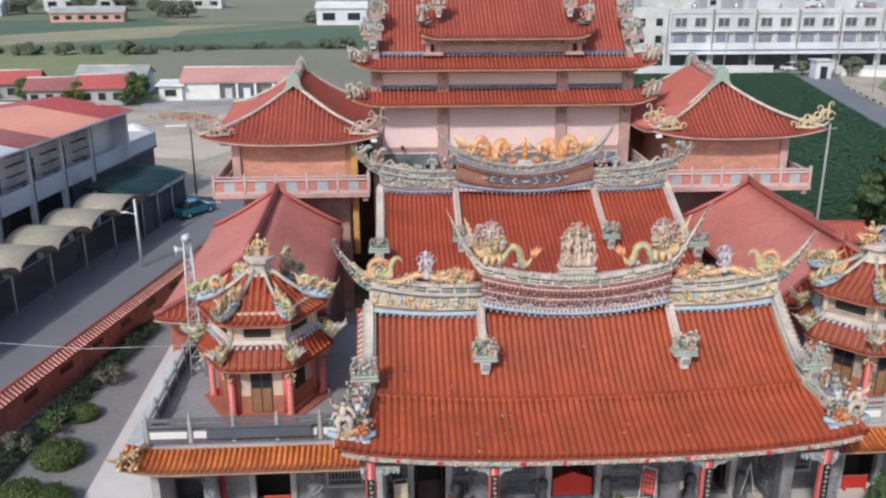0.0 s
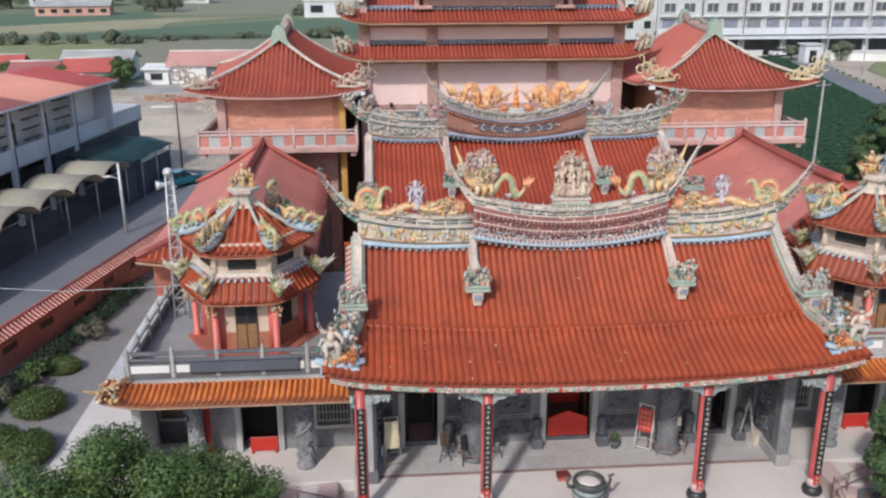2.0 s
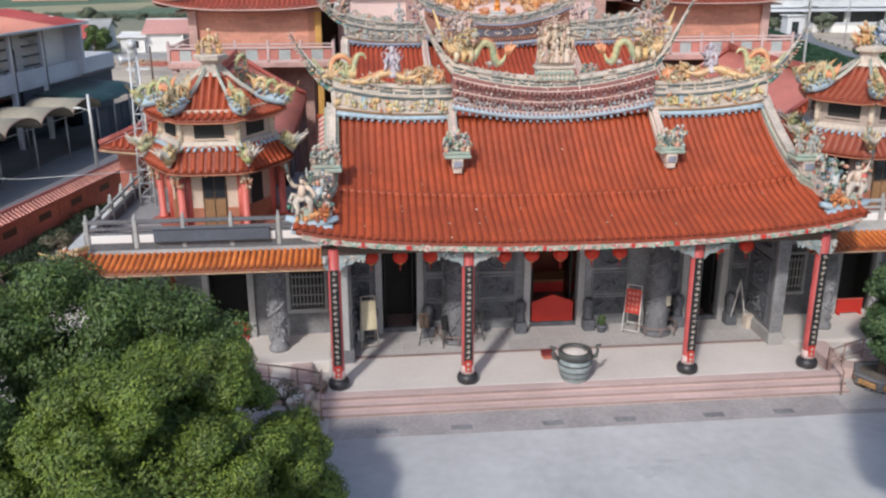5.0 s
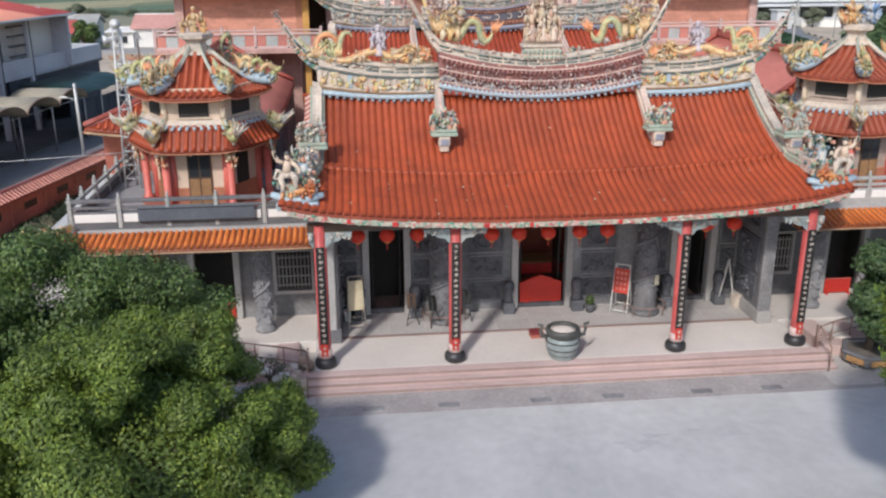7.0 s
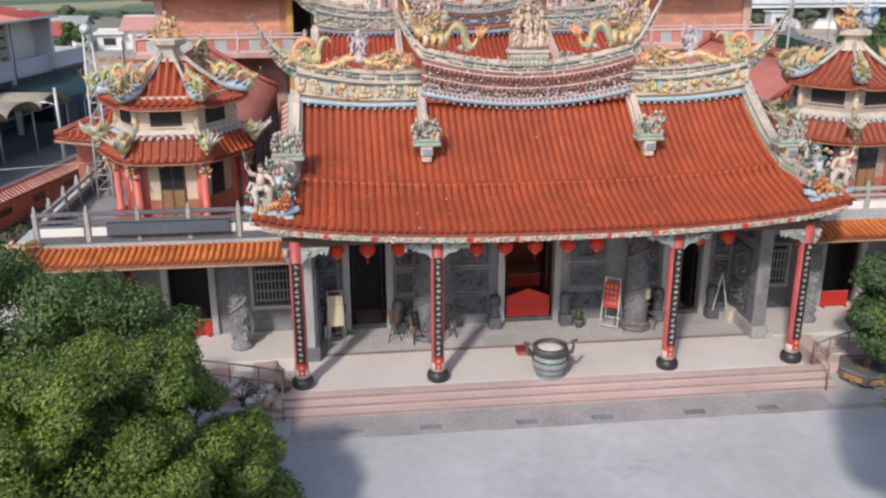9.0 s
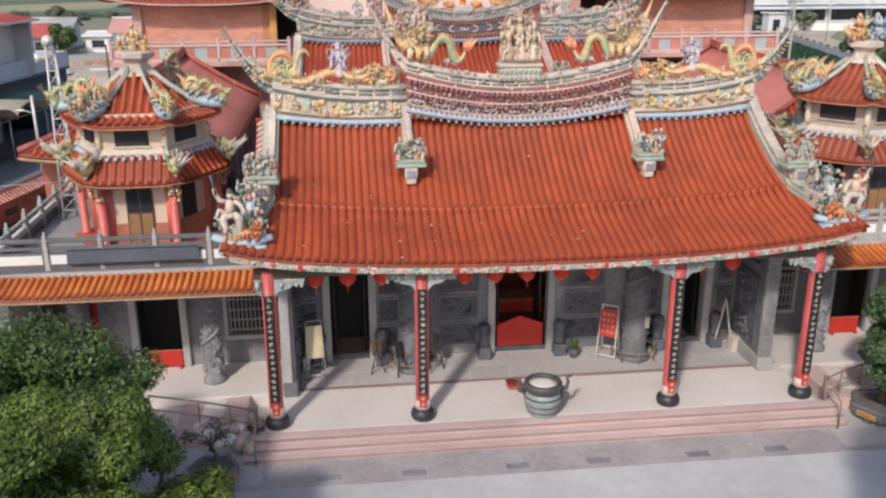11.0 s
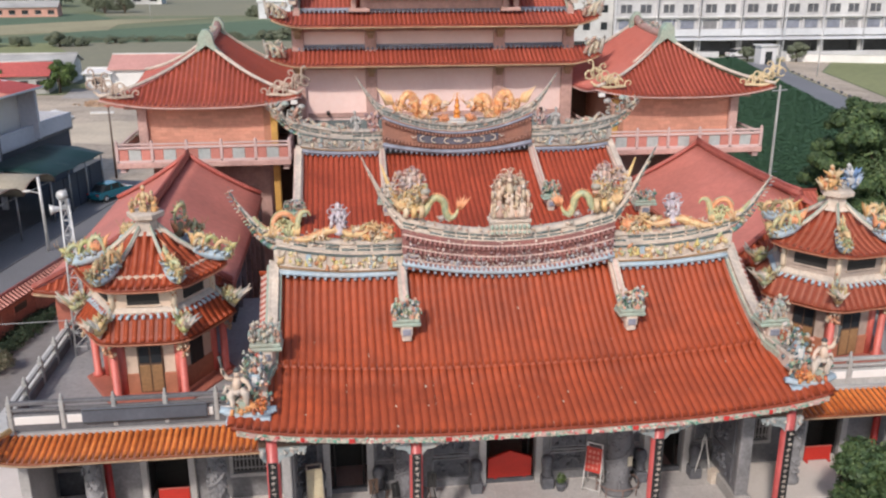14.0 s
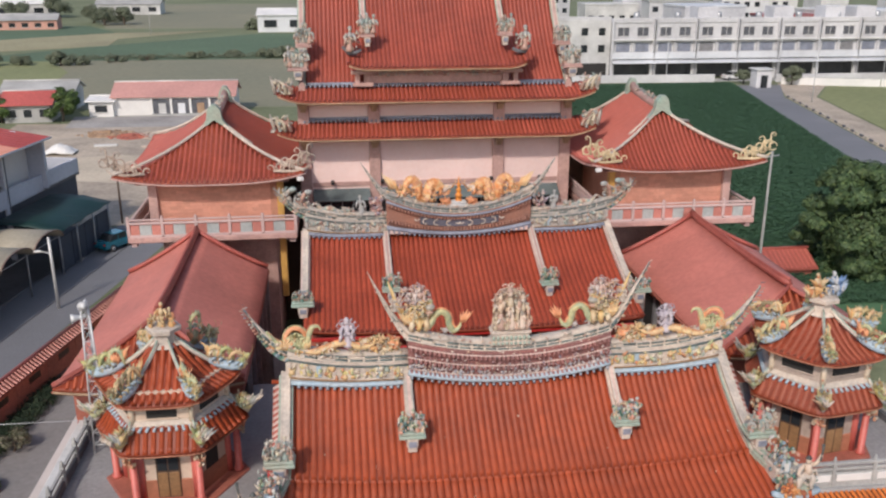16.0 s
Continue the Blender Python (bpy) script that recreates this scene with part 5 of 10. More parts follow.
for k in (-1, 1):
    pts = [(k * (7.5 + 0.03 * max(0, 3 - y)), y, roof_a(7.5, y + 1e-6)) for y in (5.15, 4.6, 4.0, 3.4, 2.8, 2.2, 1.9)]
    gable_ridge(hall, pts, 0.40, 0.40, 3, CREAM)
    pts = [(k * (7.55 + 0.62 * t), 1.9 - 1.9 * t, roof_a(7.55, 1.9 - 1.9 * t) + 0.25 * t * t) for t in (0, 0.33, 0.66, 1)]
    gable_ridge(hall, pts, 0.36, 0.32, 4, JADE)
    pts = [(k * 3.48, y, roof_a(3.48, y + 1e-6)) for y in (5.1, 4.5, 3.9, 3.3)]
    gable_ridge(hall, pts, 0.27, 0.44, 5, PINKCREAM, stripe=CREAM)
    # red and cream barge tiles along the outside of the gable
    for i in range(34):
        t = i / 33
        y = 5.0 - 3.0 * t
        part("barge_tile", Shape().tube([(k * 7.70, y, roof_a(7.5, y + 1e-6) + 0.12), (k * 7.92, y, roof_a(7.5, y + 1e-6) - 0.02)], 0.05, 6), COPING if i % 2 else PINKCREAM, hall)


def figure_stand(x, y, z, w, d, h, seed, label, pal=CER, group="roof figure stands"):
    """A bracket shelf crowded with small porcelain figures."""
    root = thing("roof_figure_stand", label, "roof ornament", (x, y, z), 0, group)
    sh = Shape().box((0, 0, 0.10), (w, d, 0.12), 0, 0.03).box((0, 0, 0.22), (w * 0.92, d * 0.9, 0.10), 0, 0.02)
    part("shelf", sh, PINKTRIM if group == "rear roof figures" else JADE, root, "weathered glazed shelf" if group == "rear roof figures" else "pale green glazed shelf")
    sh = Shape().box((0, -d * 0.1, -0.10), (w * 0.42, d * 0.7, 0.34), 0, 0.03).box((0, -d * 0.1, -0.34), (w * 0.34, d * 0.6, 0.22), 0, 0.03)
    part("pedestal", sh, CREAM, root, "cream plaster pedestal")
    sh = Shape().box((0, -d * 0.46, -0.14), (w * 0.30, 0.04, 0.2), 0, 0.01)
    part("plaque", sh, SLATE, root)
    sh = Shape()
    rnd = random.Random(seed)
    for i in range(5):
        statue(sh, (-w * 0.38 + w * 0.76 * i / 4, rnd.uniform(-d * 0.3, d * 0.2), 0.26), h * rnd.uniform(0.45, 0.85), rnd.uniform(-30, 30), seed + i)
    clutter(sh, (-w * 0.46, -d * 0.4, 0.28), (w * 0.46, d * 0.35, 0.3 + h * 0.6), 85, 0.025, 0.085, seed)
    part("figurework", sh, pal, root, "crowded porcelain figures and foliage")["kind"] = "stuff"
    return root


for k in (-1, 1):
    figure_stand(k * 3.5, 3.08, roof_a(3.5, 3.08) + 0.46, 0.86, 0.6, 0.85, 21 + k, "green shelf of small porcelain figures on the front roof ridge", CER_G)
    figure_stand(k * 7.62, 2.05, roof_a(7.5, 2.1) + 0.52, 0.95, 0.7, 0.9, 31 + k, "green shelf of weathered porcelain figures on the gable ridge", CER_GREY)
    # corner group: a large pale warrior shape on a blue wave base
    root = thing("roof_corner_group", "porcelain warrior and orange beast on a blue wave base", "roof ornament", (k * 8.02, 0.15, 5.62), 0, "roof corner groups")
    sh = Shape().tube([(-0.75, 0, 0.16 if k > 0 else 0.22), (-0.3, 0, 0.06), (0.3, 0, 0.06), (0.75, 0, 0.22 if k > 0 else 0.16)], [0.12, 0.2, 0.2, 0.12], 8, 0, True, 0.7)
    sh.box((0, 0, -0.12), (1.2, 0.45, 0.22), 0, 0.04)
    part("wave_base", sh, BLUE, root, "pale blue wave base")
    part("warrior", warrior_shape(Shape(), (k * 0.24, -0.06, 0.36), 1.12, k), [WARM, CREAM, BRONZE_D], root, "pale stocky figure shape with a raised arm")
    sh = Shape()
    fuzz(sh, (-k * 0.05, -0.05, 0.30), (0.44, 0.18, 0.15), 60, 0.07, 53)
    fuzz(sh, (-k * 0.38, -0.18, 0.42), (0.15, 0.14, 0.15), 40, 0.07, 54)
    for q in (-0.5, -0.2, 0.2, 0.45):
        sh.tube([(q * 0.8, -0.14, 0.28), (q * 0.85, -0.22, 0.12)], [0.06, 0.05], 5)
    part("beast", sh, islands("orange_beast_mix", [(0.62, 0.20, 0.06), (0.55, 0.16, 0.07), (0.64, 0.30, 0.12), (0.50, 0.36, 0.20), (0.40, 0.14, 0.08)]) if k < 0 else bpy.data.materials["orange_beast_mix"], root, "orange-brown glazed beast")
    sh = clutter(Shape(), (-0.65, 0.0, 0.1), (0.65, 0.3, 0.75), 110, 0.03, 0.09, 61 + k)
    part("foliage", sh, CER_G, root, "porcelain foliage and small figures")["kind"] = "stuff"
    # outer stack rising from the corner to the gable shelf
    root = thing("roof_figure_stack", "stack of blue and white porcelain figures on the corner ridge", "roof ornament", (k * 7.85, 1.05, 6.05), 0, "roof figure stacks")
    sh = Shape().box((0, 0, 0.0), (0.55, 0.9, 0.5), 0, 0.04)
    part("base", sh, CREAM, root, "cream plaster base")
    sh = clutter(Shape(), (-0.34, -0.55, 0.05), (0.34, 0.45, 0.9), 130, 0.03, 0.09, 71 + k)
    statue(sh, (0, -0.3, 0.2), 0.7, 0, 5)
    part("figurework", sh, CER_G, root, "blue, green and white porcelain figures")["kind"] = "stuff"
    part("blue_niche", Shape().box((0, -0.46, 0.34), (0.30, 0.06, 0.44), 0, 0.03).box((0, -0.50, 0.36), (0.16, 0.05, 0.3), 0, 0.02, 1), [BLUE, WHITE], root, "blue and white niche panel")

# crown of the front ridge: figure group, paired dragons, side beasts
root = thing("ridge_figurework", "three pale porcelain elders on a green pedestal crowning the ridge", "roof ornament", (0.02, A_Y, 8.95), 0)
root.scale = (0.88, 0.95, 1.0)
sh = Shape().box((0, 0, 0.06), (1.62, 0.62, 0.16), 0, 0.03).box((0, 0, 0.24), (1.42, 0.54, 0.24), 0, 0.03).box((0, 0, 0.44), (1.56, 0.60, 0.12), 0, 0.03).box((0, 0, 0.55), (1.40, 0.54, 0.12), 0, 0.03)
part("pedestal", sh, CREAM, root, "cream tiered pedestal")
sh = Shape()
for j in range(9):
    sh.ball((-0.68 + 0.17 * j, -0.30, 0.26), (0.07, 0.05, 0.09), 7, 4)
    sh.ball((-0.68 + 0.17 * j, -0.33, 0.08), (0.06, 0.05, 0.06), 7, 4)
part("petal", sh, JADE, root, "pale green petals round the pedestal")["kind"] = "stuff"
sh = Shape()
rnd = random.Random(80)
for x_, h_, z_, y_ in ((-0.40, 1.15, 0.60, -0.16), (0.0, 1.40, 0.60, -0.12), (0.40, 1.15, 0.60, -0.16), (-0.62, 0.62, 0.60, -0.22), (0.62, 0.62, 0.60, -0.22), (-0.2, 0.55, 0.60, -0.28), (0.2, 0.55, 0.60, -0.28), (-0.42, 0.46, 1.30, 0.0), (0.42, 0.46, 1.30, 0.0)):
    statue(sh, (x_, y_, z_), h_, rnd.uniform(-20, 20), 80 + int(x_ * 10))
part("figurework", sh, CER_W, root, "crowded plain pale robed figures")["kind"] = "stuff"
sh = Shape().prism([(-0.68, 0.60), (0.68, 0.60), (0.70, 1.3), (0.5, 1.7), (0.2, 1.88), (-0.25, 1.85), (-0.6, 1.6)], 0.02, 0.2)
clutter(sh, (-0.68, -0.10, 0.6), (0.68, 0.0, 1.8), 60, 0.02, 0.05, 83)
for j in range(9):
    t = 0.35 + j * 0.3
    fuzz(sh, (0.62 * math.cos(t), 0.02, 1.22 + 0.62 * math.sin(t)), (0.12, 0.08, 0.12), 10, 0.08, 84 + j, 0, False)
ribbon_loops(sh, (0.0, -0.05, 1.70), 0.15, 5, 0.36, 86, 0, 0.018)
part("cloud_back", sh, CER_W, root, "pale cloud-shaped backing with blossoms")


def ridge_z(x):
    return 9.0 + 0.55 * (abs(x) / 3.45) ** 2


for k in (-1, 1):
    # green and gold serpent arching beside the elders, a flame at its head
    path = [(k * x, A_Y - 0.08 + dy, z) for x, dy, z in ((3.15, 0, 9.80), (2.88, 0, 9.62), (2.68, -0.05, 9.82), (2.55, -0.05, 10.10), (2.33, -0.05, 10.22), (2.12, -0.05, 10.06), (2.06, -0.08, 9.75), (1.92, -0.1, 9.55), (1.74, -0.1, 9.66), (1.66, -0.1, 9.88))]
    sh = serpent(Shape(), path, 0.12, 0, 1)
    flame(sh, (k * 1.60, A_Y - 0.15, 9.84), 0.46, -k * 0.45, 71 + k, 1)
    for q in (2.75, 2.2, 1.95):
        fuzz(sh, (k * q, A_Y - 0.1, ridge_z(q) + 0.32), (0.16, 0.12, 0.10), 14, 0.07, int(q * 20), 2)
    whole("ridge_dragon", sh, [GLZ_GY, GLZ_O, CER_GP], "arching green and gold porcelain dragon with an orange flame", "roof ornament", "front ridge dragons")
    # large maned beast facing inwards, with its rider and foliage
    sh = Shape()
    bz = ridge_z(2.9) + 0.22
    fuzz(sh, (k * 3.2, A_Y - 0.05, bz + 0.48), (0.50, 0.26, 0.36), 240, 0.075, 301 + k)
    flame(sh, (k * 3.45, A_Y - 0.2, bz + 0.25), 0.5, k * 0.2, 77, 2)
    fuzz(sh, (k * 2.95, A_Y - 0.22, bz + 0.85), (0.30, 0.24, 0.28), 180, 0.08, 303 + k)
    sh.ball((k * 2.73, A_Y - 0.36, bz + 0.88), (0.18, 0.16, 0.11), 8, 5, 1)
    sh.ball((k * 2.75, A_Y - 0.34, bz + 0.70), (0.15, 0.13, 0.07), 8, 5, 1)
    for q in (-0.30, -0.05, 0.2):
        sh.tube([(k * (3.15 + q), A_Y - 0.1, bz + 0.42), (k * (3.11 + q), A_Y - 0.28, bz + 0.2), (k * (3.15 + q), A_Y - 0.26, bz + 0.02)], [0.13, 0.10, 0.08], 6)
    for j in range(7):
        sh.tube([(k * 3.5, A_Y, bz + 0.4), (k * (3.68 + 0.03 * j), A_Y, bz + 0.55 + 0.09 * j), (k * (3.78 + 0.05 * j), A_Y, bz + 0.75 + 0.16 * j)], [0.10, 0.08, 0.02], 5)
    whole("ridge_beast", sh, [CER_Y, CER_W, GLZ_Y], "shaggy yellow maned porcelain beast at the end of the middle ridge", "roof ornament", "ridge beasts")
    sh = Shape()
    statue(sh, (k * 3.02, A_Y - 0.22, bz + 0.78), 0.78, 10, 91 + k)
    ribbon_loops(sh, (k * 3.1, A_Y, bz + 1.34), 0.09, 3, 0.20, 92, 0, 0.014)
    fuzz(sh, (k * 3.08, A_Y - 0.05, bz + 1.12), (0.36, 0.18, 0.40), 120, 0.085, 97)
    fuzz(sh, (k * 3.15, A_Y, bz + 1.05), (0.34, 0.16, 0.32), 90, 0.07, 93, core=False)
    fuzz(sh, (k * 3.55, A_Y, bz + 1.05), (0.20, 0.14, 0.40), 80, 0.075, 94, core=False)
    whole("ridge_rider", sh, CER_RIDER, "grey-white porcelain rider shape on a ridge beast", "roof ornament", "ridge riders")
    sh = Shape()
    statue(sh, (k * 3.86, A_Y, ridge_z(3.45) + 0.72), 0.62, 0, 95 + k)
    fuzz(sh, (k * 3.86, A_Y, ridge_z(3.45) + 0.92), (0.14, 0.08, 0.2), 14, 0.07, 96, core=False)
    whole("tail_figure", sh, CREAM, "small cream figure standing on the swallow tail", "roof ornament", "tail figures")
    # long serpent of the side ridge: a coil, an orange arch, a rearing neck and a body stretched inwards
    cz = 8.95
    arch = [(k * (7.12 + 0.32 * math.cos(t)), A_Y - 0.08, 9.50 + 0.34 * math.sin(t)) for t in (-0.9, -0.3, 0.3, 0.9, 1.5, 2.1, 2.7, 3.3, 3.9)]
    sh = serpent(Shape(), arch, 0.085, 1, 0)
    for q in range(4):
        flame(sh, (k * (6.75 + 0.25 * q), A_Y - 0.12, 9.12), 0.42 + 0.1 * (q % 2), k * (0.3 - 0.25 * q), 85 + q, (2, 0, 1, 2)[q], 4)
    fuzz(sh, (k * 7.10, A_Y - 0.05, 9.38), (0.34, 0.10, 0.26), 60, 0.10, 89, 0, False)
    serpent(sh, [(k * x, A_Y - 0.10, z) for x, z in ((8.05, 9.78), (7.80, 9.45), (7.50, 9.22), (7.20, 9.10), (6.92, 9.12), (6.74, 9.36), (6.68, 9.62), (6.56, 9.86), (6.38, 9.88), (6.30, 9.74))], 0.095, 0, 1)
    serpent(sh, [(k * x, A_Y - 0.16, z) for x, z in ((6.86, 9.02), (6.50, 9.00), (6.15, 9.10), (5.80, 9.24), (5.45, 9.26), (5.10, 9.12), (4.75, 9.12), (4.45, 9.26))], 0.115, 2, 1)
    for q, zq in ((7.65, 9.20), (7.0, 9.05), (6.3, 9.02), (5.95, 9.10), (5.1, 9.05), (4.6, 9.02), (4.15, 8.98)):
        fuzz(sh, (k * q, A_Y - 0.14, zq), (0.20, 0.12, 0.12), 16, 0.08, int(q * 30) + k, 3)
        clutter(sh, (k * q - 0.25, A_Y - 0.24, zq - 0.1), (k * q + 0.25, A_Y - 0.05, zq + 0.22), 10, 0.025, 0.06, int(q * 17), 4)
    fuzz(sh, (k * 4.36, A_Y - 0.16, 9.34), (0.16, 0.13, 0.13), 30, 0.07, 98, 2)
    flame(sh, (k * 3.88, A_Y - 0.12, 8.98), 0.42, k * 0.3, 79, 1)
    flame(sh, (k * 6.05, A_Y - 0.18, 9.05), 0.30, -k * 0.4, 80, 1, 3)
    whole("side_ridge_dragon", sh, [GLZ_GY, GLZ_O, GLZ_Y, CER_Y, CER_W], "long coiling green, yellow and orange dragon on the side ridge", "roof ornament", "side ridge dragons")
    sh = Shape()
    statue(sh, (k * 5.42, A_Y - 0.10, 9.14), 1.0, 0, 99 + k)
    ribbon_loops(sh, (k * 5.42, A_Y - 0.08, 9.78), 0.10, 5, 0.28, 100 + k, 0, 0.015)
    fuzz(sh, (k * 5.42, A_Y - 0.02, 9.75), (0.26, 0.10, 0.26), 40, 0.08, 103 + k, core=False)
    fuzz(sh, (k * 5.42, A_Y - 0.05, 9.45), (0.26, 0.12, 0.20), 30, 0.07, 102 + k, core=False)
    whole("side_ridge_figure", sh, GLZ_P, "grey-lilac plain figure with looping ribbons on the side ridge", "roof ornament", "side ridge figures")
    sh = Shape()
    fuzz(sh, (k * 4.85, A_Y - 0.05, cz + 0.30), (0.30, 0.10, 0.10), 40, 0.06, 104)
    fuzz(sh, (k * 4.52, A_Y - 0.08, cz + 0.38), (0.11, 0.09, 0.10), 22, 0.06, 105)
    for q in (-0.2, 0.2):
        sh.tube([(k * (4.85 + q), A_Y - 0.05, cz + 0.25), (k * (4.86 + q), A_Y - 0.08, cz + 0.0)], [0.06, 0.05], 5)
    whole("small_ridge_beast", sh, CER_Y, "small yellow porcelain beast on the side ridge", "roof ornament", "small ridge beasts")
    sh = clutter(Shape(), (min(k * 3.75, k * 4.5), A_Y - 0.2, cz - 0.1), (max(k * 3.75, k * 4.5), A_Y + 0.15, cz + 0.22), 80, 0.03, 0.08, 101 + k)
    fuzz(sh, (k * 4.0, A_Y - 0.05, cz + 0.15), (0.30, 0.14, 0.28), 60, 0.08, 108)
    whole("ridge_rockwork", sh, islands("rockwork_mix", [(0.66, 0.32, 0.14), (0.60, 0.40, 0.20), (0.56, 0.26, 0.14), (0.56, 0.48, 0.34), (0.46, 0.40, 0.28)]) if k < 0 else bpy.data.materials["rockwork_mix"], "orange and tan porcelain rockwork on the side ridge", "roof ornament", "ridge rockwork")


# ---- middle hall ----
def roof_b(x, y):
    q = y - 11.7
    return 6.60 + 0.24 * q + 0.0225 * q * q + lift(x, 7.4, 0.30) * (1 if y < 14 else 0.5)


mid = thing("middle_hall", "second temple hall with red tile roof and ornate ridge", "temple hall")
n = 62
rows = []
for i in range(n + 1):
    x = -7.1 + 14.2 * i / n
    rows.append([(x, 11.7 + 6.0 * t, roof_b(x, 11.7 + 6.0 * t)) for t in (0, 0.15, 0.3, 0.45, 0.6, 0.75, 0.88, 1)])
tiled(mid, rows, Vector((1, 0, 0)), 0.095, TILE_B, DECK, 0.14, 0.3, "slope of glazed red tiles", "roof", 0.65)
part("rear_roof", Shape().sheet([[(x, 18.0 + 4 * t, 8.9 - 2.2 * t) for t in (0, 0.5, 1)] for x in (-7, 0, 7)], 0.14), TILE_B, mid)
for c, d in (((0, 12.6, 3.5), (13.5, 0.3, 6.2)), ((-6.9, 17, 3.6), (0.3, 8.6, 6.6)), ((6.9, 17, 3.6), (0.3, 8.6, 6.6)), ((0, 21.2, 3.6), (13.5, 0.3, 6.6))):
    part("wall", Shape().box(c, d), WALLRED, mid, "red wall of the middle hall")
part("eave_board", Shape().box((0, 11.78, 6.42), (14.2, 0.10, 0.16), 0, 0.02), RED, mid, "red eave board")
part("front_parapet", Shape().box((0, 10.9, 6.30), (15.0, 0.16, 0.12), 0, 0.02), RED, mid, "red gutter in front of the eave")
B_Y = 17.9
ridge(mid, B_Y, lambda x: 8.95 + 0.04 * max(0, x - 5) ** 2, lambda x: 9.70 + 0.06 * max(0, x - 4.5) ** 2, 7.1, 3.4,
      lambda x: 8.92 + 0.38 * (abs(x) / 3.4) ** 2, lambda x: 9.92 + 0.80 * (abs(x) / 3.4) ** 2, (8.45, 11.25), (4.55, 12.45), SLATE, CER)
for k in (-1, 1):
    pts = [(k * 7.15, y, roof_b(7.1, y)) for y in (17.8, 17, 16, 15, 14, 13.0)]
    gable_ridge(mid, pts, 0.34, 0.34, 3, CREAM, stripe=PINKCREAM)
    pts = [(k * 3.45, y, roof_b(3.45, y)) for y in (17.7, 16.5, 15.2, 14.0)]
    gable_ridge(mid, pts, 0.26, 0.34, 5, PINKTRIM, stripe=PINKCREAM)
    figure_stand(k * 3.47, 13.75, roof_b(3.5, 13.75) + 0.42, 0.80, 0.55, 0.8, 121 + k, "green shelf of porcelain figures on the middle roof", CER_G)
    figure_stand(k * 7.2, 12.7, roof_b(7.1, 12.7) + 0.42, 0.95, 0.55, 0.6, 125 + k, "green shelf of dark figures on the gable of the middle hall", CER_G)
    sh = Shape()

    def mz(x):
        return 10.25 + 0.80 * (abs(x) / 3.4) ** 2

    path = [(k * x, B_Y, mz(x) + z) for x, z in ((2.95, 0.45), (2.80, 0.15), (2.55, 0.30), (2.42, 0.75), (2.15, 0.98), (1.92, 0.70), (1.82, 0.28), (1.58, 0.18), (1.42, 0.58), (1.30, 0.92), (1.06, 0.98), (0.90, 0.72))]
    dragon(sh, path, 0.21, 0, 0, 1, (-k, -0.2, 0.2))
    for j in range(6):
        sh.tube([(k * (2.9 + 0.05 * j), B_Y, mz(2.9) + 0.3), (k * (3.0 + 0.12 * j), B_Y, mz(2.9) + 0.75 + 0.06 * j)], [0.10, 0.01], 4, 0)
    for q, zq in ((2.6, 0.35), (2.15, 0.45), (1.7, 0.30), (1.3, 0.40)):
        fuzz(sh, (k * q, B_Y - 0.05, mz(q) + zq), (0.24, 0.14, 0.22), 34, 0.10, int(q * 40), 0, False)
    whole("middle_ridge_dragon", sh, [CER_O, CER_W], "bright orange porcelain dragon facing the pearl pagoda", "roof ornament", "middle ridge dragons")
    sh = Shape()
    fuzz(sh, (k * 0.62, B_Y, mz(0) + 0.16), (0.26, 0.14, 0.20), 40, 0.09, 45)
    flame(sh, (k * 0.62, B_Y - 0.05, mz(0) + 0.1), 0.36, -k * 0.5, 46)
    whole("ridge_cloud", sh, GLZ_O, "orange cloud ornament on the middle ridge", "roof ornament", "ridge clouds")
    sh = Shape()
    for q, hh in ((7.25, 0.9), (7.95, 0.7)):
        zz = 10.2 + (0.35 if q > 7.5 else 0)
        sh.tube([(k * q, B_Y, zz), (k * (q + 0.05), B_Y, zz + hh * 0.6), (k * (q - 0.18), B_Y - 0.1, zz + hh), (k * (q - 0.45), B_Y - 0.15, zz + hh * 0.95)], [0.15, 0.12, 0.10, 0.05], 7)
        sh.ball((k * (q - 0.3), B_Y - 0.12, zz + hh * 1.02), (0.2, 0.15, 0.13), 7, 4)
        fuzz(sh, (k * q, B_Y, zz + hh * 0.5), (0.24, 0.16, 0.36), 50, 0.12, int(q * 10) + k, 0, False)
        sh.tube([(k * q, B_Y, zz + 0.2), (k * (q + 0.35), B_Y, zz + 0.45), (k * (q + 0.3), B_Y, zz + 0.8)], [0.1, 0.07, 0.02], 5)
    whole("ridge_phoenix", sh, CER_GREY, "pale porcelain birds at the end of the middle hall ridge", "roof ornament", "ridge birds")
    sh = Shape()
    dragon(sh, [(k * 6.9, B_Y, 10.35), (k * 6.65, B_Y, 10.55), (k * 6.35, B_Y, 10.25), (k * 6.0, B_Y, 10.30), (k * 5.6, B_Y, 10.10), (k * 5.3, B_Y, 10.15)], 0.10, 0, 0, 0, (-k, -0.2, 0.3))
    clutter(sh, (min(k * 4.9, k * 6.8), B_Y - 0.15, 10.0), (max(k * 4.9, k * 6.8), B_Y + 0.1, 10.2), 30, 0.05, 0.10, 140 + k)
    whole("ridge_serpent", sh, CER_GREY, "pinkish weathered serpent lying on the side ridge", "roof ornament", "ridge serpents")
    sh = Shape()
    statue(sh, (k * 4.55, B_Y, 10.02), 0.86, 0, 150 + k)
    whole("ridge_sage", sh, CONC, "grey plain figure on the side ridge", "roof ornament", "ridge sages")
    sh = clutter(Shape(), (min(k * 3.55, k * 4.15), B_Y - 0.2, 10.0), (max(k * 3.55, k * 4.15), B_Y + 0.1, 10.8), 28, 0.06, 0.12, 160 + k)
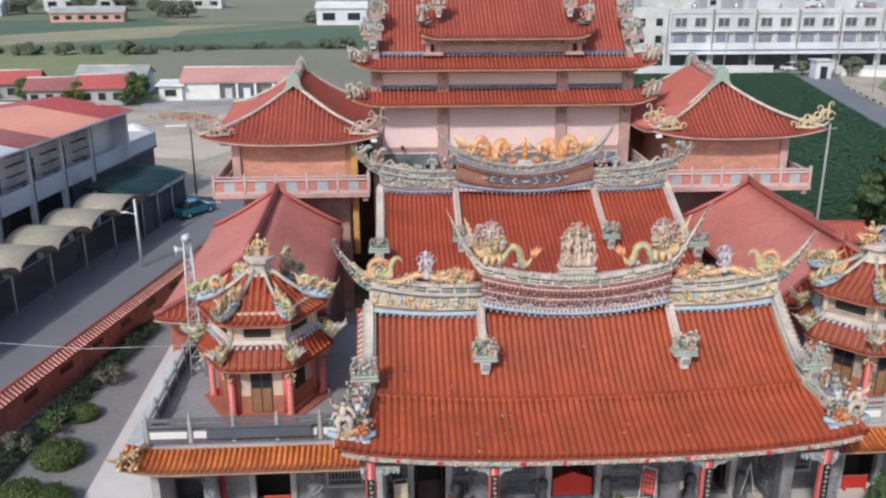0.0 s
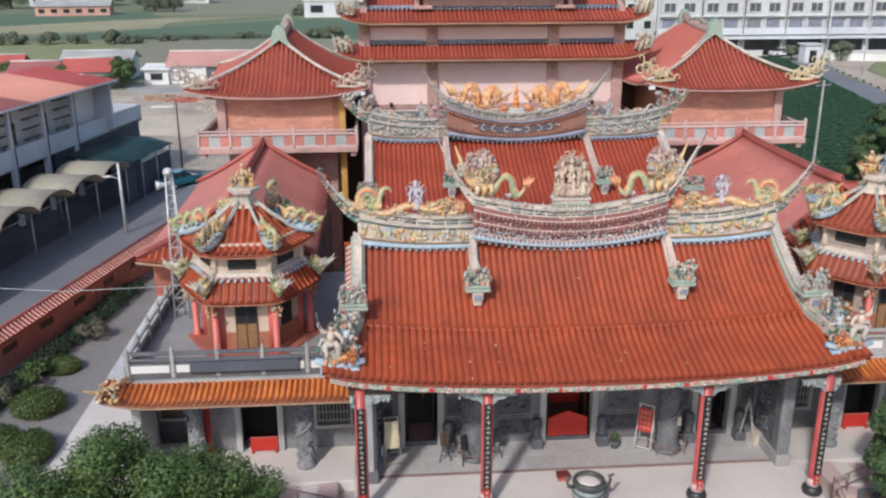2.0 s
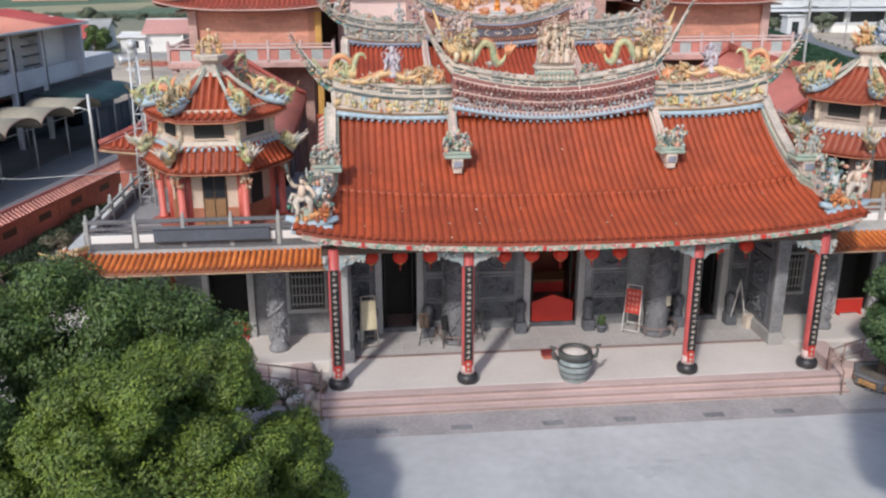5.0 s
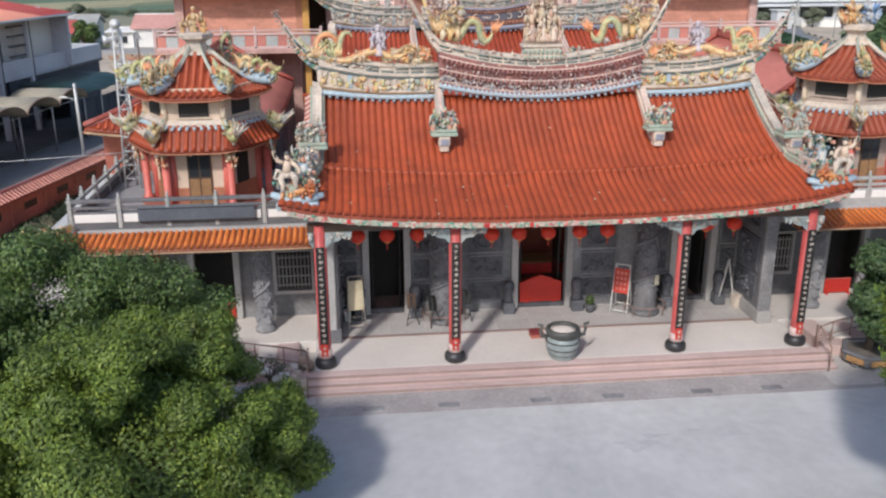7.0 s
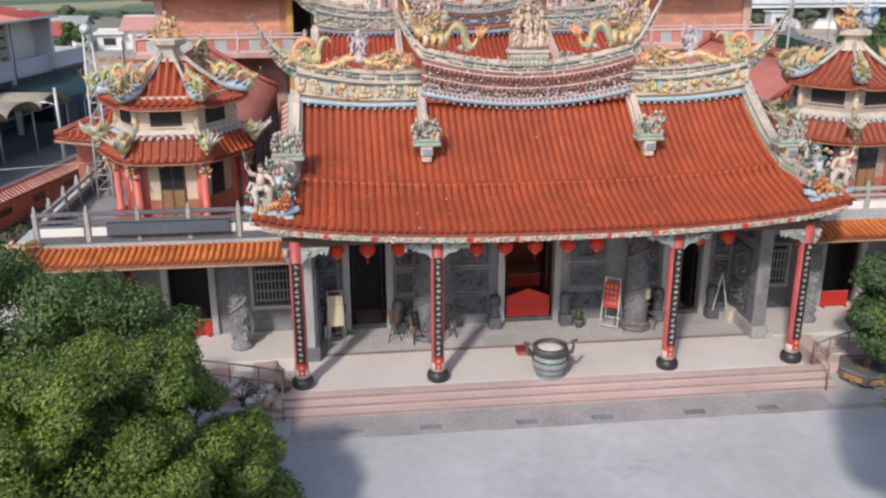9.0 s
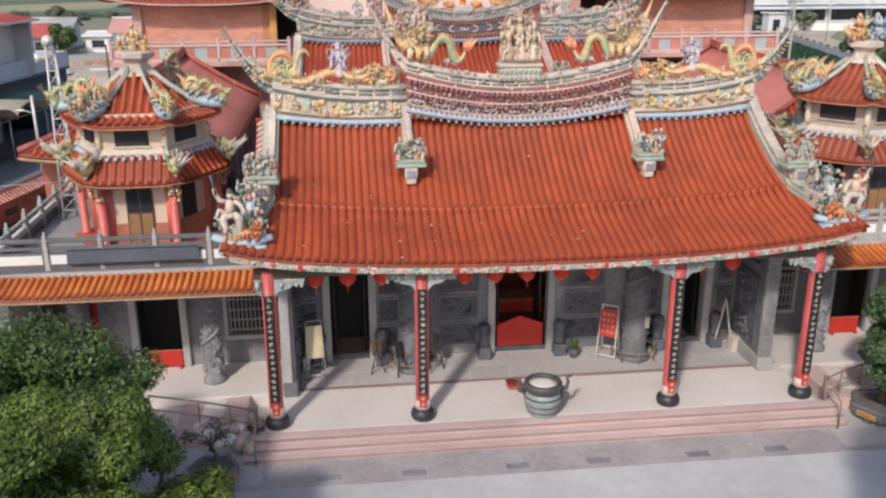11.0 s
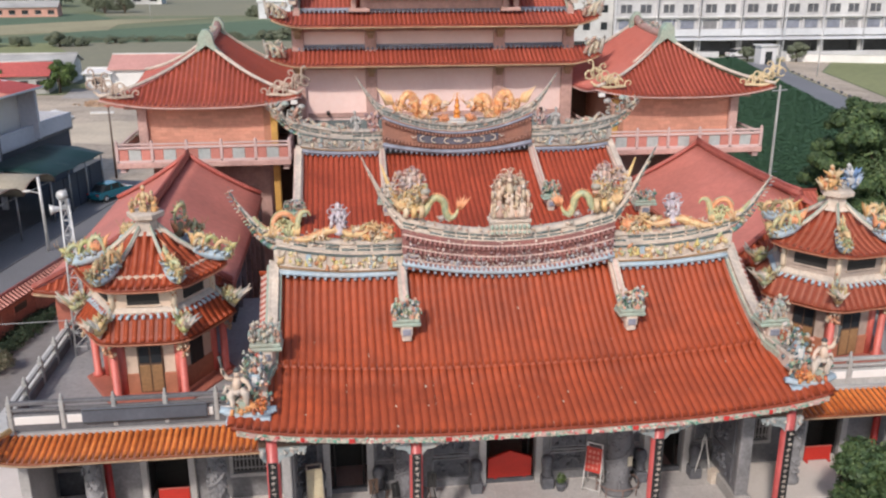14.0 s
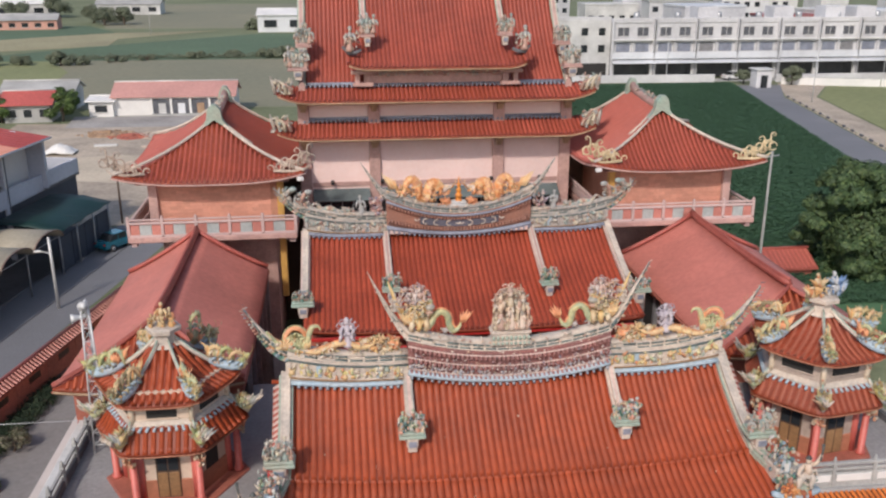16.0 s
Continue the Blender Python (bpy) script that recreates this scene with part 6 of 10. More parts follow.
    whole("ridge_blossom", sh, CER_P, "purple and grey porcelain blossoms beside the middle ridge", "roof ornament", "ridge blossoms")
root = thing("pearl_pagoda", "small orange pagoda finial on a grey pedestal at mid ridge", "roof ornament", (0.0, B_Y, 10.2))
part("pedestal", Shape().box((0, 0, 0.08), (0.9, 0.5, 0.14), 0, 0.03).box((0, 0, 0.22), (0.7, 0.42, 0.14), 0, 0.03), OFFWHITE, root, "grey-white pedestal")
part("tower", Shape().lathe((0, 0, 0.28), [(0.20, 0), (0.14, 0.04), (0.13, 0.22), (0.20, 0.26), (0.11, 0.32), (0.10, 0.48), (0.16, 0.52), (0.08, 0.58), (0.07, 0.74), (0.12, 0.78), (0.04, 0.86), (0.02, 1.15)], 8), ORANGE, root, "orange tiered tower")

# ---- rear main hall ----
rear = thing("rear_hall", "tall pink rear temple hall with two tiers of red tile roof", "temple hall")
RY = 27.0
for c, d in (((0, RY + 0.25, 7.0), (15.0, 0.5, 14.0)), ((-7.4, RY + 6, 7.0), (0.5, 11, 14)), ((7.4, RY + 6, 7.0), (0.5, 11, 14)), ((0, RY + 11.7, 7.0), (15, 0.4, 14))):
    part("wall", Shape().box(c, d), PINK, rear, "flat pink plaster wall")
for x in (-7.35, -3.5, 3.5, 7.35):
    part("pilaster", Shape().box((x, RY - 0.06, 6.9), (0.62, 0.34, 13.8), 0, 0.02), PINKTRIM, rear, "pinkish grey pilaster")
    for z in (11.70, 13.72):
        sh = Shape().box((x, RY - 0.35, z - 0.1), (0.42, 0.5, 0.26), 0, 0.03).box((x, RY - 0.55, z + 0.1), (0.60, 0.8, 0.2), 0, 0.03).box((x, RY - 0.3, z - 0.32), (0.3, 0.34, 0.22), 0, 0.03)
        part("bracket", sh, TAN, rear, "stepped tan eave bracket")
for a, b in ((-7.0, -3.8), (-3.2, 3.2), (3.8, 7.0)):
    part("cornice", Shape().box(((a + b) / 2, RY - 0.1, 11.72), (b - a, 0.24, 0.18), 0, 0.02), PINKTRIM, rear)
    part("cornice", Shape().box(((a + b) / 2, RY - 0.1, 13.70), (b - a, 0.24, 0.14), 0, 0.02), PINKTRIM, rear)
    part("band", Shape().box(((a + b) / 2, RY - 0.03, 9.15), (b - a, 0.08, 0.26), 0, 0.01), PINKTRIM, rear)
    part("awning", Shape().box(((a + b) / 2, RY - 0.45, 8.62), (b - a, 1.0, 0.10), 0, 0.02, 0, 28), TEALGREY, rear, "grey-green sloping awning")
    part("window_band", Shape().box(((a + b) / 2, RY - 0.04, 7.6), (b - a - 0.1, 0.10, 1.5), 0, 0.02), GLASS, rear, "dark window band below the awning")
    for i in range(5):
        part("mullion", Shape().box((a + (b - a) * (i + 0.5) / 5, RY - 0.10, 7.6), (0.06, 0.06, 1.5), 0, 0.01), STONE, rear)
for x in (-5.9, -3.1, 3.1, 5.9):
    root = thing("wall_lamp", "small dark spotlight on the pink wall", "lamp", (x, RY - 0.14, 9.28))
    part("bracket", Shape().tube([(0, 0.14, 0), (0, -0.1, 0.06)], 0.03, 5), BLACK, root)
    part("lamp_head", Shape().lathe((0, -0.16, -0.1), [(0.06, 0), (0.10, 0.08), (0.11, 0.2), (0.05, 0.26)], 10), BLACK, root)


def eave_tier(y_e, z_e, y_t, z_t, half, n, seed, fascia=GOLD):
    rows = []
    for i in range(n + 1):
        x = -half + 2 * half * i / n
        u = 0.42 * max(0, (abs(x) - half * 0.80) / (half * 0.2)) ** 2
        rows.append([(x, y_e + (y_t - y_e) * t, z_e + (z_t - z_e) * (0.8 * t + 0.2 * t * t) + u * (1 - t * 0.6)) for t in (0, 0.35, 0.7, 1)])
    d = tiled(rear, rows, Vector((1, 0, 0)), 0.09, TILE_C, DECK, 0.12, 0.3, "eave of dull red tiles", "roof", 0.7)
    part("eave_fascia", Shape().tube([(r[0][0], y_e - 0.02, r[0][2] - 0.11) for r in rows], 0.045, 6), TAN, rear, "buff eave fascia")
    sh = Shape()
    for r in rows[1:-1]:
        if abs(r[0][0]) < 7.3:
            sh.tube([(r[0][0], y_t - 0.28, z_t + 0.0), (r[0][0], y_t + 0.02, z_t + 0.16)], 0.07, 6)
    sh.tube([(-7.2, y_t - 0.06, z_t + 0.14), (7.2, y_t - 0.06, z_t + 0.14)], 0.10, 6)
    part("slate_band", sh, SLATE, rear, "blue-grey tile band against the wall")
    for k in (-1, 1):
        root = thing("eave_corner_ornament", "weathered porcelain scroll ornament at the eave corner", "roof ornament", (k * (half - 0.25), y_e + 0.25, z_e + 0.40), 0, "rear eave ornaments")
        sh = Shape()
        for j in range(4):
            sh.tube([(k * (-0.5 + 0.28 * j), 0, 0), (k * (-0.4 + 0.3 * j), 0, 0.35 + 0.12 * j), (k * (-0.1 + 0.22 * j), 0, 0.55 + 0.13 * j), (k * (0.05 + 0.16 * j), 0, 0.30 + 0.12 * j)], [0.12, 0.10, 0.07, 0.02], 6)
        part("scroll", sh, CER_GREY, root)
        sh = clutter(Shape(), (-0.55, -0.15, 0.0), (0.55, 0.2, 0.8), 40, 0.06, 0.13, seed + k)
        part("figurework", sh, CER_GREY, root)["kind"] = "stuff"
    return d


eave_tier(25.5, 12.02, 27.0, 12.72, 8.75, 72, 171)
eave_tier(25.5, 14.02, 27.0, 14.62, 8.6, 70, 175)
# main roof: side parts continue up, the middle is raised on its own eave


def roof_c(x, y):
    q = y - 25.5
    return 14.02 + 0.42 * q + 0.072 * q * q


n = 14
for k in (-1, 1):
    rows = []
    for i in range(n + 1):
        x = k * (3.9 + 3.35 * i / n)
        rows.append([(x, 26.9 + 5.4 * t, roof_c(x, 26.9 + 5.4 * t)) for t in (0, 0.25, 0.5, 0.75, 1)])
    tiled(rear, rows, Vector((1, 0, 0)), 0.095, TILE_C, DECK, 0.12, 0.3, "side slope of dull red tiles", "side_roof", 0.7)
    pts = [(k * 7.35, y, roof_c(7, y)) for y in (32.3, 30.5, 29, 27.6, 26.6)]
    gable_ridge(rear, pts, 0.36, 0.34, 8, PINKTRIM)
    figure_stand(k * 7.5, 26.7, 15.5, 1.1, 0.8, 1.5, 181 + k, "tall weathered porcelain figures on the rear roof corner", CER_GREY, "rear roof figures")
    figure_stand(k * 7.2, 28.0, 16.6, 0.9, 0.8, 1.3, 185 + k, "weathered porcelain figures on the rear gable", CER_GREY, "rear roof figures")
    figure_stand(k * 3.75, 27.0, 17.2, 0.8, 0.7, 1.3, 191 + k, "weathered porcelain figures on the raised rear roof", CER_GREY, "rear roof figures")
    root = thing("roof_cloud_figure", "pinkish porcelain figure on a grey scroll at the raised eave", "roof ornament", (k * 4.6, 26.5, 16.35), 0, "raised eave figures")
    part("scroll", Shape().tube([(-0.5, 0, 0.25 if k > 0 else 0.45), (-0.2, 0, 0.1), (0.2, 0, 0.1), (0.5, 0, 0.45 if k > 0 else 0.25)], [0.09, 0.12, 0.12, 0.07], 7), CONC_D, root)
    sh = statue(Shape(), (k * 0.15, 0, 0.2), 1.3, 0, 195 + k)
    clutter(sh, (-0.3, -0.1, 0.3), (0.4, 0.2, 1.2), 24, 0.05, 0.10, 196)
    part("figure", sh, CER_GREY, root)
    sh = Shape()
    sh.box((k * 4.35, 26.7, 15.1), (0.26, 0.3, 0.75), 0, 0.03).box((k * 3.75, 26.7, 15.1), (0.26, 0.3, 0.75), 0, 0.03)
    sh.box((k * 4.05, 26.6, 15.42), (1.3, 0.5, 0.2), 0, 0.03).box((k * 4.05, 26.65, 14.75), (1.1, 0.4, 0.2), 0, 0.03)
    part("eave_pillar", sh, PINKTRIM, rear, "paired bracket pillars carrying the raised eave")
rows = []
for i in range(41):
    x = -4.8 + 9.6 * i / 40
    u = 0.25 * max(0, (abs(x) - 3.8)) ** 2
    y1 = 33.2 if abs(x) < 3.9 else 28.6
    rows.append([(x, 25.8 + (y1 - 25.8) * t, 15.72 + 0.40 * (y1 - 25.8) * t + 0.062 * ((y1 - 25.8) * t) ** 2 + u * (1 - t)) for t in (0, 0.2, 0.4, 0.6, 0.8, 1)])
tiled(rear, rows, Vector((1, 0, 0)), 0.095, TILE_C, DECK, 0.14, 0.3, "raised middle slope of dull red tiles", "middle_roof", 0.7)
part("eave_fascia", Shape().tube([(r[0][0], 25.78, r[0][2] - 0.12) for r in rows], 0.045, 6), TAN, rear, "buff eave fascia")
sh = Shape().box((0, 26.9, 15.25), (8.0, 0.3, 0.9), 0, 0.02)
part("attic_wall", sh, PINKTRIM, rear, "narrow wall under the raised eave")
sh = clutter(Shape(), (-3.6, 26.62, 15.2), (3.6, 26.74, 15.45), 110, 0.04, 0.09, 201)
part("attic_frieze", sh, CER_GREY, rear, "weathered frieze under the raised eave")["kind"] = "stuff"
for k in (-1, 1):
    xs = [3.95 + 3.2 * t / 6 for t in range(7)]
    f = Shape().prism([(k * x, 18.2 + 0.10 * (x - 4) ** 2 * 0.3) for x in xs] + [(k * x, 18.75 + 0.10 * (x - 4) ** 2 * 0.3) for x in xs[::-1]], 32.1, 32.5)
    part("side_ridge", f, CREAM, rear, "cream side ridge of the rear hall")
    fr = clutter(Shape(), (min(k * 4, k * 7.1), 32.02, 18.3), (max(k * 4, k * 7.1), 32.1, 18.7), 70, 0.05, 0.10, 205 + k)
    part("side_frieze", fr, CER_GREY, rear)
    pts = [(k * 3.9, y, 15.72 + 0.40 * (y - 25.8) + 0.062 * (y - 25.8) ** 2) for y in (33, 31, 29.5, 28.2)]
    gable_ridge(rear, pts, 0.30, 0.34, 9, PINKTRIM)
part("rear_roof", Shape().sheet([[(x, 33.2 + 6 * t, 21.4 - 6 * t) for t in (0, 0.5, 1)] for x in (-7, 0, 7)], 0.14), TILE_C, rear)
part("main_ridge", Shape().box((0, 33.3, 22.2), (8.5, 0.5, 1.6), 0, 0.05), CREAM, rear)


# ---- rear corner pavilions ----
# added panels: dark brown stands in for the shade of these gaps
for k in (-1, 1):
    whole("passage_wall", Shape().box((k * 8.9, 29.6, 5.2), (2.5, 0.3, 10.4), 0, 0.02), WOOD_D, "added dark panel standing in for shade in the passage", "wall", "passage walls", "structure")
def hip_face(a, b, peak0, peak1, nrows, sag, up):
    """Rows of a hip face from the eave a-b to the ridge peak0-peak1, curved and lifted at both eave ends."""
    a, b, peak0, peak1 = Vector(a), Vector(b), Vector(peak0), Vector(peak1)
    rows = []
    e = (b - a).normalized()
    length = (b - a).length
    p0, p1 = (peak0 - a).dot(e), (peak1 - a).dot(e)
    for i in range(nrows + 1):
        s = length * i / nrows
        f = 1.0
        if s < p0:
            f = s / p0 if p0 > 0 else 1
        elif s > p1:
            f = (length - s) / (length - p1)
        f = max(f, 0.004)
        base = a + e * s
        topline = peak0 + (peak1 - peak0) * min(1, max(0, (s - p0) / max(1e-6, p1 - p0))) if p1 > p0 else peak0
        run = topline - (a + e * (topline - a).dot(e))
        lf = up * abs(2 * s / length - 1) ** 3
        row = []
        for t in (0, 0.2, 0.4, 0.6, 0.8, 1):
            g = f * t
            p = base + Vector((run.x, run.y, 0)) * g
            p.z = a.z + run.z * ((1 - sag) * g + sag * g * g) + lf * (1 - g) ** 2
            row.append(p)
        rows.append(row)
    return rows


def hip_line(a, b_peak, up, sag, n=8):
    a, q = Vector(a), Vector(b_peak)
    out = []
    for i in range(n + 1):
        t = i / n
        p = a.lerp(q, t)
        p.z = a.z + (q.z - a.z) * ((1 - sag) * t + sag * t * t) + up * (1 - t) ** 2
        out.append(p)
    return out


def scroll_ornament(parent, at, k, size, m, seed=0):
    """Open curling vine scrolls that rise from an eave corner."""
    sh = Shape()
    x, y, z = at
    rnd = random.Random(seed)
    for j in range(8):
        bx = x + k * size * (-0.75 + 0.19 * j)
        bz = z + 0.12 * size * max(0, j - 4)
        hh = size * (0.28 + 0.10 * j + rnd.uniform(-0.08, 0.08))
        r = size * rnd.uniform(0.13, 0.20)
        d = k * (1 if j % 2 else -1)
        pts = [(bx, y, bz), (bx + d * 0.05 * size, y, bz + hh * 0.55)]
        for t in range(8):
            w = t * 0.75
            q = r * (1 - t / 9)
            pts.append((bx + d * (0.05 * size + r - q * math.cos(w)), y + 0.03 * math.sin(j), bz + hh * 0.7 + q * math.sin(w)))
        sh.tube(pts, [0.05, 0.05] + [0.045 - 0.004 * t for t in range(8)], 5)
    for j in range(7):
        cx_ = x + k * size * (-0.55 + 0.22 * j)
        cz_ = z + size * (0.22 + 0.055 * j + 0.16 * (j % 2))
        r = size * rnd.uniform(0.12, 0.19)
        sh.tube([(cx_ + r * math.cos(t * 0.628), y + 0.04 * math.sin(t), cz_ + r * math.sin(t * 0.628)) for t in range(10)], 0.042, 5)
        for t in range(3):
            a_ = rnd.uniform(0, 6.28)
            sh.ball((cx_ + r * math.cos(a_), y, cz_ + r * math.sin(a_)), (0.09, 0.05, 0.06), 5, 3)
    sh.tube([(x - k * size * 0.85, y, z + 0.05), (x, y, z), (x + k * size * 0.5, y, z + 0.12), (x + k * size * 0.72, y, z + 0.34)], [0.06, 0.09, 0.08, 0.03], 6)
    part("scroll_ornament", sh, m, parent, "curling vine scroll ornament")


RAILGREY = mat("grey_green_panel", (0.40, 0.44, 0.43), 0.6, 0.2, 2, 20, 0.1)
RAILRED = mat("dull_coral_panel", (0.52, 0.21, 0.17), 0.6, 0.2, 2, 20, 0.1)
for k in (-1, 1):
    cx, oy, oz = (-12.05, 0.4, -0.13) if k < 0 else (12.5, -0.25, 0.06)
    pav = thing("rear_pavilion", "salmon tiled two-storey pavilion with a red hipped roof and balcony", "pavilion", (cx, oy, oz), 0, "rear pavilions")
    h = 4.75
    y0, y1, ze = 22.4, 33.4, 10.58
    pk0, pk1 = (0, 26.2, 13.2), (0, 31.2, 13.6)
    f1 = hip_face((-h, y0, ze), (h, y0, ze), pk0, pk0, 37, 0.42, 0.46)
    tiled(pav, f1, Vector((1, 0, 0)), 0.075, TILE_C, DECK, 0.12, 0.3, "front hip of dull red tiles", "roof", 0.5)
    f2 = hip_face((h, y0, ze), (h, y1, ze), pk0, pk1, 38, 0.42, 0.46)
    tiled(pav, f2, Vector((0, 1, 0)), 0.07, TILE_C, DECK, 0.12, 0.3, "side slope of red tiles", "roof", 0.6)
    # left slope gets paler tiles: the sun's glare put into the colour
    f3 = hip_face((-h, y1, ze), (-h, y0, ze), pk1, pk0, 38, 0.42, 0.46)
    tiled(pav, f3, Vector((0, 1, 0)), 0.07, TILE_D, DECK_D, 0.12, 0.3, "side slope with sun glare painted in as paler tiles")
    f4 = hip_face((h, y1, ze), (-h, y1, ze), pk1, pk1, 20, 0.42, 0.46)
    part("rear_slope", Shape().sheet(f4, 0.12), DECK, pav)
    for a, b in (((-h, y0, ze), pk0), ((h, y0, ze), pk0), ((-h, y1, ze), pk1), ((h, y1, ze), pk1)):
        ln = hip_line(a, b, 0.46, 0.42)
        sh = Shape().tube([p + Vector((0, 0, 0.07)) for p in ln], 0.075, 6, 0, True, 1.0).tube([p + Vector((0, 0, 0.14)) for p in ln], 0.035, 6)
        part("hip_ridge", sh, CREAM, pav, "cream plaster hip ridge")
    for q in (-1, 1):
        sh = Shape().tube([(q * 0.2, 26.5, 13.16), (q * 0.75, 26.1, 12.72), (q * 1.35, 25.7, 12.31), (q * 1.95, 25.4, 11.94)], 0.07, 5)
        part("gable_ridge", sh, CREAM, pav)
        scroll_ornament(pav, (q * (h - 0.55), y0 + 0.25, ze + 0.42), q, 1.2, VINE if k > 0 else ROCK, 3)
    sh = Shape().tube([(0, 26.1, 13.4), (0, 27.4, 13.3), (0, 28.8, 13.38), (0, 30.2, 13.55), (0, 31.4, 13.95)], 0.22, 6, 0, True, 1.2)
    rg_ = part("ridge", sh, PINKTRIM, pav, "weathered plaster ridge")
    part("ridge_piece", clutter(Shape(), (-0.16, 26.5, 13.42), (0.16, 31.2, 13.82), 90, 0.06, 0.13, 210 + k), CER_GREY, rg_, "weathered porcelain pieces along the ridge")["kind"] = "stuff"
    fin_ = Shape().prism([(-0.4, 13.3), (-0.32, 13.9), (-0.12, 14.25), (0.12, 14.25), (0.32, 13.9), (0.4, 13.3)], 31.0, 31.4)
    part("rear_finial", fin_, JADE, pav, "pale green finial at the far ridge end")
    lamp_ = thing("floodlight", "small white floodlight under the pavilion eave corner", "lamp", (cx - k * 4.55, oy + 22.25, oz + ze + 0.12))
    part("housing", Shape().box((0, 0, 0), (0.34, 0.16, 0.20), 0, 0.03), WHITE, lamp_)
    part("bracket", Shape().tube([(0, 0.08, 0), (0, 0.35, 0.12)], 0.025, 5), METAL, lamp_)
    sh = Shape().prism([(-0.75, 12.72), (-0.42, 13.2), (-0.34, 13.7), (-0.12, 13.98), (0.14, 13.98), (0.34, 13.7), (0.42, 13.2), (0.75, 12.72), (0.35, 12.92), (0, 13.18), (-0.35, 12.92)], 25.75, 26.2)
    part("gable_finial", sh, JADE, pav, "pale green gable finial")
    part("eave_fascia", Shape().tube([(r[0].x, r[0].y - 0.03, r[0].z - 0.12) for r in f1], 0.05, 6).tube([(r[0].x + 0.03, r[0].y, r[0].z - 0.12) for r in f2], 0.05, 6).tube([(r[0].x - 0.03, r[0].y, r[0].z - 0.12) for r in f3], 0.05, 6), PINKTRIM, pav, "buff eave fascia")
    part("soffit", Shape().box((0, 27.9, ze - 0.22), (7.8, 9.2, 0.08)), PINKTRIM, pav)
    wall = part("upper_wall", Shape().box((0, 27.6, 9.3), (6.5, 8.0, 2.7)), SALMON_J, pav, "salmon tiled upper wall")
    nb = 0
    for r in range(14):
        z = 8.22 + 0.17 * r
        for c in range(9):
            w = 5.8 / 9
            a, b = -2.9 + w * c, -2.9 + w * (c + 1)
            if r % 2:
                a, b = max(-2.9, a - w / 2), (b - w / 2 if c < 8 else 2.9)
            part("tile", Shape().box(((a + b) / 2, 23.6 - 0.008, z + 0.08), (b - a - 0.008, 0.03, 0.162), 0, 0.003), SALMON, wall, fix=False)
    for x in (-3.07, 3.07):
        yel = x * k < 0
        part("corner_column", Shape().box((x + (0.35 * (1 if x > 0 else -1) if yel else 0), 23.55, 7.3 if yel else 9.3), (0.34 if yel else 0.46, 0.40, 6.8 if yel else 2.7), 0, 0.03), MUSTARD if yel else PINKTRIM, pav, "mustard yellow corner column" if yel else "pinkish corner pier")
    part("lower_wall", Shape().box((0, 28.2, 3.9), (6.0, 7.6, 7.6)), PINKTRIM, pav, "plain lower walls")
    part("balcony_slab", Shape().box((0, 26.6, 7.72), (8.5, 9.0, 0.28), 0, 0.03), PINKTRIM, pav, "pinkish balcony slab")
    for i in range(6):
        x = -4.2 + 1.68 * i
        part("rail_post", Shape().box((x, 22.3, 8.32), (0.15, 0.16, 1.0), 0, 0.02), STEP, pav, "pale pink balcony rail post")
        part("post_cap", Shape().lathe((x, 22.3, 8.82), [(0.07, 0), (0.09, 0.05), (0.04, 0.13), (0.01, 0.16)], 8), STEP, pav)
        if i < 5:
            for q, w_ in ((-0.53, 0.44), (0.0, 0.60), (0.53, 0.44)):
                part("rail_panel", Shape().box((x + 0.84 + q, 22.33, 8.22), (w_, 0.08, 0.54), 0, 0.015), RAILGREY if q == 0 else RAILRED, pav, "grey-green rail panel" if q == 0 else "dull coral rail panel")
    part("top_rail", Shape().box((0, 22.3, 8.58), (8.5, 0.18, 0.11), 0, 0.02).box((0, 22.3, 8.76), (8.5, 0.10, 0.08), 0, 0.02).box((0, 22.3, 7.90), (8.5, 0.16, 0.12), 0, 0.02), STEP, pav, "pale pink top rail")
    for q in (-1, 1):
        part("side_rail", Shape().box((q * 4.15, 26.5, 8.60), (0.16, 8.3, 0.10), 0, 0.02).box((q * 4.15, 26.5, 8.2), (0.08, 8.3, 0.5), 0, 0.02), STEP, pav, "pale pink side rail")
    for x in (-4.0, 0, 4.0):
        part("under_bracket", Shape().box((x, 22.6, 7.45), (0.3, 0.6, 0.26), 0, 0.03), STEP, pav)


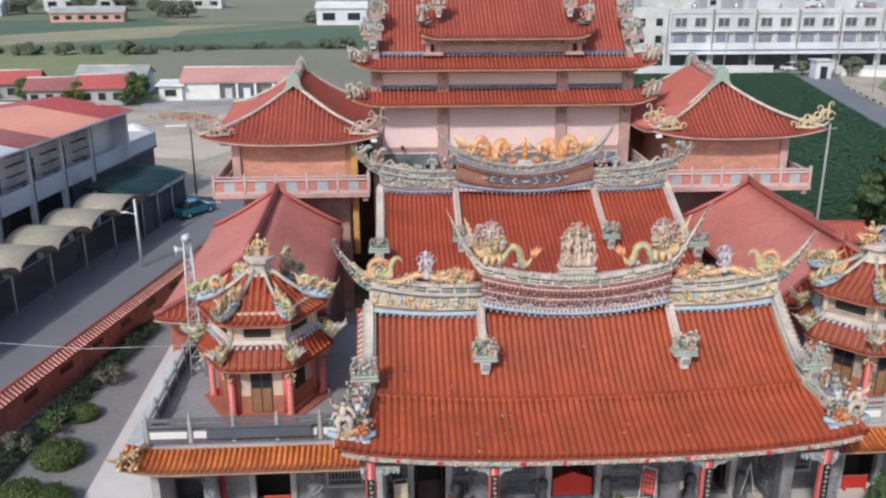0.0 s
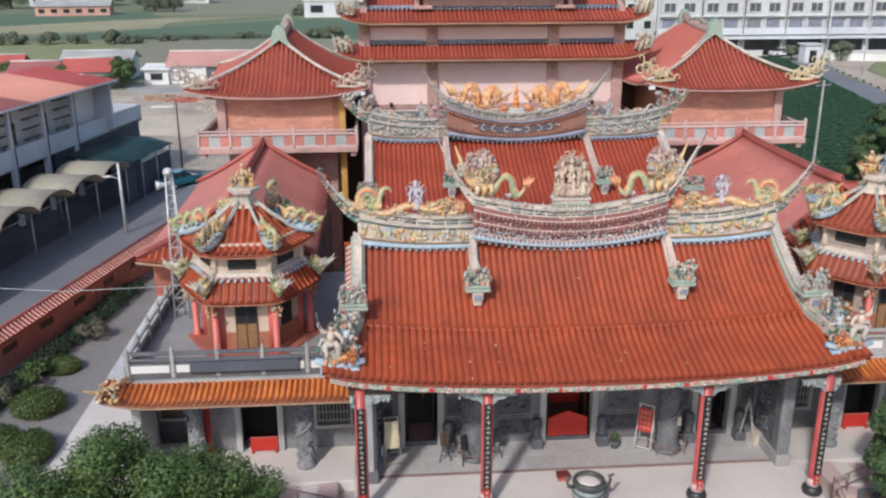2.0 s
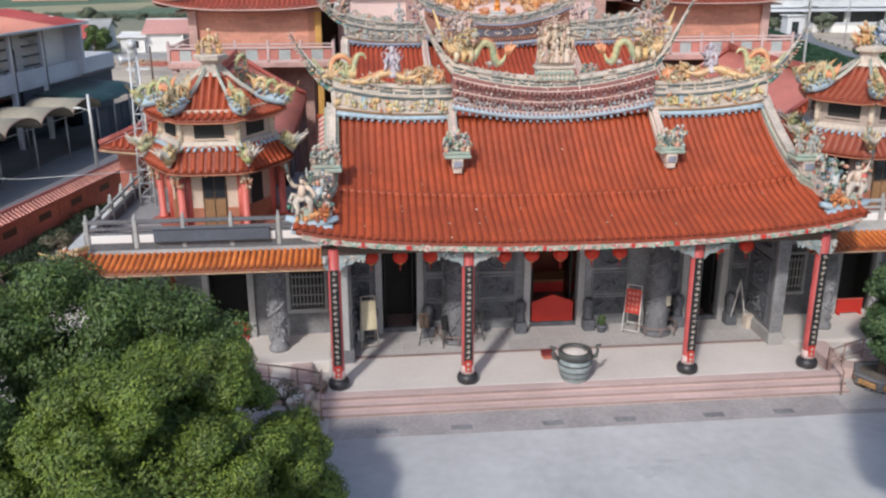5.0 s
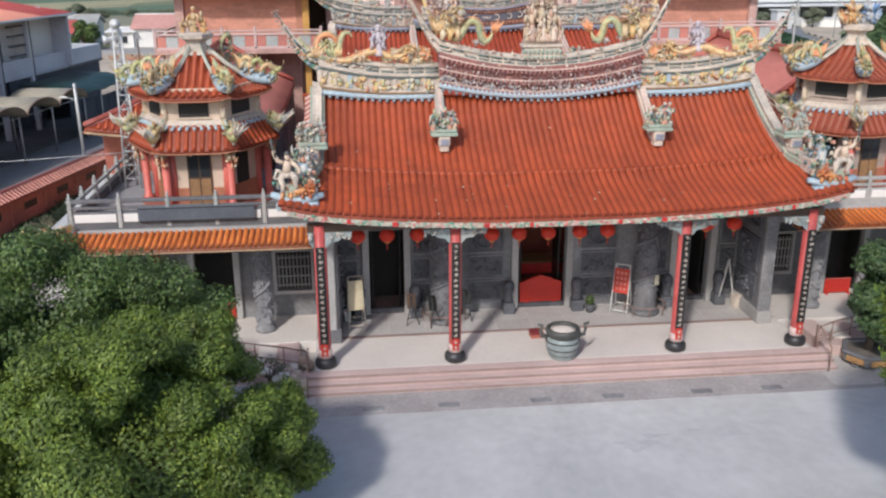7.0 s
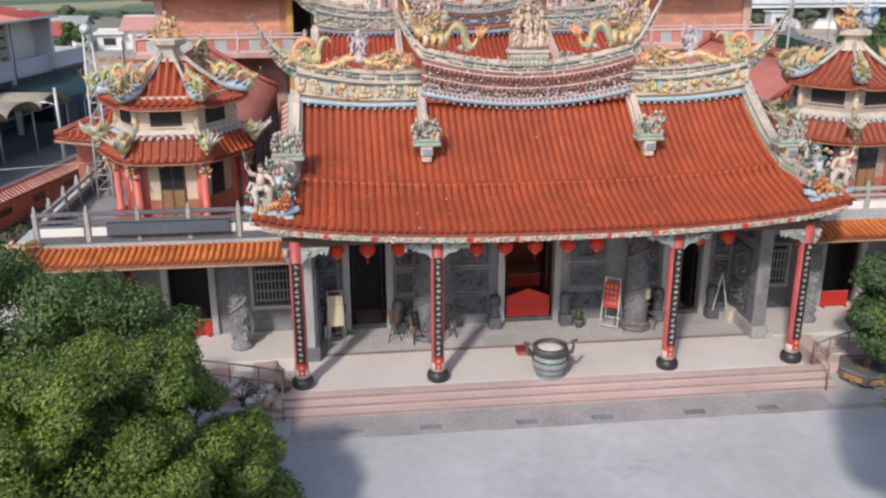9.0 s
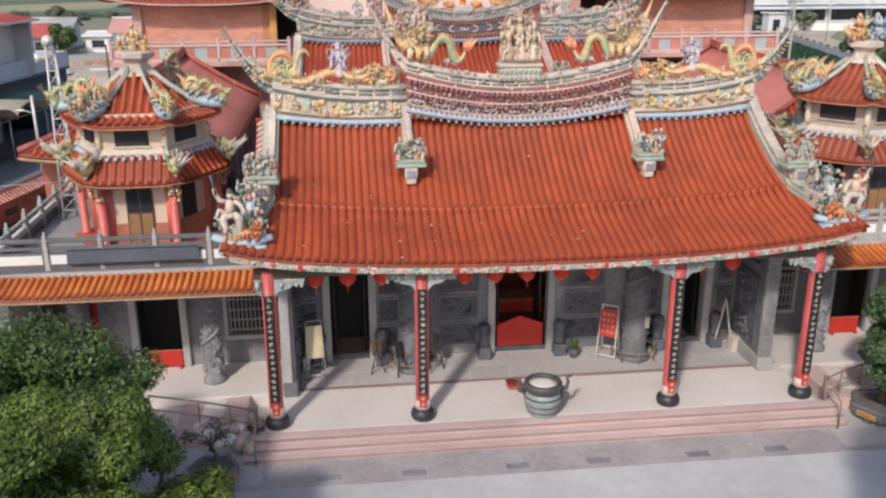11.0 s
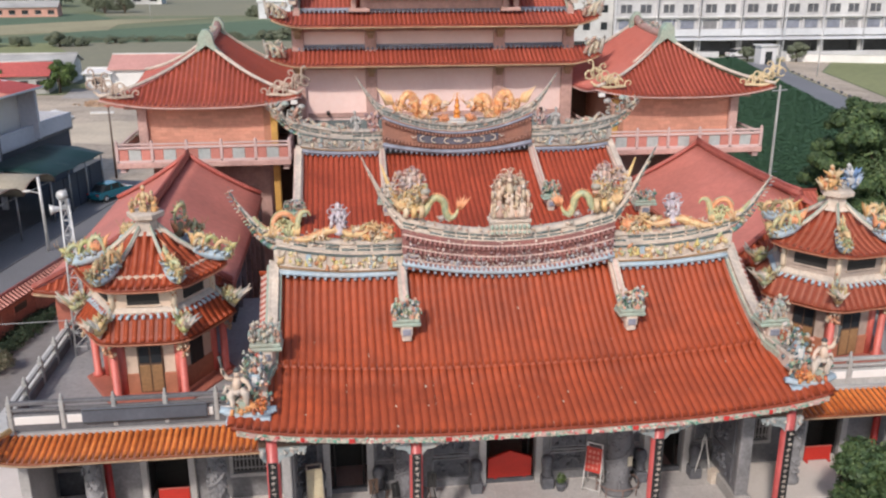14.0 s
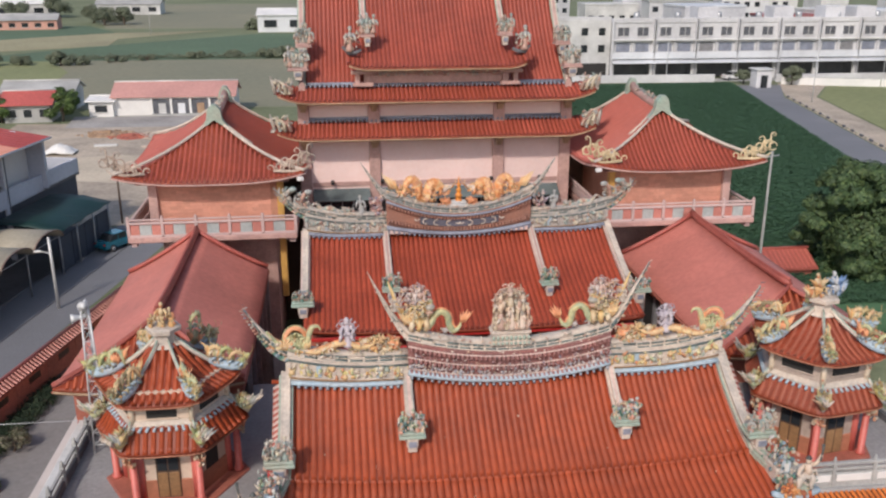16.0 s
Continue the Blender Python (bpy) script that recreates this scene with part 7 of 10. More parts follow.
# ---- side halls ----
SLOPE = mat("faded_salmon_red_slope", (0.60, 0.205, 0.16), 0.6, 0.2, 0.8, 12, 0.1, obvar=0.04)
for k in (-1, 1):
    sd = thing("side_hall", "long side hall with a plain red roof hipped at the front", "side hall", (13.2 if k > 0 else -12.75, 0, 0), 0, "side halls")
    y0, y1, zr, ze, wl, wr = 8.9, 21.9, 8.00, 6.05, (3.85 if k > 0 else 3.5), (3.85 if k > 0 else 3.42)
    yp = 11.2
    for q in (-1, 1):
        hw = wr if q > 0 else wl
        if q > 0:
            rows = hip_face((hw, y0, ze), (hw, y1 + 3, ze), (0, yp, zr), (0, y1 + 3, zr + 0.2), 62, 0.22, 0.22)
        else:
            rows = hip_face((-hw, y1 + 3, ze), (-hw, y0, ze), (0, y1 + 3, zr + 0.2), (0, yp, zr), 62, 0.22, 0.22)
        rows = [r for r in rows if r[0].y <= y1 + 0.1]
        d = part("roof_slope", Shape().sheet(rows, 0.12), SLOPE, sd, "plain red tiled slope")
        for row in rows:
            if (row[0] - row[-1]).length > 0.3:
                part("roof_tile", rib(row, Vector((0, 1, 0)), 0.05, 0.34, True, 4, 0.25), SLOPE, d, fix=False)
        end = rows[-1] if q > 0 else rows[0]
        part("verge_ridge", Shape().tube([p + Vector((0, 0, 0.12)) for p in end], 0.12, 6), COPING, sd, "dark red verge ridge")
        ln = hip_line((q * hw, y0, ze), (0, yp, zr), 0.22, 0.22)
        part("hip_ridge", Shape().tube([p + Vector((0, 0, 0.10)) for p in ln], 0.08, 6).tube([p + Vector((0, 0, 0.18)) for p in ln], 0.05, 6), COPING, sd, "dark red hip ridge")
        part("eave_fascia", Shape().tube([r[0] - Vector((0, 0, 0.16)) for r in rows], 0.07, 5), WALLRED, sd, "dark red eave board")
    rows = hip_face((-wl, y0, ze), (wr, y0, ze), (0, yp, zr), (0, yp, zr), 28, 0.22, 0.22)
    tiled(sd, rows, Vector((1, 0, 0)), 0.07, TILE, DECK, 0.12, 0.3, "front hip of red tiles", "front_hip")
    part("eave_fascia", Shape().tube([r[0] - Vector((0, 0, 0.16)) for r in rows], 0.06, 5), TAN, sd)
    part("ridge", Shape().tube([(0, yp + (y1 - yp) * t, zr + 0.14 + 0.12 * abs(2 * t - 1) ** 4) for t in (0, 0.1, 0.3, 0.5, 0.7, 0.9, 1)], 0.16, 6).tube([(0, yp + (y1 - yp) * t, zr + 0.30 + 0.12 * abs(2 * t - 1) ** 4) for t in (0, 0.1, 0.3, 0.5, 0.7, 0.9, 1)], 0.09, 6), COPING, sd, "dark red ridge")
    part("wall", Shape().box((0, (y0 + y1) / 2 + 0.4, 3.0), (6.4, y1 - y0 - 1.6, 6.0)), WALLRED, sd, "dark red side walls")
    part("gable", Shape().prism([(-3.2, 5.9), (3.2, 5.9), (0, 7.8)], y1 - 0.6, y1 - 0.4), WALLRED, sd)
    for i in range(6):
        # bay shade is a near-black box on the wall
        part("dark_bay", Shape().box((-k * 3.22, y0 + 1.6 + 2.0 * i, 2.9), (0.10, 1.3, 4.2), 0, 0.02), DARK, sd, "open bay with its shade painted near-black")
        part("post", Shape().box((-k * 3.30, y0 + 2.6 + 2.0 * i, 3.0), (0.22, 0.3, 6.0), 0, 0.02), STONE, sd)
    # courtyard paving between this hall and the middle one
    flat("courtyard_floor", [(k * 7.0, 8.6), (k * 9.7, 8.6), (k * 9.7, 24), (k * 7.0, 24)][::k], -0.1, 0.06, TERRACE, "grey courtyard paving between the halls", "floor")
flat("temple_floor", [(-7.0, 8.6), (7.0, 8.6), (7.0, 27), (-7.0, 27)], -0.1, 0.30, TERRACE, "grey inner temple floor", "floor")


shed = thing("garden_shed", "low shed with a plain red tiled roof behind the side hall", "shed", (22.2, 30.2, 0))
d = part("roof", Shape().sheet([[(-2.9, -1.7, 2.35), (-2.9, 0, 3.15), (-2.9, 1.7, 2.35)], [(2.7, -1.7, 2.35), (2.7, 0, 3.15), (2.7, 1.7, 2.35)]], 0.12, 0, False), DECK_D, shed, "faded red roof")
for i in range(18):
    part("roof_tile", rib([(-2.75 + 0.31 * i, -1.72, 2.37), (-2.75 + 0.31 * i, 0, 3.17)], Vector((1, 0, 0)), 0.06, 0.34, True, 4, 0.6), TILE_D, d, fix=False)
part("ridge", Shape().tube([(-3.0, 0, 3.2), (2.8, 0, 3.2)], 0.10, 6), COPING, shed)
part("wall", Shape().box((-0.1, 0, 1.15), (5.2, 2.8, 2.3), 0, 0.02), WALLRED, shed)
part("doorway", Shape().box((-0.1, -1.42, 1.0), (3.4, 0.08, 1.9), 0, 0.02), DARK, shed, "open front with its shade painted near-black")

# ---- side wings with roof terraces, bell and drum pagodas ----
TZ = 4.30
SIGNGREY = mat("dark_blue_grey_board", (0.10, 0.115, 0.14), 0.5, 0.2, 2, 25, 0.05)
for k in (-1, 1):
    wing = thing("side_wing", "single-storey grey stone wing with an orange tiled eave and roof terrace", "temple wing", group="side wings")

    def X(x):
        return k * x

    part("floor", Shape().box((X(11.5), 3.4, PODIUM / 2 - 0.1), (7.4, 3.0, PODIUM + 0.2), 0, 0.02), PAVE, wing, "pale stone floor")
    # right wing takes the darker copy, its eave shade painted in
    for a, b in ((7.5, 10.5), (11.9, 13.7)):
        part("wall", Shape().box((X((a + b) / 2), 4.3, 2.2), (b - a, 0.3, 3.9), 0, 0.01), STONE if k < 0 else STONE_M, wing, "grey stone wall beside the door")
    for c, d in (((11.35, 4.3, 3.6), (7.6, 0.29, 1.2)), ((15.1, 8.3, 2.1), (0.3, 7.6, 4.2)), ((11.35, 12.25, 2.1), (7.7, 0.3, 4.2))):
        part("wall", Shape().box((X(c[0]), c[1], c[2]), d, 0, 0.01), STONE, wing, "grey stone wall")
    for x in (10.45, 11.95):
        part("door_jamb", Shape().box((X(x), 4.10, 2.0), (0.22, 0.2, 3.2), 0, 0.02), STONE_L, wing, "light granite door jamb")
    # set-back wall in darker stone: the recess's shade is in its colour
    part("side_bay_wall", Shape().box((X(14.35), 5.1, 2.2), (1.5, 0.2, 3.9), 0, 0.01), STONE_D, wing, "recessed wall of the end bay, its shade painted dark")
    part("end_pier", Shape().box((X(14.98), 3.35, 2.1), (0.30, 1.9, 4.0), 0, 0.02), STONE_L, wing, "pale end pier")
    # near-black sheets paint the unlit inside of the doorway
    part("door_recess", Shape().box((X(11.2), 5.2, 1.9), (1.5, 0.1, 3.2)), DARK, wing, "doorway interior painted near-black as unlit")
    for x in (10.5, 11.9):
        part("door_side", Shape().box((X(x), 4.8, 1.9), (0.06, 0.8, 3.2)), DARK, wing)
    bar = thing("red_barrier", "low red wooden barrier across a side doorway", "barrier", (X(11.07), 4.02, PODIUM), 0, "side door barriers")
    part("panel", Shape().box((0, 0, 0.31), (0.98, 0.06, 0.52), 0, 0.01), BRIGHTRED, bar)
    part("top_strip", Shape().box((0, 0, 0.585), (1.0, 0.075, 0.03), 0, 0.008), CORAL, bar, "paler red top strip")
    part("foot", Shape().box((-0.42, 0, 0.04), (0.08, 0.3, 0.08), 0, 0.01), RED, bar)
    part("foot", Shape().box((0.42, 0, 0.04), (0.08, 0.3, 0.08), 0, 0.01), RED, bar)
    for xw, yo in ((8.55, 0.0), (14.3, 0.95)):
        win = part("window", Shape().box((X(xw), 4.12 + yo, 2.1), (1.15, 0.10, 1.3), 0, 0.02), DARK, wing, "lattice window on a sheet painted near-black as unlit")
        sh = Shape()
        for i in range(9):
            sh.box((X(xw) - 0.5 + 0.125 * i, 4.05 + yo, 2.1), (0.035, 0.05, 1.2), 0, 0.005)
        for i in range(4):
            sh.box((X(xw), 4.05 + yo, 1.6 + 0.33 * i), (1.1, 0.05, 0.04), 0, 0.005)
        part("lattice", sh, STONE_L if yo == 0 else WOOD, win, "thin window bars")
        sh = Shape().box((X(xw), 4.08 + yo, 1.35), (1.4, 0.2, 0.14), 0, 0.02).box((X(xw), 4.08 + yo, 2.85), (1.4, 0.16, 0.12), 0, 0.02)
        for q in (-0.64, 0.64):
            sh.box((X(xw) + q, 4.08 + yo, 2.1), (0.12, 0.15, 1.45), 0, 0.02)
        part("frame", sh, STONE_L, win, "light granite frame")
    sh = carved_column(Shape(), X(9.50), 3.0, PODIUM, PODIUM + 3.4, 0.25, 300 + k)
    part("dragon_column", sh, STONE, wing, "grey stone column carved with a coiling dragon")
    sh = Shape().lathe((X(13.3), 3.3, PODIUM), [(0.40, 0), (0.41, 0.1), (0.30, 0.18), (0.27, 0.26), (0.27, 3.4)], 14)
    clutter(sh, (X(13.3) - 0.25, 3.02, 0.8), (X(13.3) + 0.25, 3.18, 3.4), 50, 0.05, 0.10, 303 + k)
    part("carved_column", sh, STONE, wing, "grey carved stone column")
    part("red_column", Shape().lathe((X(13.0), 3.85, PODIUM), [(0.14, 0), (0.15, 0.1), (0.12, 0.14), (0.12, 3.3)], 12), RED, wing, "slim red column")
    # orange eave
    rows = []
    n = 42
    for i in range(n + 1):
        x = 7.7 + 8.0 * i / n
        up = 0.30 * max(0, (x - 14.0) / 1.7) ** 2
        rows.append([(X(x), 1.10 + 1.22 * t, 3.96 + 0.26 * t + up * (1 - 0.5 * t)) for t in (0, 0.5, 1)])
    tiled(wing, rows, Vector((1, 0, 0)), 0.068, TILE_O, DECK_O, 0.10, 0.26, "eave of bright orange glazed tiles", "eave_roof")
    part("eave_fascia", Shape().tube([(r[0][0], 1.09, r[0][2] - 0.09) for r in rows], 0.035, 5), TAN, wing, "tan eave edge")
    if k < 0:
        part("side_coping", Shape().box((X(15.48), 7.3, 4.18), (0.80, 9.6, 0.14), 0, 0.03), OFFWHITE, wing, "wide pale concrete coping")
    sh = clutter(Shape(), (X(15.35) - 0.3, 0.9, 4.2), (X(15.35) + 0.3, 1.6, 4.65), 60, 0.03, 0.09, 310 + k)
    sh.tube([(X(15.0), 2.1, 4.5), (X(15.4), 1.5, 4.45), (X(15.7), 0.9, 4.6), (X(15.9), 0.6, 4.85)], [0.09, 0.09, 0.07, 0.02], 6)
    whole("eave_phoenix", sh, CER_Y, "yellow porcelain bird on the corner of the orange eave", "roof ornament", "eave corner birds")
    # terrace slab, parapet, sign and rail
    part("terrace_slab", Shape().box((X(11.35), 7.3, TZ - 0.14), (7.8, 10.0, 0.28), 0, 0.02), TERRACE, wing, "grey terrace floor")
    part("beam", Shape().box((X(11.4), 2.35, 4.05), (7.7, 0.3, 0.5), 0, 0.02), STONE_L, wing)
    part("parapet", Shape().box((X(11.35), 2.42, 4.40), (7.6, 0.16, 0.90), 0, 0.02), CONC_D if k < 0 else CONC, wing, "grey parapet")
    for i in range(5):
        xa = 7.75 + 7.3 * i / 5
        part("parapet_panel", Shape().box((X(xa + 0.73), 2.335, 4.66), (1.24, 0.03, 0.26), 0, 0.01), WHITE, wing, "white parapet panel")
    for i in range(6):
        x = 7.75 + 7.3 * i / 5
        part("parapet_post", Shape().box((X(x), 2.40, 4.80), (0.13, 0.18, 0.92), 0, 0.02), CONC, wing, "slim concrete rail post")
        part("post_cap", Shape().lathe((X(x), 2.40, 5.26), [(0.065, 0), (0.07, 0.04), (0.035, 0.08), (0.045, 0.13), (0.01, 0.20)], 8), CONC, wing)
    part("top_rail", Shape().box((X(11.4), 2.40, 5.19), (7.5, 0.14, 0.12), 0, 0.02).box((X(11.4), 2.40, 4.97), (7.5, 0.12, 0.09), 0, 0.02), CONC_D if k < 0 else CONC, wing, "grey concrete top rail")
    if k < 0:
        sign = thing("signboard", "long dark grey blank signboard on the terrace parapet", "sign", (X(11.25), 2.24, 4.76))
        part("board", Shape().box((0, 0, 0.0), (3.55, 0.08, 0.46), 0, 0.02), SIGNGREY, sign)
        part("board_frame", Shape().box((0, -0.045, 0.20), (3.5, 0.02, 0.03)).box((0, -0.045, -0.20), (3.5, 0.02, 0.03)), BLACK, sign)
    for i in range(6):
        y = 3.9 + 1.5 * i
        part("side_post", Shape().box((X(15.1), y, 4.7), (0.16, 0.16, 0.8), 0, 0.02), CONC, wing, "concrete rail post")
        part("post_cap", Shape().lathe((X(15.1), y, 5.1), [(0.08, 0), (0.09, 0.05), (0.04, 0.10), (0.06, 0.15), (0.02, 0.22)], 8), CONC, wing)
    part("side_rail", Shape().box((X(15.1), 7.2, 4.98), (0.12, 9.4, 0.10), 0, 0.02).box((X(15.1), 7.2, 4.70), (0.08, 9.4, 0.10), 0, 0.02), CONC, wing, "grey concrete side rail")
    part("side_parapet", Shape().box((X(15.1), 7.2, 4.45), (0.12, 9.4, 0.3), 0, 0.02), CONC_D, wing, "low dark parapet")


def hexpt(r, i, z, turn=0.0):
    a = math.pi / 3 * i + turn
    return Vector((r * math.cos(a), r * math.sin(a), z))


CER_PF = islands("pagoda_fish_mix", [(0.34, 0.24, 0.16), (0.28, 0.30, 0.22), (0.50, 0.42, 0.32), (0.20, 0.24, 0.22), (0.44, 0.30, 0.20), (0.36, 0.36, 0.34)])
CER_PD = islands("pagoda_dragon_mix", [(0.44, 0.32, 0.16), (0.38, 0.38, 0.21), (0.52, 0.44, 0.24), (0.34, 0.26, 0.16), (0.50, 0.28, 0.12), (0.32, 0.35, 0.25), (0.56, 0.48, 0.34)])


DRAGON_G = mat("yellow_green_glaze", (0.50, 0.42, 0.16), 0.4, 0.4, 7, 30, 0.5, second=(0.22, 0.33, 0.19))
DRAGON_B = mat("brown_glaze", (0.30, 0.19, 0.09), 0.4, 0.4, 5, 30, 0.5, second=(0.20, 0.20, 0.12))
DRAGON_Y = mat("gold_glaze", (0.52, 0.35, 0.16), 0.4, 0.4, 5, 30, 0.5, second=(0.40, 0.34, 0.18))


BRACKET = islands("carved_bracket_mix", [(0.66, 0.50, 0.34), (0.60, 0.30, 0.18), (0.70, 0.58, 0.44), (0.50, 0.22, 0.12), (0.42, 0.34, 0.24)])
DADO = mat("brown_red_dado_tile", (0.42, 0.17, 0.10), 0.6, 0.2, 2, 20, 0.2)


def pagoda(at, turn, label, paint, tile):
    root = thing("pagoda", label, "pagoda", at, turn, "bell and drum pagodas")
    low = 0.17 if at[0] < 0 else 0.0
    part("platform", Shape().lathe((0, 0, 0), [(2.42, 0), (2.42, 0.06), (2.36, 0.08)], 6, 0, False), WALLRED, root, "low red platform")
    part("lower_body", Shape().lathe((0, 0, 0.08), [(1.70, 0), (1.70, 2.11)], 6, 0, False), paint, root, "cream hexagonal lower storey")
    part("dado", Shape().lathe((0, 0, 0.08), [(1.74, 0), (1.74, 0.66), (1.70, 0.68)], 6, 0, False), DADO, root, "brown-red dado")
    for i in range(6):
        c = hexpt(2.05, i, 0.08)
        col = part("column", Shape().lathe(c, [(0.17, 0), (0.18, 0.08), (0.12, 0.12), (0.12, 2.01)], 10), CORAL, root, "coral red column")
        part("bracket", clutter(Shape().box((c.x, c.y, 2.0), (0.3, 0.3, 0.2), 0, 0.03), (c.x * 1.08 - 0.15, c.y * 1.08 - 0.15, 1.54), (c.x * 1.08 + 0.15, c.y * 1.08 + 0.15, 1.97), 26, 0.05, 0.10, 330 + i), BRACKET, col, "cream and orange carved bracket")["kind"] = "stuff"
        c2 = hexpt(1.72, i, 0.08)
        part("corner_pier", Shape().lathe(c2, [(0.12, 0), (0.12, 2.06)], 8), CORAL, root, "coral corner pier")
        a, b = hexpt(2.05, i, 0), hexpt(2.05, i + 1, 0)
        mpt = (a + b) / 2
        ang = math.degrees(math.atan2((b - a).y, (b - a).x))
        part("beam", clutter(Shape().box((mpt.x, mpt.y, 2.0), (2.0, 0.14, 0.14), ang, 0.02), tuple(mpt * 1.0 + Vector((-0.3, -0.3, 1.90))), tuple(mpt + Vector((0.3, 0.3, 2.04))), 8, 0.03, 0.06, 350 + i), TAN, root, "painted beam")
        nrm = Vector((mpt.x, mpt.y, 0)).normalized()
        d = nrm * (1.70 * 0.866)
        e = (b - a).normalized()
        if i % 3 == 1 or i in (0, 3):
            dr = part("door", Shape().box((d.x, d.y, 1.08), (0.78, 0.10, 1.96), ang, 0.02), WOOD_D, root, "brown double door")
            for q in (-0.18, 0.18):
                pp = d + e * q + nrm * 0.05
                part("door_panel", Shape().box((pp.x, pp.y, 0.60), (0.32, 0.04, 0.90), ang, 0.01), WOOD, dr, "mid-brown lower panel")
                part("door_glass", Shape().box((pp.x, pp.y, 1.57), (0.32, 0.04, 0.90), ang, 0.01), GLASS, dr, "dark glazed upper panel")
        else:
            # opening is a near-black box, its shade in the colour
            part("niche", Shape().box((d.x, d.y, 1.4), (0.62, 0.10, 1.3), ang, 0.02), DARK, root, "window opening painted near-black as unlit")
        for (ro, ri, zo, zi, nr, up, tl, pw) in ((2.52, 1.92, 2.12, 2.84, 10, 0.07, "lower", 5.0), (2.36, 0.34, 3.92 - low, 5.0, 10, 0.11, "upper", 5.0)):
            a, b = hexpt(ro, i, zo), hexpt(ro, i + 1, zo)
            c, dd = hexpt(ri, i, zi), hexpt(ri, i + 1, zi)
            rows, e = [], (b - a).normalized()
            L = (b - a).length
            li = (dd - c).length
            sag = 0.72 if tl == "upper" else 0.15
            for j in range(nr + 1):
                s = L * j / nr
                lf = up * abs(2 * j / nr - 1) ** pw
                edge = (L - li) / 2
                f = min(1.0, s / edge if edge > 0 else 1, (L - s) / edge if edge > 0 else 1)
                f = max(f, 0.01)
                inward = ((c + dd) / 2 - (a + b) / 2)
                row = []
                for t in (0, 0.25, 0.5, 0.75, 1.0):
                    g = f * t
                    p = a + e * s + Vector((inward.x, inward.y, 0)) * g
                    p.z = zo + (zi - zo) * ((1 - sag) * g + sag * g * g) + lf * (1 - g) ** 2
                    row.append(p)
                rows.append(row)
            tiled(root, rows, e, 0.085, tile, DECK, 0.08, 0.24, tl + " roof face of red tiles", tl + "_roof", 1.0 if at[0] < 0 else 0.4)
            part("eave_fascia", Shape().tube([r[0] - Vector((0, 0, 0.10)) for r in rows], 0.03, 5), DADO, root)
            ln = hip_line(a, c, up, sag, 8)
            hp = part("hip_ridge", Shape().tube([p + Vector((0, 0, 0.12)) for p in ln], [0.06] * 9, 6, 0, True, 1.1).tube([p + Vector((0, 0, 0.20)) for p in ln], 0.035, 5, 1), [CREAM, JADE], root, "cream hip ridge with a pale green crest")
            out = Vector((a.x, a.y, 0)).normalized()
            side = Vector((0, 0, 1)).cross(out)
            zz = Vector((0, 0, 1))
            if tl == "upper":
                w = Shape()
                w.tube([ln[4] + zz * 0.12, ln[3] + zz * 0.14, ln[2] + zz * 0.16, ln[1] + zz * 0.16, ln[0] + zz * 0.18, ln[0] + out * 0.16 + zz * 0.26], [0.10, 0.18, 0.22, 0.22, 0.19, 0.05], 8, 0, True, 0.8)
                for j in range(5):
                    pb = ln[0].lerp(ln[4], j / 5 + 0.07 * math.sin(5 * j + i)) + zz * (0.20 + 0.03 * math.sin(3 * j))
                    for q in (-1, 1):
                        w.tube([pb + side * q * 0.12, pb + side * q * 0.20 + out * 0.05 + zz * 0.10, pb + side * q * 0.15 + out * 0.14 + zz * 0.14], [0.06, 0.05, 0.02], 5)
                part("wave_base", w, BLUE, hp, "pale blue wave base")
                rnd = random.Random(int(at[0]) * 7 + i)
                dg = Shape()
                tall = 0.62 if (i == 1 and at[0] < 0) else 0.0
                for j in range(3):
                    pc = ln[0].lerp(ln[4], 0.10 + 0.33 * j) + zz * (0.24 + tall * (j == 2))
                    r1, r2 = rnd.uniform(0.20, 0.27), rnd.uniform(0.36, 0.50)
                    arc = [pc + out * (r1 * math.cos(t)) + zz * (r2 * math.sin(t)) + side * 0.05 * math.sin(2 * t + j) for t in (-0.5, -0.1, 0.3, 0.7, 1.1, 1.5, 1.9, 2.3, 2.7, 3.1, 3.5)]
                    dg.tube(arc, [0.04, 0.05, 0.06, 0.072, 0.08, 0.085, 0.08, 0.072, 0.06, 0.05, 0.04], 8, 0 if j % 2 else 4)
                    for t in range(1, 10):
                        o_ = (arc[t] - pc).normalized()
                        dg.tube([arc[t] + o_ * 0.05, arc[t] + o_ * 0.17 - out * 0.04], [0.045, 0.008], 4, 1)
                    for q in (-1, 1):
                        foot = pc - zz * 0.05 + out * 0.1
                        dg.tube([foot, foot + side * q * 0.14 + zz * 0.08, foot + side * q * 0.20 - zz * 0.08], [0.06, 0.05, 0.015], 5, 1)
                    fuzz(dg, tuple(pc + zz * 0.10), (0.24, 0.24, 0.10), 10, 0.07, 540 + 7 * i + j, (1, 4, 2)[j], False)
                    cloud = pc - zz * 0.06
                    for q in range(4):
                        dg.ball(cloud + side * rnd.uniform(-0.13, 0.13) + out * rnd.uniform(-0.2, 0.2) + zz * rnd.uniform(-0.05, 0.08), (0.08, 0.08, 0.06), 7, 4, 2)
                hd = ln[0] + zz * 0.46 + out * 0.12
                flame(dg, tuple(ln[3] + zz * 0.30), 0.42, 0.3 * (1 if out.x > 0 else -1), i + 5, 3)
                dragon(dg, [ln[1] + zz * 0.25, ln[0] + zz * 0.28, hd], 0.10, 0, 1, 0, tuple(out + Vector((0, 0, 0.5))))
                tl0 = ln[4] + zz * 0.24
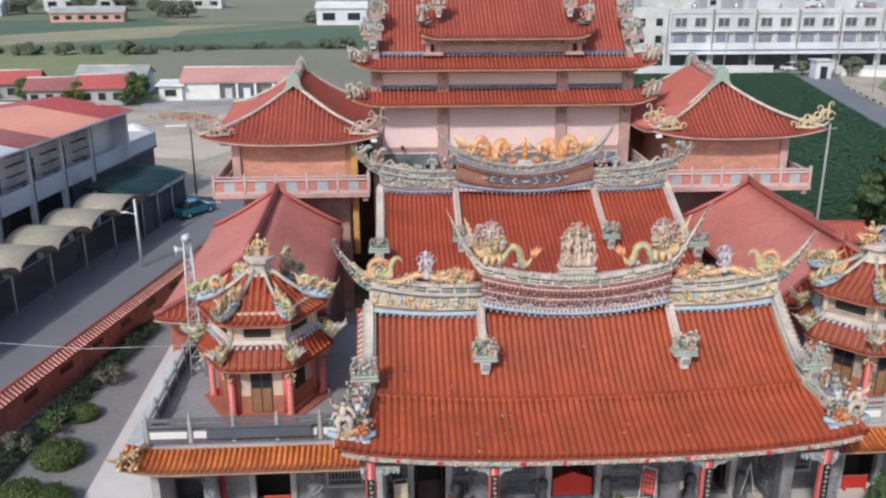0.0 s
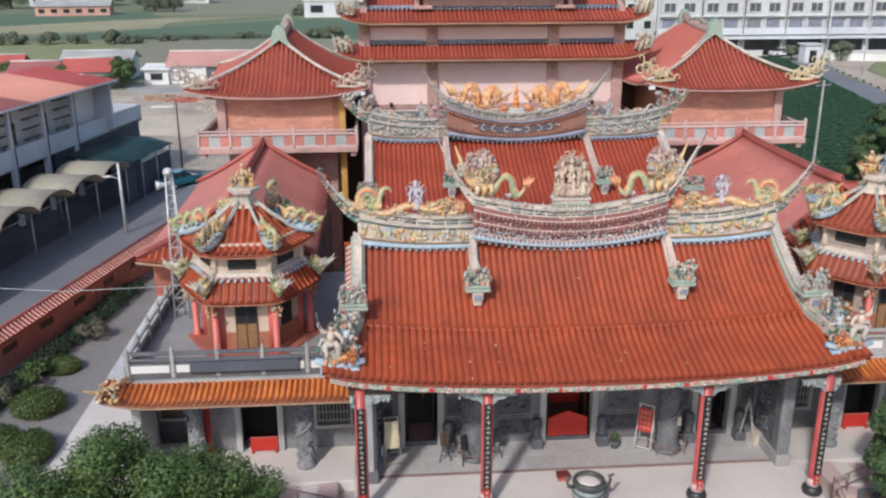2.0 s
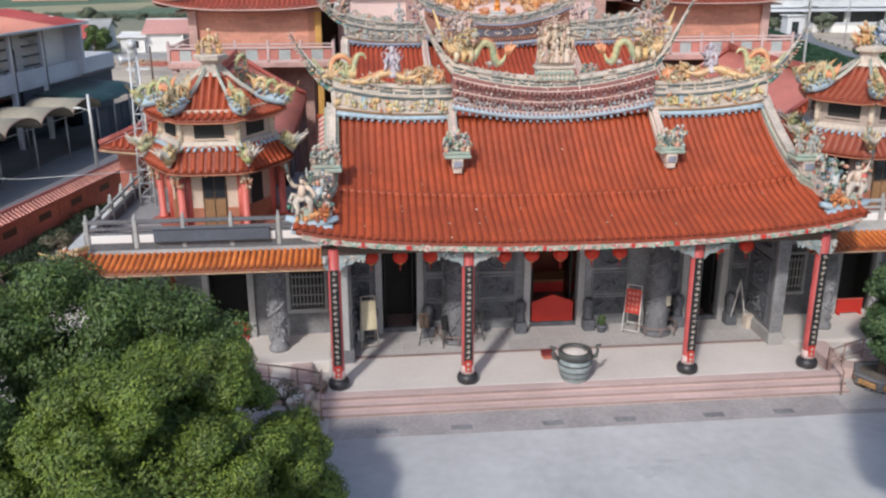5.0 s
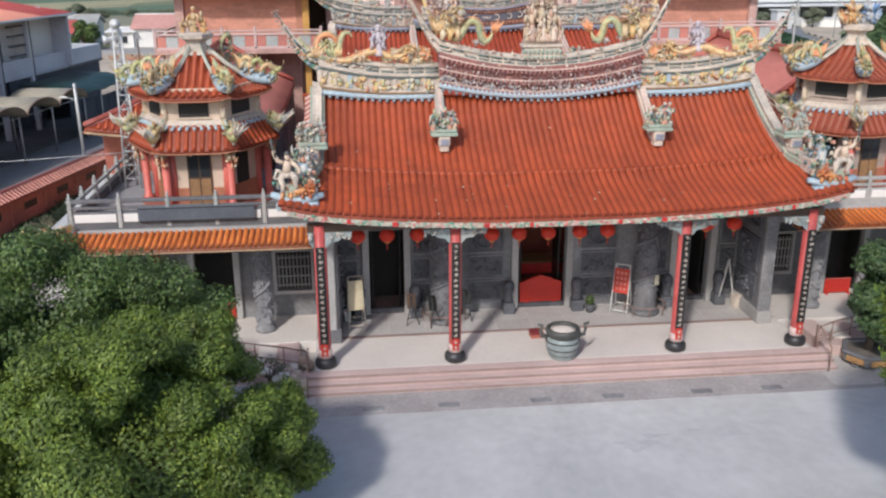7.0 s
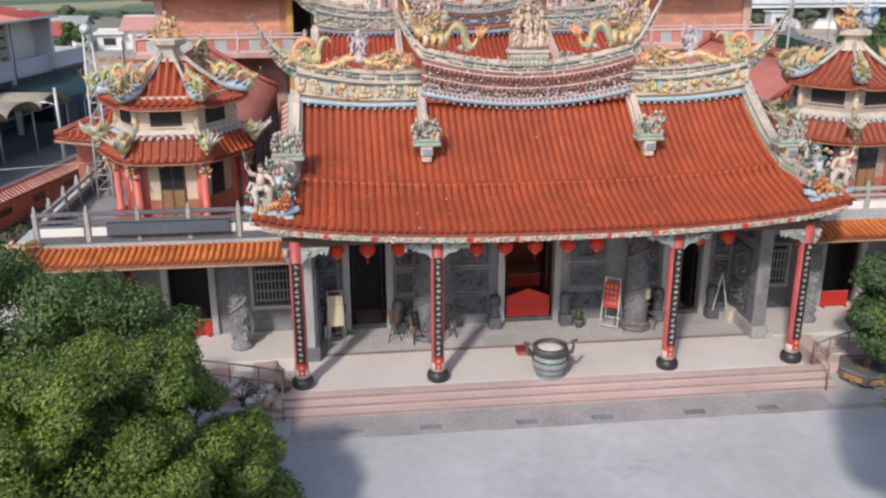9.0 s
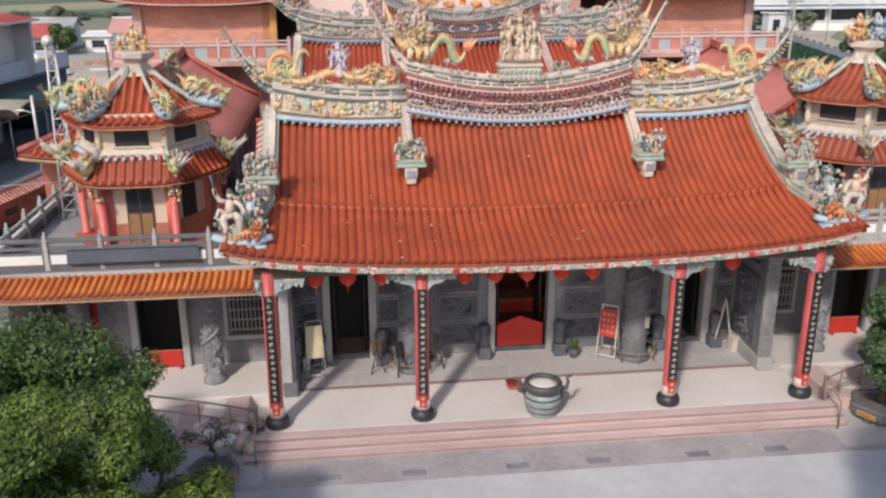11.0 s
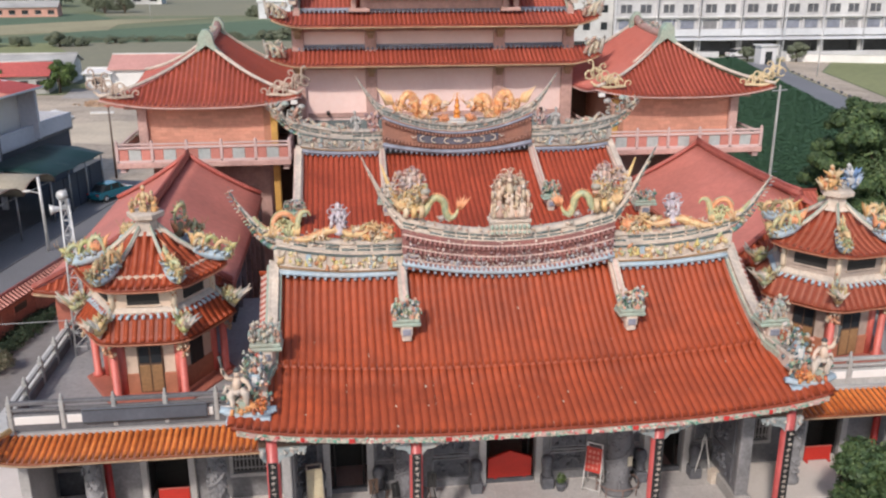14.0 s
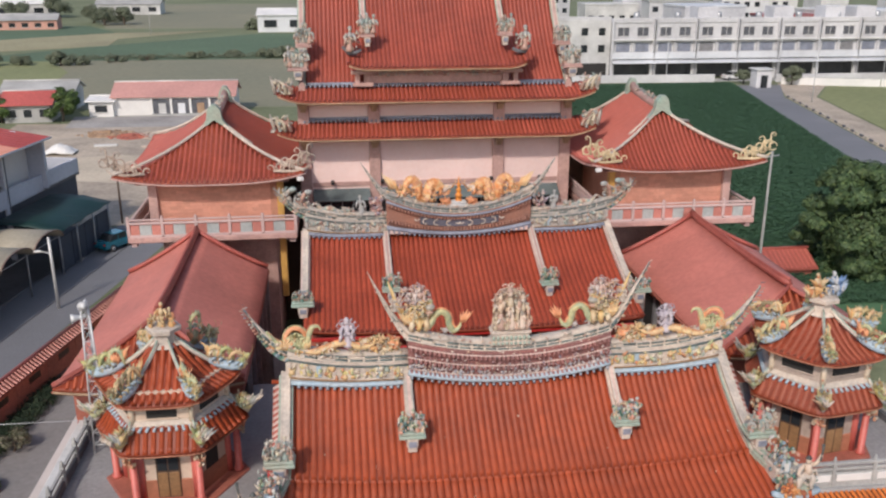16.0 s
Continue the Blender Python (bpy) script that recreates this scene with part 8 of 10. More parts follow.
                for j in range(5):
                    dg.tube([tl0, tl0 + zz * (0.18 + 0.05 * j) - out * 0.05 * (j - 2) + side * 0.05 * (j - 2), tl0 + zz * (0.30 + 0.06 * j) - out * 0.12 * (j - 2)], [0.06, 0.045, 0.008], 5, 3)
                if tall:
                    dg.tube([ln[4] + zz * 0.2, ln[4] + zz * 0.5 + out * 0.15, ln[3] + zz * 0.75], [0.14, 0.13, 0.09], 7, 0)
                body = (DRAGON_G, DRAGON_B, DRAGON_Y)[(i + (2 if at[0] > 0 else 0)) % 3]
                part("hip_dragon", dg, [body, CER_PD, CER_PF, GLZ_O if i % 2 else CER_Y, GLZ_GY if i % 2 else GLZ_Y], hp, "glazed porcelain dragon looping along the hip")["kind"] = "stuff"
            else:
                dg = Shape()
                dg.tube([ln[5] + zz * 0.16, ln[3] + zz * 0.26, ln[2] + zz * 0.34, ln[1] + zz * 0.32, ln[0] + zz * 0.30, ln[0] + out * 0.22 + zz * 0.46], [0.07, 0.16, 0.21, 0.19, 0.14, 0.06], 9)
                tip = ln[0] + out * 0.18 + zz * 0.42
                for q in (-1, 0, 1):
                    dg.tube([tip, tip + out * (0.18 + 0.04 * q) + zz * 0.16 + side * q * 0.06, tip + out * (0.34 - 0.05 * q) + zz * (0.46 - 0.08 * abs(q)) + side * q * 0.20], [0.07, 0.06, 0.01], 5, 2)
                for j in range(6):
                    pb = ln[0].lerp(ln[4], 0.15 + j / 7) + zz * 0.48
                    dg.tube([pb, pb + zz * 0.14 + out * 0.10], [0.05, 0.01], 4, 1)
                    for q in (-1, 1):
                        dg.tube([pb - zz * 0.1, pb + side * q * 0.17 - zz * 0.06 + out * 0.05, pb + side * q * 0.24 + zz * 0.06 + out * 0.12], [0.055, 0.045, 0.01], 5, 0 if j % 2 else 1)
                hd = ln[4] + zz * 0.30
                dg.ball(hd, (0.13, 0.13, 0.11), 8, 5, 0)
                for q in (-1, 1):
                    dg.tube([hd + side * q * 0.08, hd + side * q * 0.20 + zz * 0.18, hd + side * q * 0.16 + zz * 0.30], [0.045, 0.03, 0.008], 5, 1)
                fuzz(dg, tuple(ln[3] + zz * 0.34), (0.24, 0.24, 0.16), 18, 0.09, 500 + i, 3, False)
                flame(dg, tuple(ln[1] + zz * 0.34), 0.40, 0.8 * (1 if out.x > 0 else -1), 520 + i, 2, 4)
                flame(dg, tuple(ln[0] + zz * 0.30), 0.55, 1.0 * (1 if out.x > 0 else -1), 530 + i, 3, 4)
                part("hip_fish", dg, [(GLZ_GY, DRAGON_Y, DRAGON_G)[i % 3], CER_PD, CREAM, CER_PF], hp, "weathered porcelain fish dragon with a raised forked tail")["kind"] = "stuff"
    part("cornice", Shape().lathe((0, 0, 2.78), [(1.94, 0), (1.96, 0.10), (1.90, 0.20), (1.82, 0.24)], 6, 0, False), CREAM, root, "pale cornice")
    sh = Shape()
    for i in range(6):
        a, b = hexpt(1.98, i, 2.78), hexpt(1.98, i + 1, 2.78)
        for j in range(9):
            p = a.lerp(b, (j + 0.5) / 9)
            o = Vector((p.x, p.y, 0)).normalized()
            sh.tube([p + o * 0.12 - Vector((0, 0, 0.05)), p - o * 0.1 + Vector((0, 0, 0.06))], 0.055, 5)
    part("tile_end", sh, BLUE, root, "blue-grey tile ends")["kind"] = "stuff"
    part("upper_body", Shape().lathe((0, 0, 2.80), [(1.82, 0), (1.82, 1.20)], 6, 0, False), paint, root, "cream hexagonal upper storey")
    for i in range(6):
        a, b = hexpt(1.82, i, 0), hexpt(1.82, i + 1, 0)
        mpt = (a + b) / 2
        ang = math.degrees(math.atan2((b - a).y, (b - a).x))
        w = part("window", Shape().box((mpt.x, mpt.y, 3.52 - low), (0.94 if at[0] < 0 else 1.1, 0.08, 0.52), ang, 0.01), DARK, root, "open window painted near-black as unlit")
        part("window_frame", Shape().box((mpt.x * 1.02, mpt.y * 1.02, 3.81 - low), (1.06 if at[0] < 0 else 1.2, 0.08, 0.06), ang, 0.01), paint, w)
        part("window_sill", Shape().box((mpt.x * 1.02, mpt.y * 1.02, 3.24 - low), (1.06 if at[0] < 0 else 1.2, 0.08, 0.06), ang, 0.01), paint, w)
        c = hexpt(1.84, i, 2.8)
        sh = clutter(Shape().lathe(c, [(0.10, 0), (0.10, 1.1)], 6), (c.x - 0.1, c.y - 0.1, 3.0), (c.x + 0.1, c.y + 0.1, 3.8), 14, 0.03, 0.07, 380 + i)
        part("corner_bracket", sh, BRACKET, root, "carved corner bracket")
    part("finial", Shape().lathe((0, 0, 4.92), [(0.50, 0), (0.36, 0.12), (0.33, 0.40), (0.40, 0.46), (0.56, 0.52), (0.58, 0.66), (0.50, 0.70), (0.2, 0.72)], 6, 0, False), CREAM, root, "cream hexagonal pedestal finial")
    sh = Shape()
    if at[0] < 0:
        statue(sh, (-0.04, -0.06, 5.62), 0.82, 10, 351)
        for i, (qx, qy, qh) in enumerate(((-0.36, -0.12, 0.46), (0.30, -0.10, 0.66), (-0.14, 0.22, 0.50))):
            statue(sh, (qx, qy, 5.62), qh, 40 * i, 352 + i)
        fuzz(sh, (0, -0.1, 5.80), (0.46, 0.34, 0.14), 16, 0.09, 360, 0, False)
    else:
        for q, m_ in ((-0.36, 0), (0.34, 1)):
            statue(sh, (q, 0.05, 5.62), 0.85, 20, 361 + m_, m_)
            fuzz(sh, (q, -0.08, 5.90), (0.30, 0.24, 0.27), 34, 0.09, 357, m_)
            for j in range(5):
                w = j - 2
                sh.tube([(q, -0.1, 5.98), (q + 0.13 * w, -0.18, 6.24), (q + 0.22 * w, -0.12, 6.40 - 0.03 * abs(w))], [0.07, 0.055, 0.01], 5, m_)
        flame(sh, (-0.62, -0.05, 5.66), 0.50, -0.5, 363)
        flame(sh, (0.60, -0.05, 5.66), 0.52, 0.5, 364, 1)
    mix_ = islands("finial_mix", [(0.66, 0.38, 0.16), (0.60, 0.44, 0.26), (0.62, 0.27, 0.13), (0.50, 0.36, 0.20), (0.44, 0.30, 0.16), (0.66, 0.52, 0.34)])
    fg = part("finial_crown", sh, [mix_, islands("blue_figure_mix", [(0.14, 0.24, 0.42), (0.30, 0.38, 0.48), (0.50, 0.50, 0.50)])], root, "crown of porcelain figures round the finial")
    fg["kind"] = "stuff"
    return root


pagoda((-11.4, 5.75, TZ), 0, "hexagonal two-storey pagoda with red tile roofs and porcelain dragons", WARM, TILE)
TILE_P = mat("weathered_brown_red_tile", (0.37, 0.10, 0.055), 0.6, 0.25, 1.2, 14, 0.2, obvar=0.05)
# walls in the darkened cream: shade painted in
pagoda((11.45, 5.75, TZ), 10, "two-storey hexagonal pagoda turned corner-front, wall shade painted in greyer cream", WARM_G, TILE_P)


# ---- things on the porch ----
urn = thing("incense_urn", "large round grey-green bronze incense urn full of ash", "incense burner", (-0.16, -0.10, PODIUM))
urn.scale = (0.96, 0.96, 1.32)
part("bowl", Shape().lathe((0, 0, 0), [(0.40, 0), (0.44, 0.04), (0.42, 0.10), (0.50, 0.16), (0.47, 0.24), (0.54, 0.30), (0.55, 0.42), (0.50, 0.50), (0.46, 0.54)], 28), BRONZE, urn, "ribbed grey-green bowl")
for z, r in ((0.13, 0.475), (0.27, 0.52), (0.44, 0.565)):
    part("band", Shape().lathe((0, 0, z - 0.02), [(r - 0.04, 0), (r, 0.01), (r, 0.03), (r - 0.04, 0.04)], 28), BRONZE_D, urn, "dark raised band")
part("rim", Shape().lathe((0, 0, 0.54), [(0.47, 0), (0.54, 0.04), (0.56, 0.14), (0.53, 0.20), (0.43, 0.20), (0.42, 0.15)], 28), BRONZE_D, urn, "dark bronze rim")
part("ash", Shape().lathe((0, 0, 0.60), [(0.42, 0), (0.42, 0.09), (0.2, 0.115), (0.02, 0.12)], 24), ASH, urn, "pale ash filling")
for k in (-1, 1):
    part("handle", Shape().tube([(k * 0.52, 0, 0.52), (k * 0.70, 0, 0.56), (k * 0.74, 0, 0.70), (k * 0.68, 0, 0.80), (k * 0.84, 0, 0.84)], [0.06, 0.06, 0.05, 0.05, 0.035], 8), BRONZE_D, urn, "curling dark handle")
CUSHION = mat("dark_red_cushion_cloth", (0.20, 0.028, 0.03), 0.8, 0.25, 6, 40, 0.2)
box = thing("kneeling_stool", "low dark red padded kneeling stool behind the urn", "stool", (-0.66, 1.45, PODIUM), 4)
part("stool_body", Shape().box((0, 0, 0.07), (0.40, 0.36, 0.12), 0, 0.015), WALLRED, box)
part("cushion", Shape().box((0, 0, 0.17), (0.44, 0.40, 0.10), 0, 0.04), CUSHION, box, "dark red padded top")

gate = thing("red_barrier", "bright red cloth-covered barrier with a peaked top on the door sill", "barrier", (0.0, 4.02, PODIUM + 0.18))
part("panel", Shape().prism([(-0.74, 0.03), (0.74, 0.03), (0.74, 0.74), (0.38, 0.88), (0.0, 1.02), (-0.38, 0.88), (-0.74, 0.74)], -0.05, 0.05), BRIGHTRED, gate)
for x in (-0.5, 0.5):
    part("foot", Shape().box((x, 0.0, 0.02), (0.1, 0.18, 0.04), 0, 0.01), RED, gate)

altar = thing("altar_table", "dark wooden altar table inside the main door", "table", (0.0, 6.2, PODIUM))
part("tabletop", Shape().box((0, 0, 1.05), (2.6, 0.9, 0.08), 0, 0.01), WOOD, altar)
for x in (-1.1, 1.1):
    for y in (-0.35, 0.35):
        part("leg", Shape().box((x, y, 0.5), (0.1, 0.1, 1.0), 0, 0.01), WOOD_D, altar)
part("apron", Shape().box((0, -0.42, 0.8), (2.4, 0.05, 0.4), 0, 0.01), RED, altar, "red carved apron")


def easel(at, rz, h, w, board, bm_mat, leg_mat, label, bars=None):
    """A folding A-frame: a front and a rear frame hinged at the top, with a board high on the front."""
    root = thing("easel", label, "easel", at, rz, "display easels")
    sp = 0.30
    for k in (-1, 1):
        part("leg", Shape().tube([(k * w * 0.54, -sp, 0), (k * w * 0.46, 0.0, h)], 0.021, 6), leg_mat, root)
        part("rear_leg", Shape().tube([(k * w * 0.50, sp, 0), (k * w * 0.42, 0.02, h * 0.98)], 0.019, 6), leg_mat, root)
    part("top_bar", Shape().tube([(-w * 0.46, 0, h), (w * 0.46, 0, h)], 0.021, 6), leg_mat, root)
    part("foot_bar", Shape().tube([(-w * 0.53, -sp * 0.93, h * 0.07), (w * 0.53, -sp * 0.93, h * 0.07)], 0.02, 6), leg_mat, root)
    part("rear_bar", Shape().tube([(-w * 0.49, sp * 0.88, h * 0.12), (w * 0.49, sp * 0.88, h * 0.12)], 0.018, 6), leg_mat, root)
    if not board:
        return root
    part("crossbar", Shape().tube([(-w * 0.50, -sp * 0.54, h * 0.46), (w * 0.50, -sp * 0.54, h * 0.46)], 0.021, 6), leg_mat, root)
    lean = math.degrees(math.atan2(sp, h))
    bz = h * 0.93 - board / 2
    by = -sp * (1 - bz / h) - 0.03
    part("board", Shape().box((0, by, bz), (w * 0.94, 0.025, board), 0, 0.005, 0, -lean), bm_mat, root, "flat display board")
    if bars:
        sh = Shape()
        for i in range(4):
            for j in range(3):
                z = (i - 1.5) * board * 0.21
                sh.box((w * 0.25 * (j - 1), by - 0.016 + z * math.tan(radians(lean)), bz + z), (w * 0.15, 0.010, board * 0.12), 0, 0.003, 0, -lean)
        part("writing", sh, bars, root)["kind"] = "stuff"
    return root


easel((-6.50, 2.98, PODIUM), 8, 1.78, 0.52, 1.0, mat("yellow_cream_board", (0.66, 0.57, 0.38), 0.7, 0.2, 3, 25, 0.1), CREAM, "cream folding easel holding a yellowish display board")
easel((2.72, 3.26, PODIUM), -34, 1.72, 0.56, 0.86, mat("faded_red_board", (0.50, 0.045, 0.03), 0.6, 0.25, 5, 30, 0.1), WHITE, "white folding easel holding a red notice board", mat("dull_pink_lettering", (0.62, 0.22, 0.17), 0.6, 0.2, 6, 30, 0.1))
easel((6.58, 3.42, PODIUM), 70, 1.66, 0.30, 0, None, WHITE, "bare white folding easel by the end wall")
bin_ob = thing("storage_bin", "cream plastic bin beside an easel", "bin", (6.86, 3.16, PODIUM), 8)
part("bin_body", Shape().lathe((0, 0, 0), [(0.17, 0), (0.19, 0.3), (0.21, 0.46), (0.22, 0.48)], 4, 0, False, 0.785), CREAM, bin_ob)
bin2 = thing("storage_bin", "small white plastic bin behind an easel", "bin", (-6.78, 3.45, PODIUM))
part("bin_body", Shape().lathe((0, 0, 0), [(0.14, 0), (0.16, 0.35), (0.17, 0.40)], 4, 0, False, 0.785), WHITE, bin2)
bin3 = thing("storage_bin", "low white plastic tub behind an easel", "bin", (6.42, 3.78, PODIUM))
part("bin_body", Shape().lathe((0, 0, 0), [(0.13, 0), (0.15, 0.16), (0.16, 0.20)], 4, 0, False, 0.785), WHITE, bin3)
notice = thing("notice_card", "pale yellow notice card on a stone column", "sign", (3.74, 2.70, 1.75))
part("card", Shape().box((0, 0, 0), (0.16, 0.02, 0.36), 12, 0.004), AWN, notice)
pot = thing("potted_plant", "small green plant in a dark pot by the wall", "plant", (1.62, 3.3, PODIUM))
part("pot", Shape().lathe((0, 0, 0), [(0.12, 0), (0.17, 0.2), (0.19, 0.3), (0.14, 0.28)], 12), STONE_D, pot)
part("foliage", leaves([(0, 0, 0.45, 0.17, 0.17, 0.18)], 140, 0.05, 3), LEAF_D, pot, fix=False)
for x, y, rz in ((-4.62, 2.95, 10), (-2.75, 3.1, -14), (-3.9, 2.7, 30)):
    root = thing("folding_stand", "dark folding metal stand leaning by the wall", "stand", (x, y, PODIUM), rz, "folding stands")
    for k in (-1, 1):
        part("leg", Shape().tube([(k * 0.22, -0.15, 0), (-k * 0.05, 0.1, 1.0)], 0.02, 5), BLACK, root)
    part("brace", Shape().tube([(-0.2, -0.1, 0.25), (0.2, -0.1, 0.25)], 0.015, 5), BLACK, root)
    part("top_cloth", Shape().box((0, 0.08, 0.80), (0.30, 0.04, 0.5), 0, 0.01, 0, -12), WOOD_D if x < -4 else BLACK, root)


def lantern(x, y, z):
    root = thing("lantern", "round red paper lantern hanging under the eaves", "lantern", (x, y, z), 0, "porch lanterns")
    sh = Shape().ball((0, 0, 0), (0.24, 0.24, 0.23), 36, 10)
    sh.v = [(p[0] * (1 + 0.035 * math.cos(12 * math.atan2(p[1], p[0]))), p[1] * (1 + 0.035 * math.cos(12 * math.atan2(p[1], p[0]))), p[2]) for p in sh.v]
    part("shade", sh, LANTERN, root, "ribbed red shade")
    part("top_cap", Shape().lathe((0, 0, 0.20), [(0.09, 0), (0.09, 0.05), (0.03, 0.06)], 12), GOLD, root)
    part("bottom_cap", Shape().lathe((0, 0, -0.25), [(0.07, 0), (0.09, 0.05)], 12), GOLD, root)
    part("tassel", Shape().tube([(0, 0, -0.24), (0, 0, -0.48)], [0.03, 0.015], 6), RED, root)
    part("cord", Shape().tube([(0, 0, 0.25), (0, 0, 1.30)], 0.008, 4), BLACK, root)
    return root


for x in (-6.35, -5.42, -4.45, -2.05, -1.15, -0.20, 0.84, 1.77, 4.25, 5.10, 6.06):
    lantern(x, 2.2, 3.76 if abs(x) < 3 else 3.84)


# ramps, hand rails and rock gardens at both ends of the steps
for k in (-1, 1):
    rail = thing("handrail", "thin grey-brown metal handrail along the side ramp", "rail", (0, 0, 0), 0, "ramp handrails")
    path = [(k * 8.0, -0.4, 1.15), (k * 8.7, 0.05, 1.10), (k * 9.6, 0.5, 1.05), (k * 11.0, 1.0, 1.05)]
    part("top_bar", Shape().tube(path, 0.025, 6), RUST, rail)
    part("lower_bar", Shape().tube([(x, y, z - 0.42) for x, y, z in path], 0.02, 6), RUST, rail)
    for x, y, z in path:
        part("post", Shape().tube([(x, y, 0.02), (x, y, z)], 0.025, 6), RUST, rail)
    rail = thing("handrail", "short bent metal handrail at the end of the steps", "rail", (0, 0, 0), 0, "ramp handrails")
    part("top_bar", Shape().tube([(k * 7.95, -0.35, PODIUM), (k * 7.95, -0.35, 1.22), (k * 7.93, -0.55, 1.26), (k * 7.95, -1.3, 0.85), (k * 7.95, -1.3, 0.05)], 0.024, 6), RUST, rail)
    ramp = whole("ramp", Shape().sheet([[(k * 8.35, -0.2, 0.43), (k * 8.35, 1.9, 0.43)], [(k * 11.5, -0.2, 0.10), (k * 11.5, 1.9, 0.12)], [(k * 14.5, 0.2, 0.05), (k * 14.5, 1.9, 0.1)]], 0.4, 0, False), STEP, "pale pink stone ramp beside the steps", "ramp", kind="structure")
    for i in range(5):
        part("slab", Shape().box((k * (8.7 + 0.62 * i), 1.1, 0.42 - 0.066 * i), (0.6, 1.4, 0.05), 0, 0.01), PAVE if i % 2 else STEP, ramp)
    flat("side_paving", [(k * 7.75, -2.15), (k * 15.3, -2.15), (k * 15.3, 2.2), (k * 7.75, 2.2)][::k], -0.1, 0.03, PAVE_IN, "grey side paving by the ramp", "pavement")
    if k > 0:
        continue
    garden = thing("rock_garden", "low rock garden of tan stones beside the steps", "rock garden", (k * 8.85, -0.1, 0.05), 0, "rock gardens")
    rnd = random.Random(41 + k)
    for i in range(30):
        x, y = rnd.uniform(-0.85, 0.85), rnd.uniform(-0.75, 0.75)
        z = 0.34 * max(0, 1 - (x / 1.1) ** 2 - (y / 1.2) ** 2) + rnd.uniform(0.1, 0.22)
        r = rnd.uniform(0.15, 0.34)
        sh = Shape().ball((x, y, z), (r, r * rnd.uniform(0.6, 0.9), r * rnd.uniform(0.4, 0.75)), 7, 5, 0, (rnd.uniform(-30, 30), rnd.uniform(-30, 30), rnd.uniform(0, 180)))
        part("rock", sh, (ROCK, PAVE, STEP, ROCK)[i % 4], garden)


def branchy(root, base, h, spread, n, seed, r0=0.16):
    """A tapered trunk that forks into limbs."""
    rnd = random.Random(seed)
    bx, by, bz = base
    part("trunk", Shape().tube([(bx, by, bz), (bx + 0.1, by, bz + h * 0.25), (bx - 0.05, by + 0.08, bz + h * 0.45)], [r0 * 1.3, r0, r0 * 0.85], 8), BARK, root)
    for i in range(n):
        a = 6.283 * i / n + rnd.uniform(-0.3, 0.3)
        q = spread * rnd.uniform(0.45, 0.75)
        pts = [(bx - 0.05, by + 0.08, bz + h * rnd.uniform(0.3, 0.45)), (bx + q * 0.45 * math.cos(a), by + q * 0.45 * math.sin(a), bz + h * 0.6), (bx + q * math.cos(a), by + q * math.sin(a), bz + h * rnd.uniform(0.62, 0.78))]
        part("limb", Shape().tube(pts, [r0 * 0.6, r0 * 0.38, r0 * 0.1], 6), BARK, root)


def tree(name, label, at, h, crown, nclump, clump, nleaf, size, seed, m, r0=0.16, limbs=7, low=-0.55, loose=0.6, lobes=0, droop=0.0):
    """crown: centre and radii of the whole, filled with uneven clumps."""
    root = thing(name, label, "tree" if "tree" in name else "shrub", at)
    rnd = random.Random(seed)
    branchy(root, (0, 0, 0), h, crown[3] * 0.8, limbs, seed, r0)
    cl = []
    for i in range(lobes):
        z = low + (1.0 - low) * (i + 0.5) / lobes
        a, f = 2.39996 * i + rnd.uniform(-0.4, 0.4), rnd.uniform(0.78, 0.98)
        q = math.sqrt(max(0, 1 - z * z))
        c = Vector((crown[0] + crown[3] * q * math.cos(a) * f, crown[1] + crown[4] * q * math.sin(a) * f, crown[2] + crown[5] * z * f))
        big = rnd.uniform(0.80, 1.15)
        for j in range(7):
            d = Vector((rnd.gauss(0, 1), rnd.gauss(0, 1), abs(rnd.gauss(0, 1)) * 0.8)).normalized() * big * 0.58
            s = big * rnd.uniform(0.30, 0.52)
            cl.append((c.x + d.x, c.y + d.y, c.z + d.z * 0.85, s, s, s * 0.8))
    while len(cl) < nclump + 7 * lobes:
        a, z = rnd.uniform(0, 6.283), rnd.uniform(low, 1)
        q = math.sqrt(max(0, 1 - z * z)) * rnd.uniform(0.55, 1.0)
        s = clump * rnd.uniform(0.6, 1.25)
        f = rnd.uniform(0.80, 1.06)
        cl.append((crown[0] + crown[3] * q * math.cos(a) * f, crown[1] + crown[4] * q * math.sin(a) * f, crown[2] + crown[5] * z * f, s, s, s * 0.72))
    if nclump > 18:
        cl.append((crown[0], crown[1], crown[2], crown[3] * 0.74, crown[4] * 0.74, crown[5] * 0.74))
    if droop:
        # the side towards the court hangs low and spreads towards the steps
        cl = [(c[0], c[1] + 1.45 * min(droop * max(0, c[0] + 0.4) ** 2, c[2] - 0.45), c[2] - min(droop * max(0, c[0] + 0.4) ** 2, c[2] - 0.45), c[3], c[4], c[5]) if c[2] > 0.45 else c for c in cl]
    part("crown", leaves(cl, nleaf, size, seed, 0.35, 0.5, loose), m, root, fix=False)["kind"] = "stuff"
    return root


tree("banyan_tree", "large dense green banyan tree in front of the temple", (-11.0, -9.0, 0), 5.2, (0.35, -0.1, 2.85, 3.05, 3.1, 2.75), 26, 0.6, 340000, 0.044, 11, LEAF, 0.3, 10, -0.9, 0.42, 32, 0.07)
tree("garden_tree", "darker bushy tree behind the banyan", (-12.9, -4.9, 0), 5.8, (-0.1, 0, 4.05, 2.6, 1.6, 2.05), 76, 0.66, 90000, 0.05, 12, LEAF_D, 0.2, 7, -0.9, 0.45)
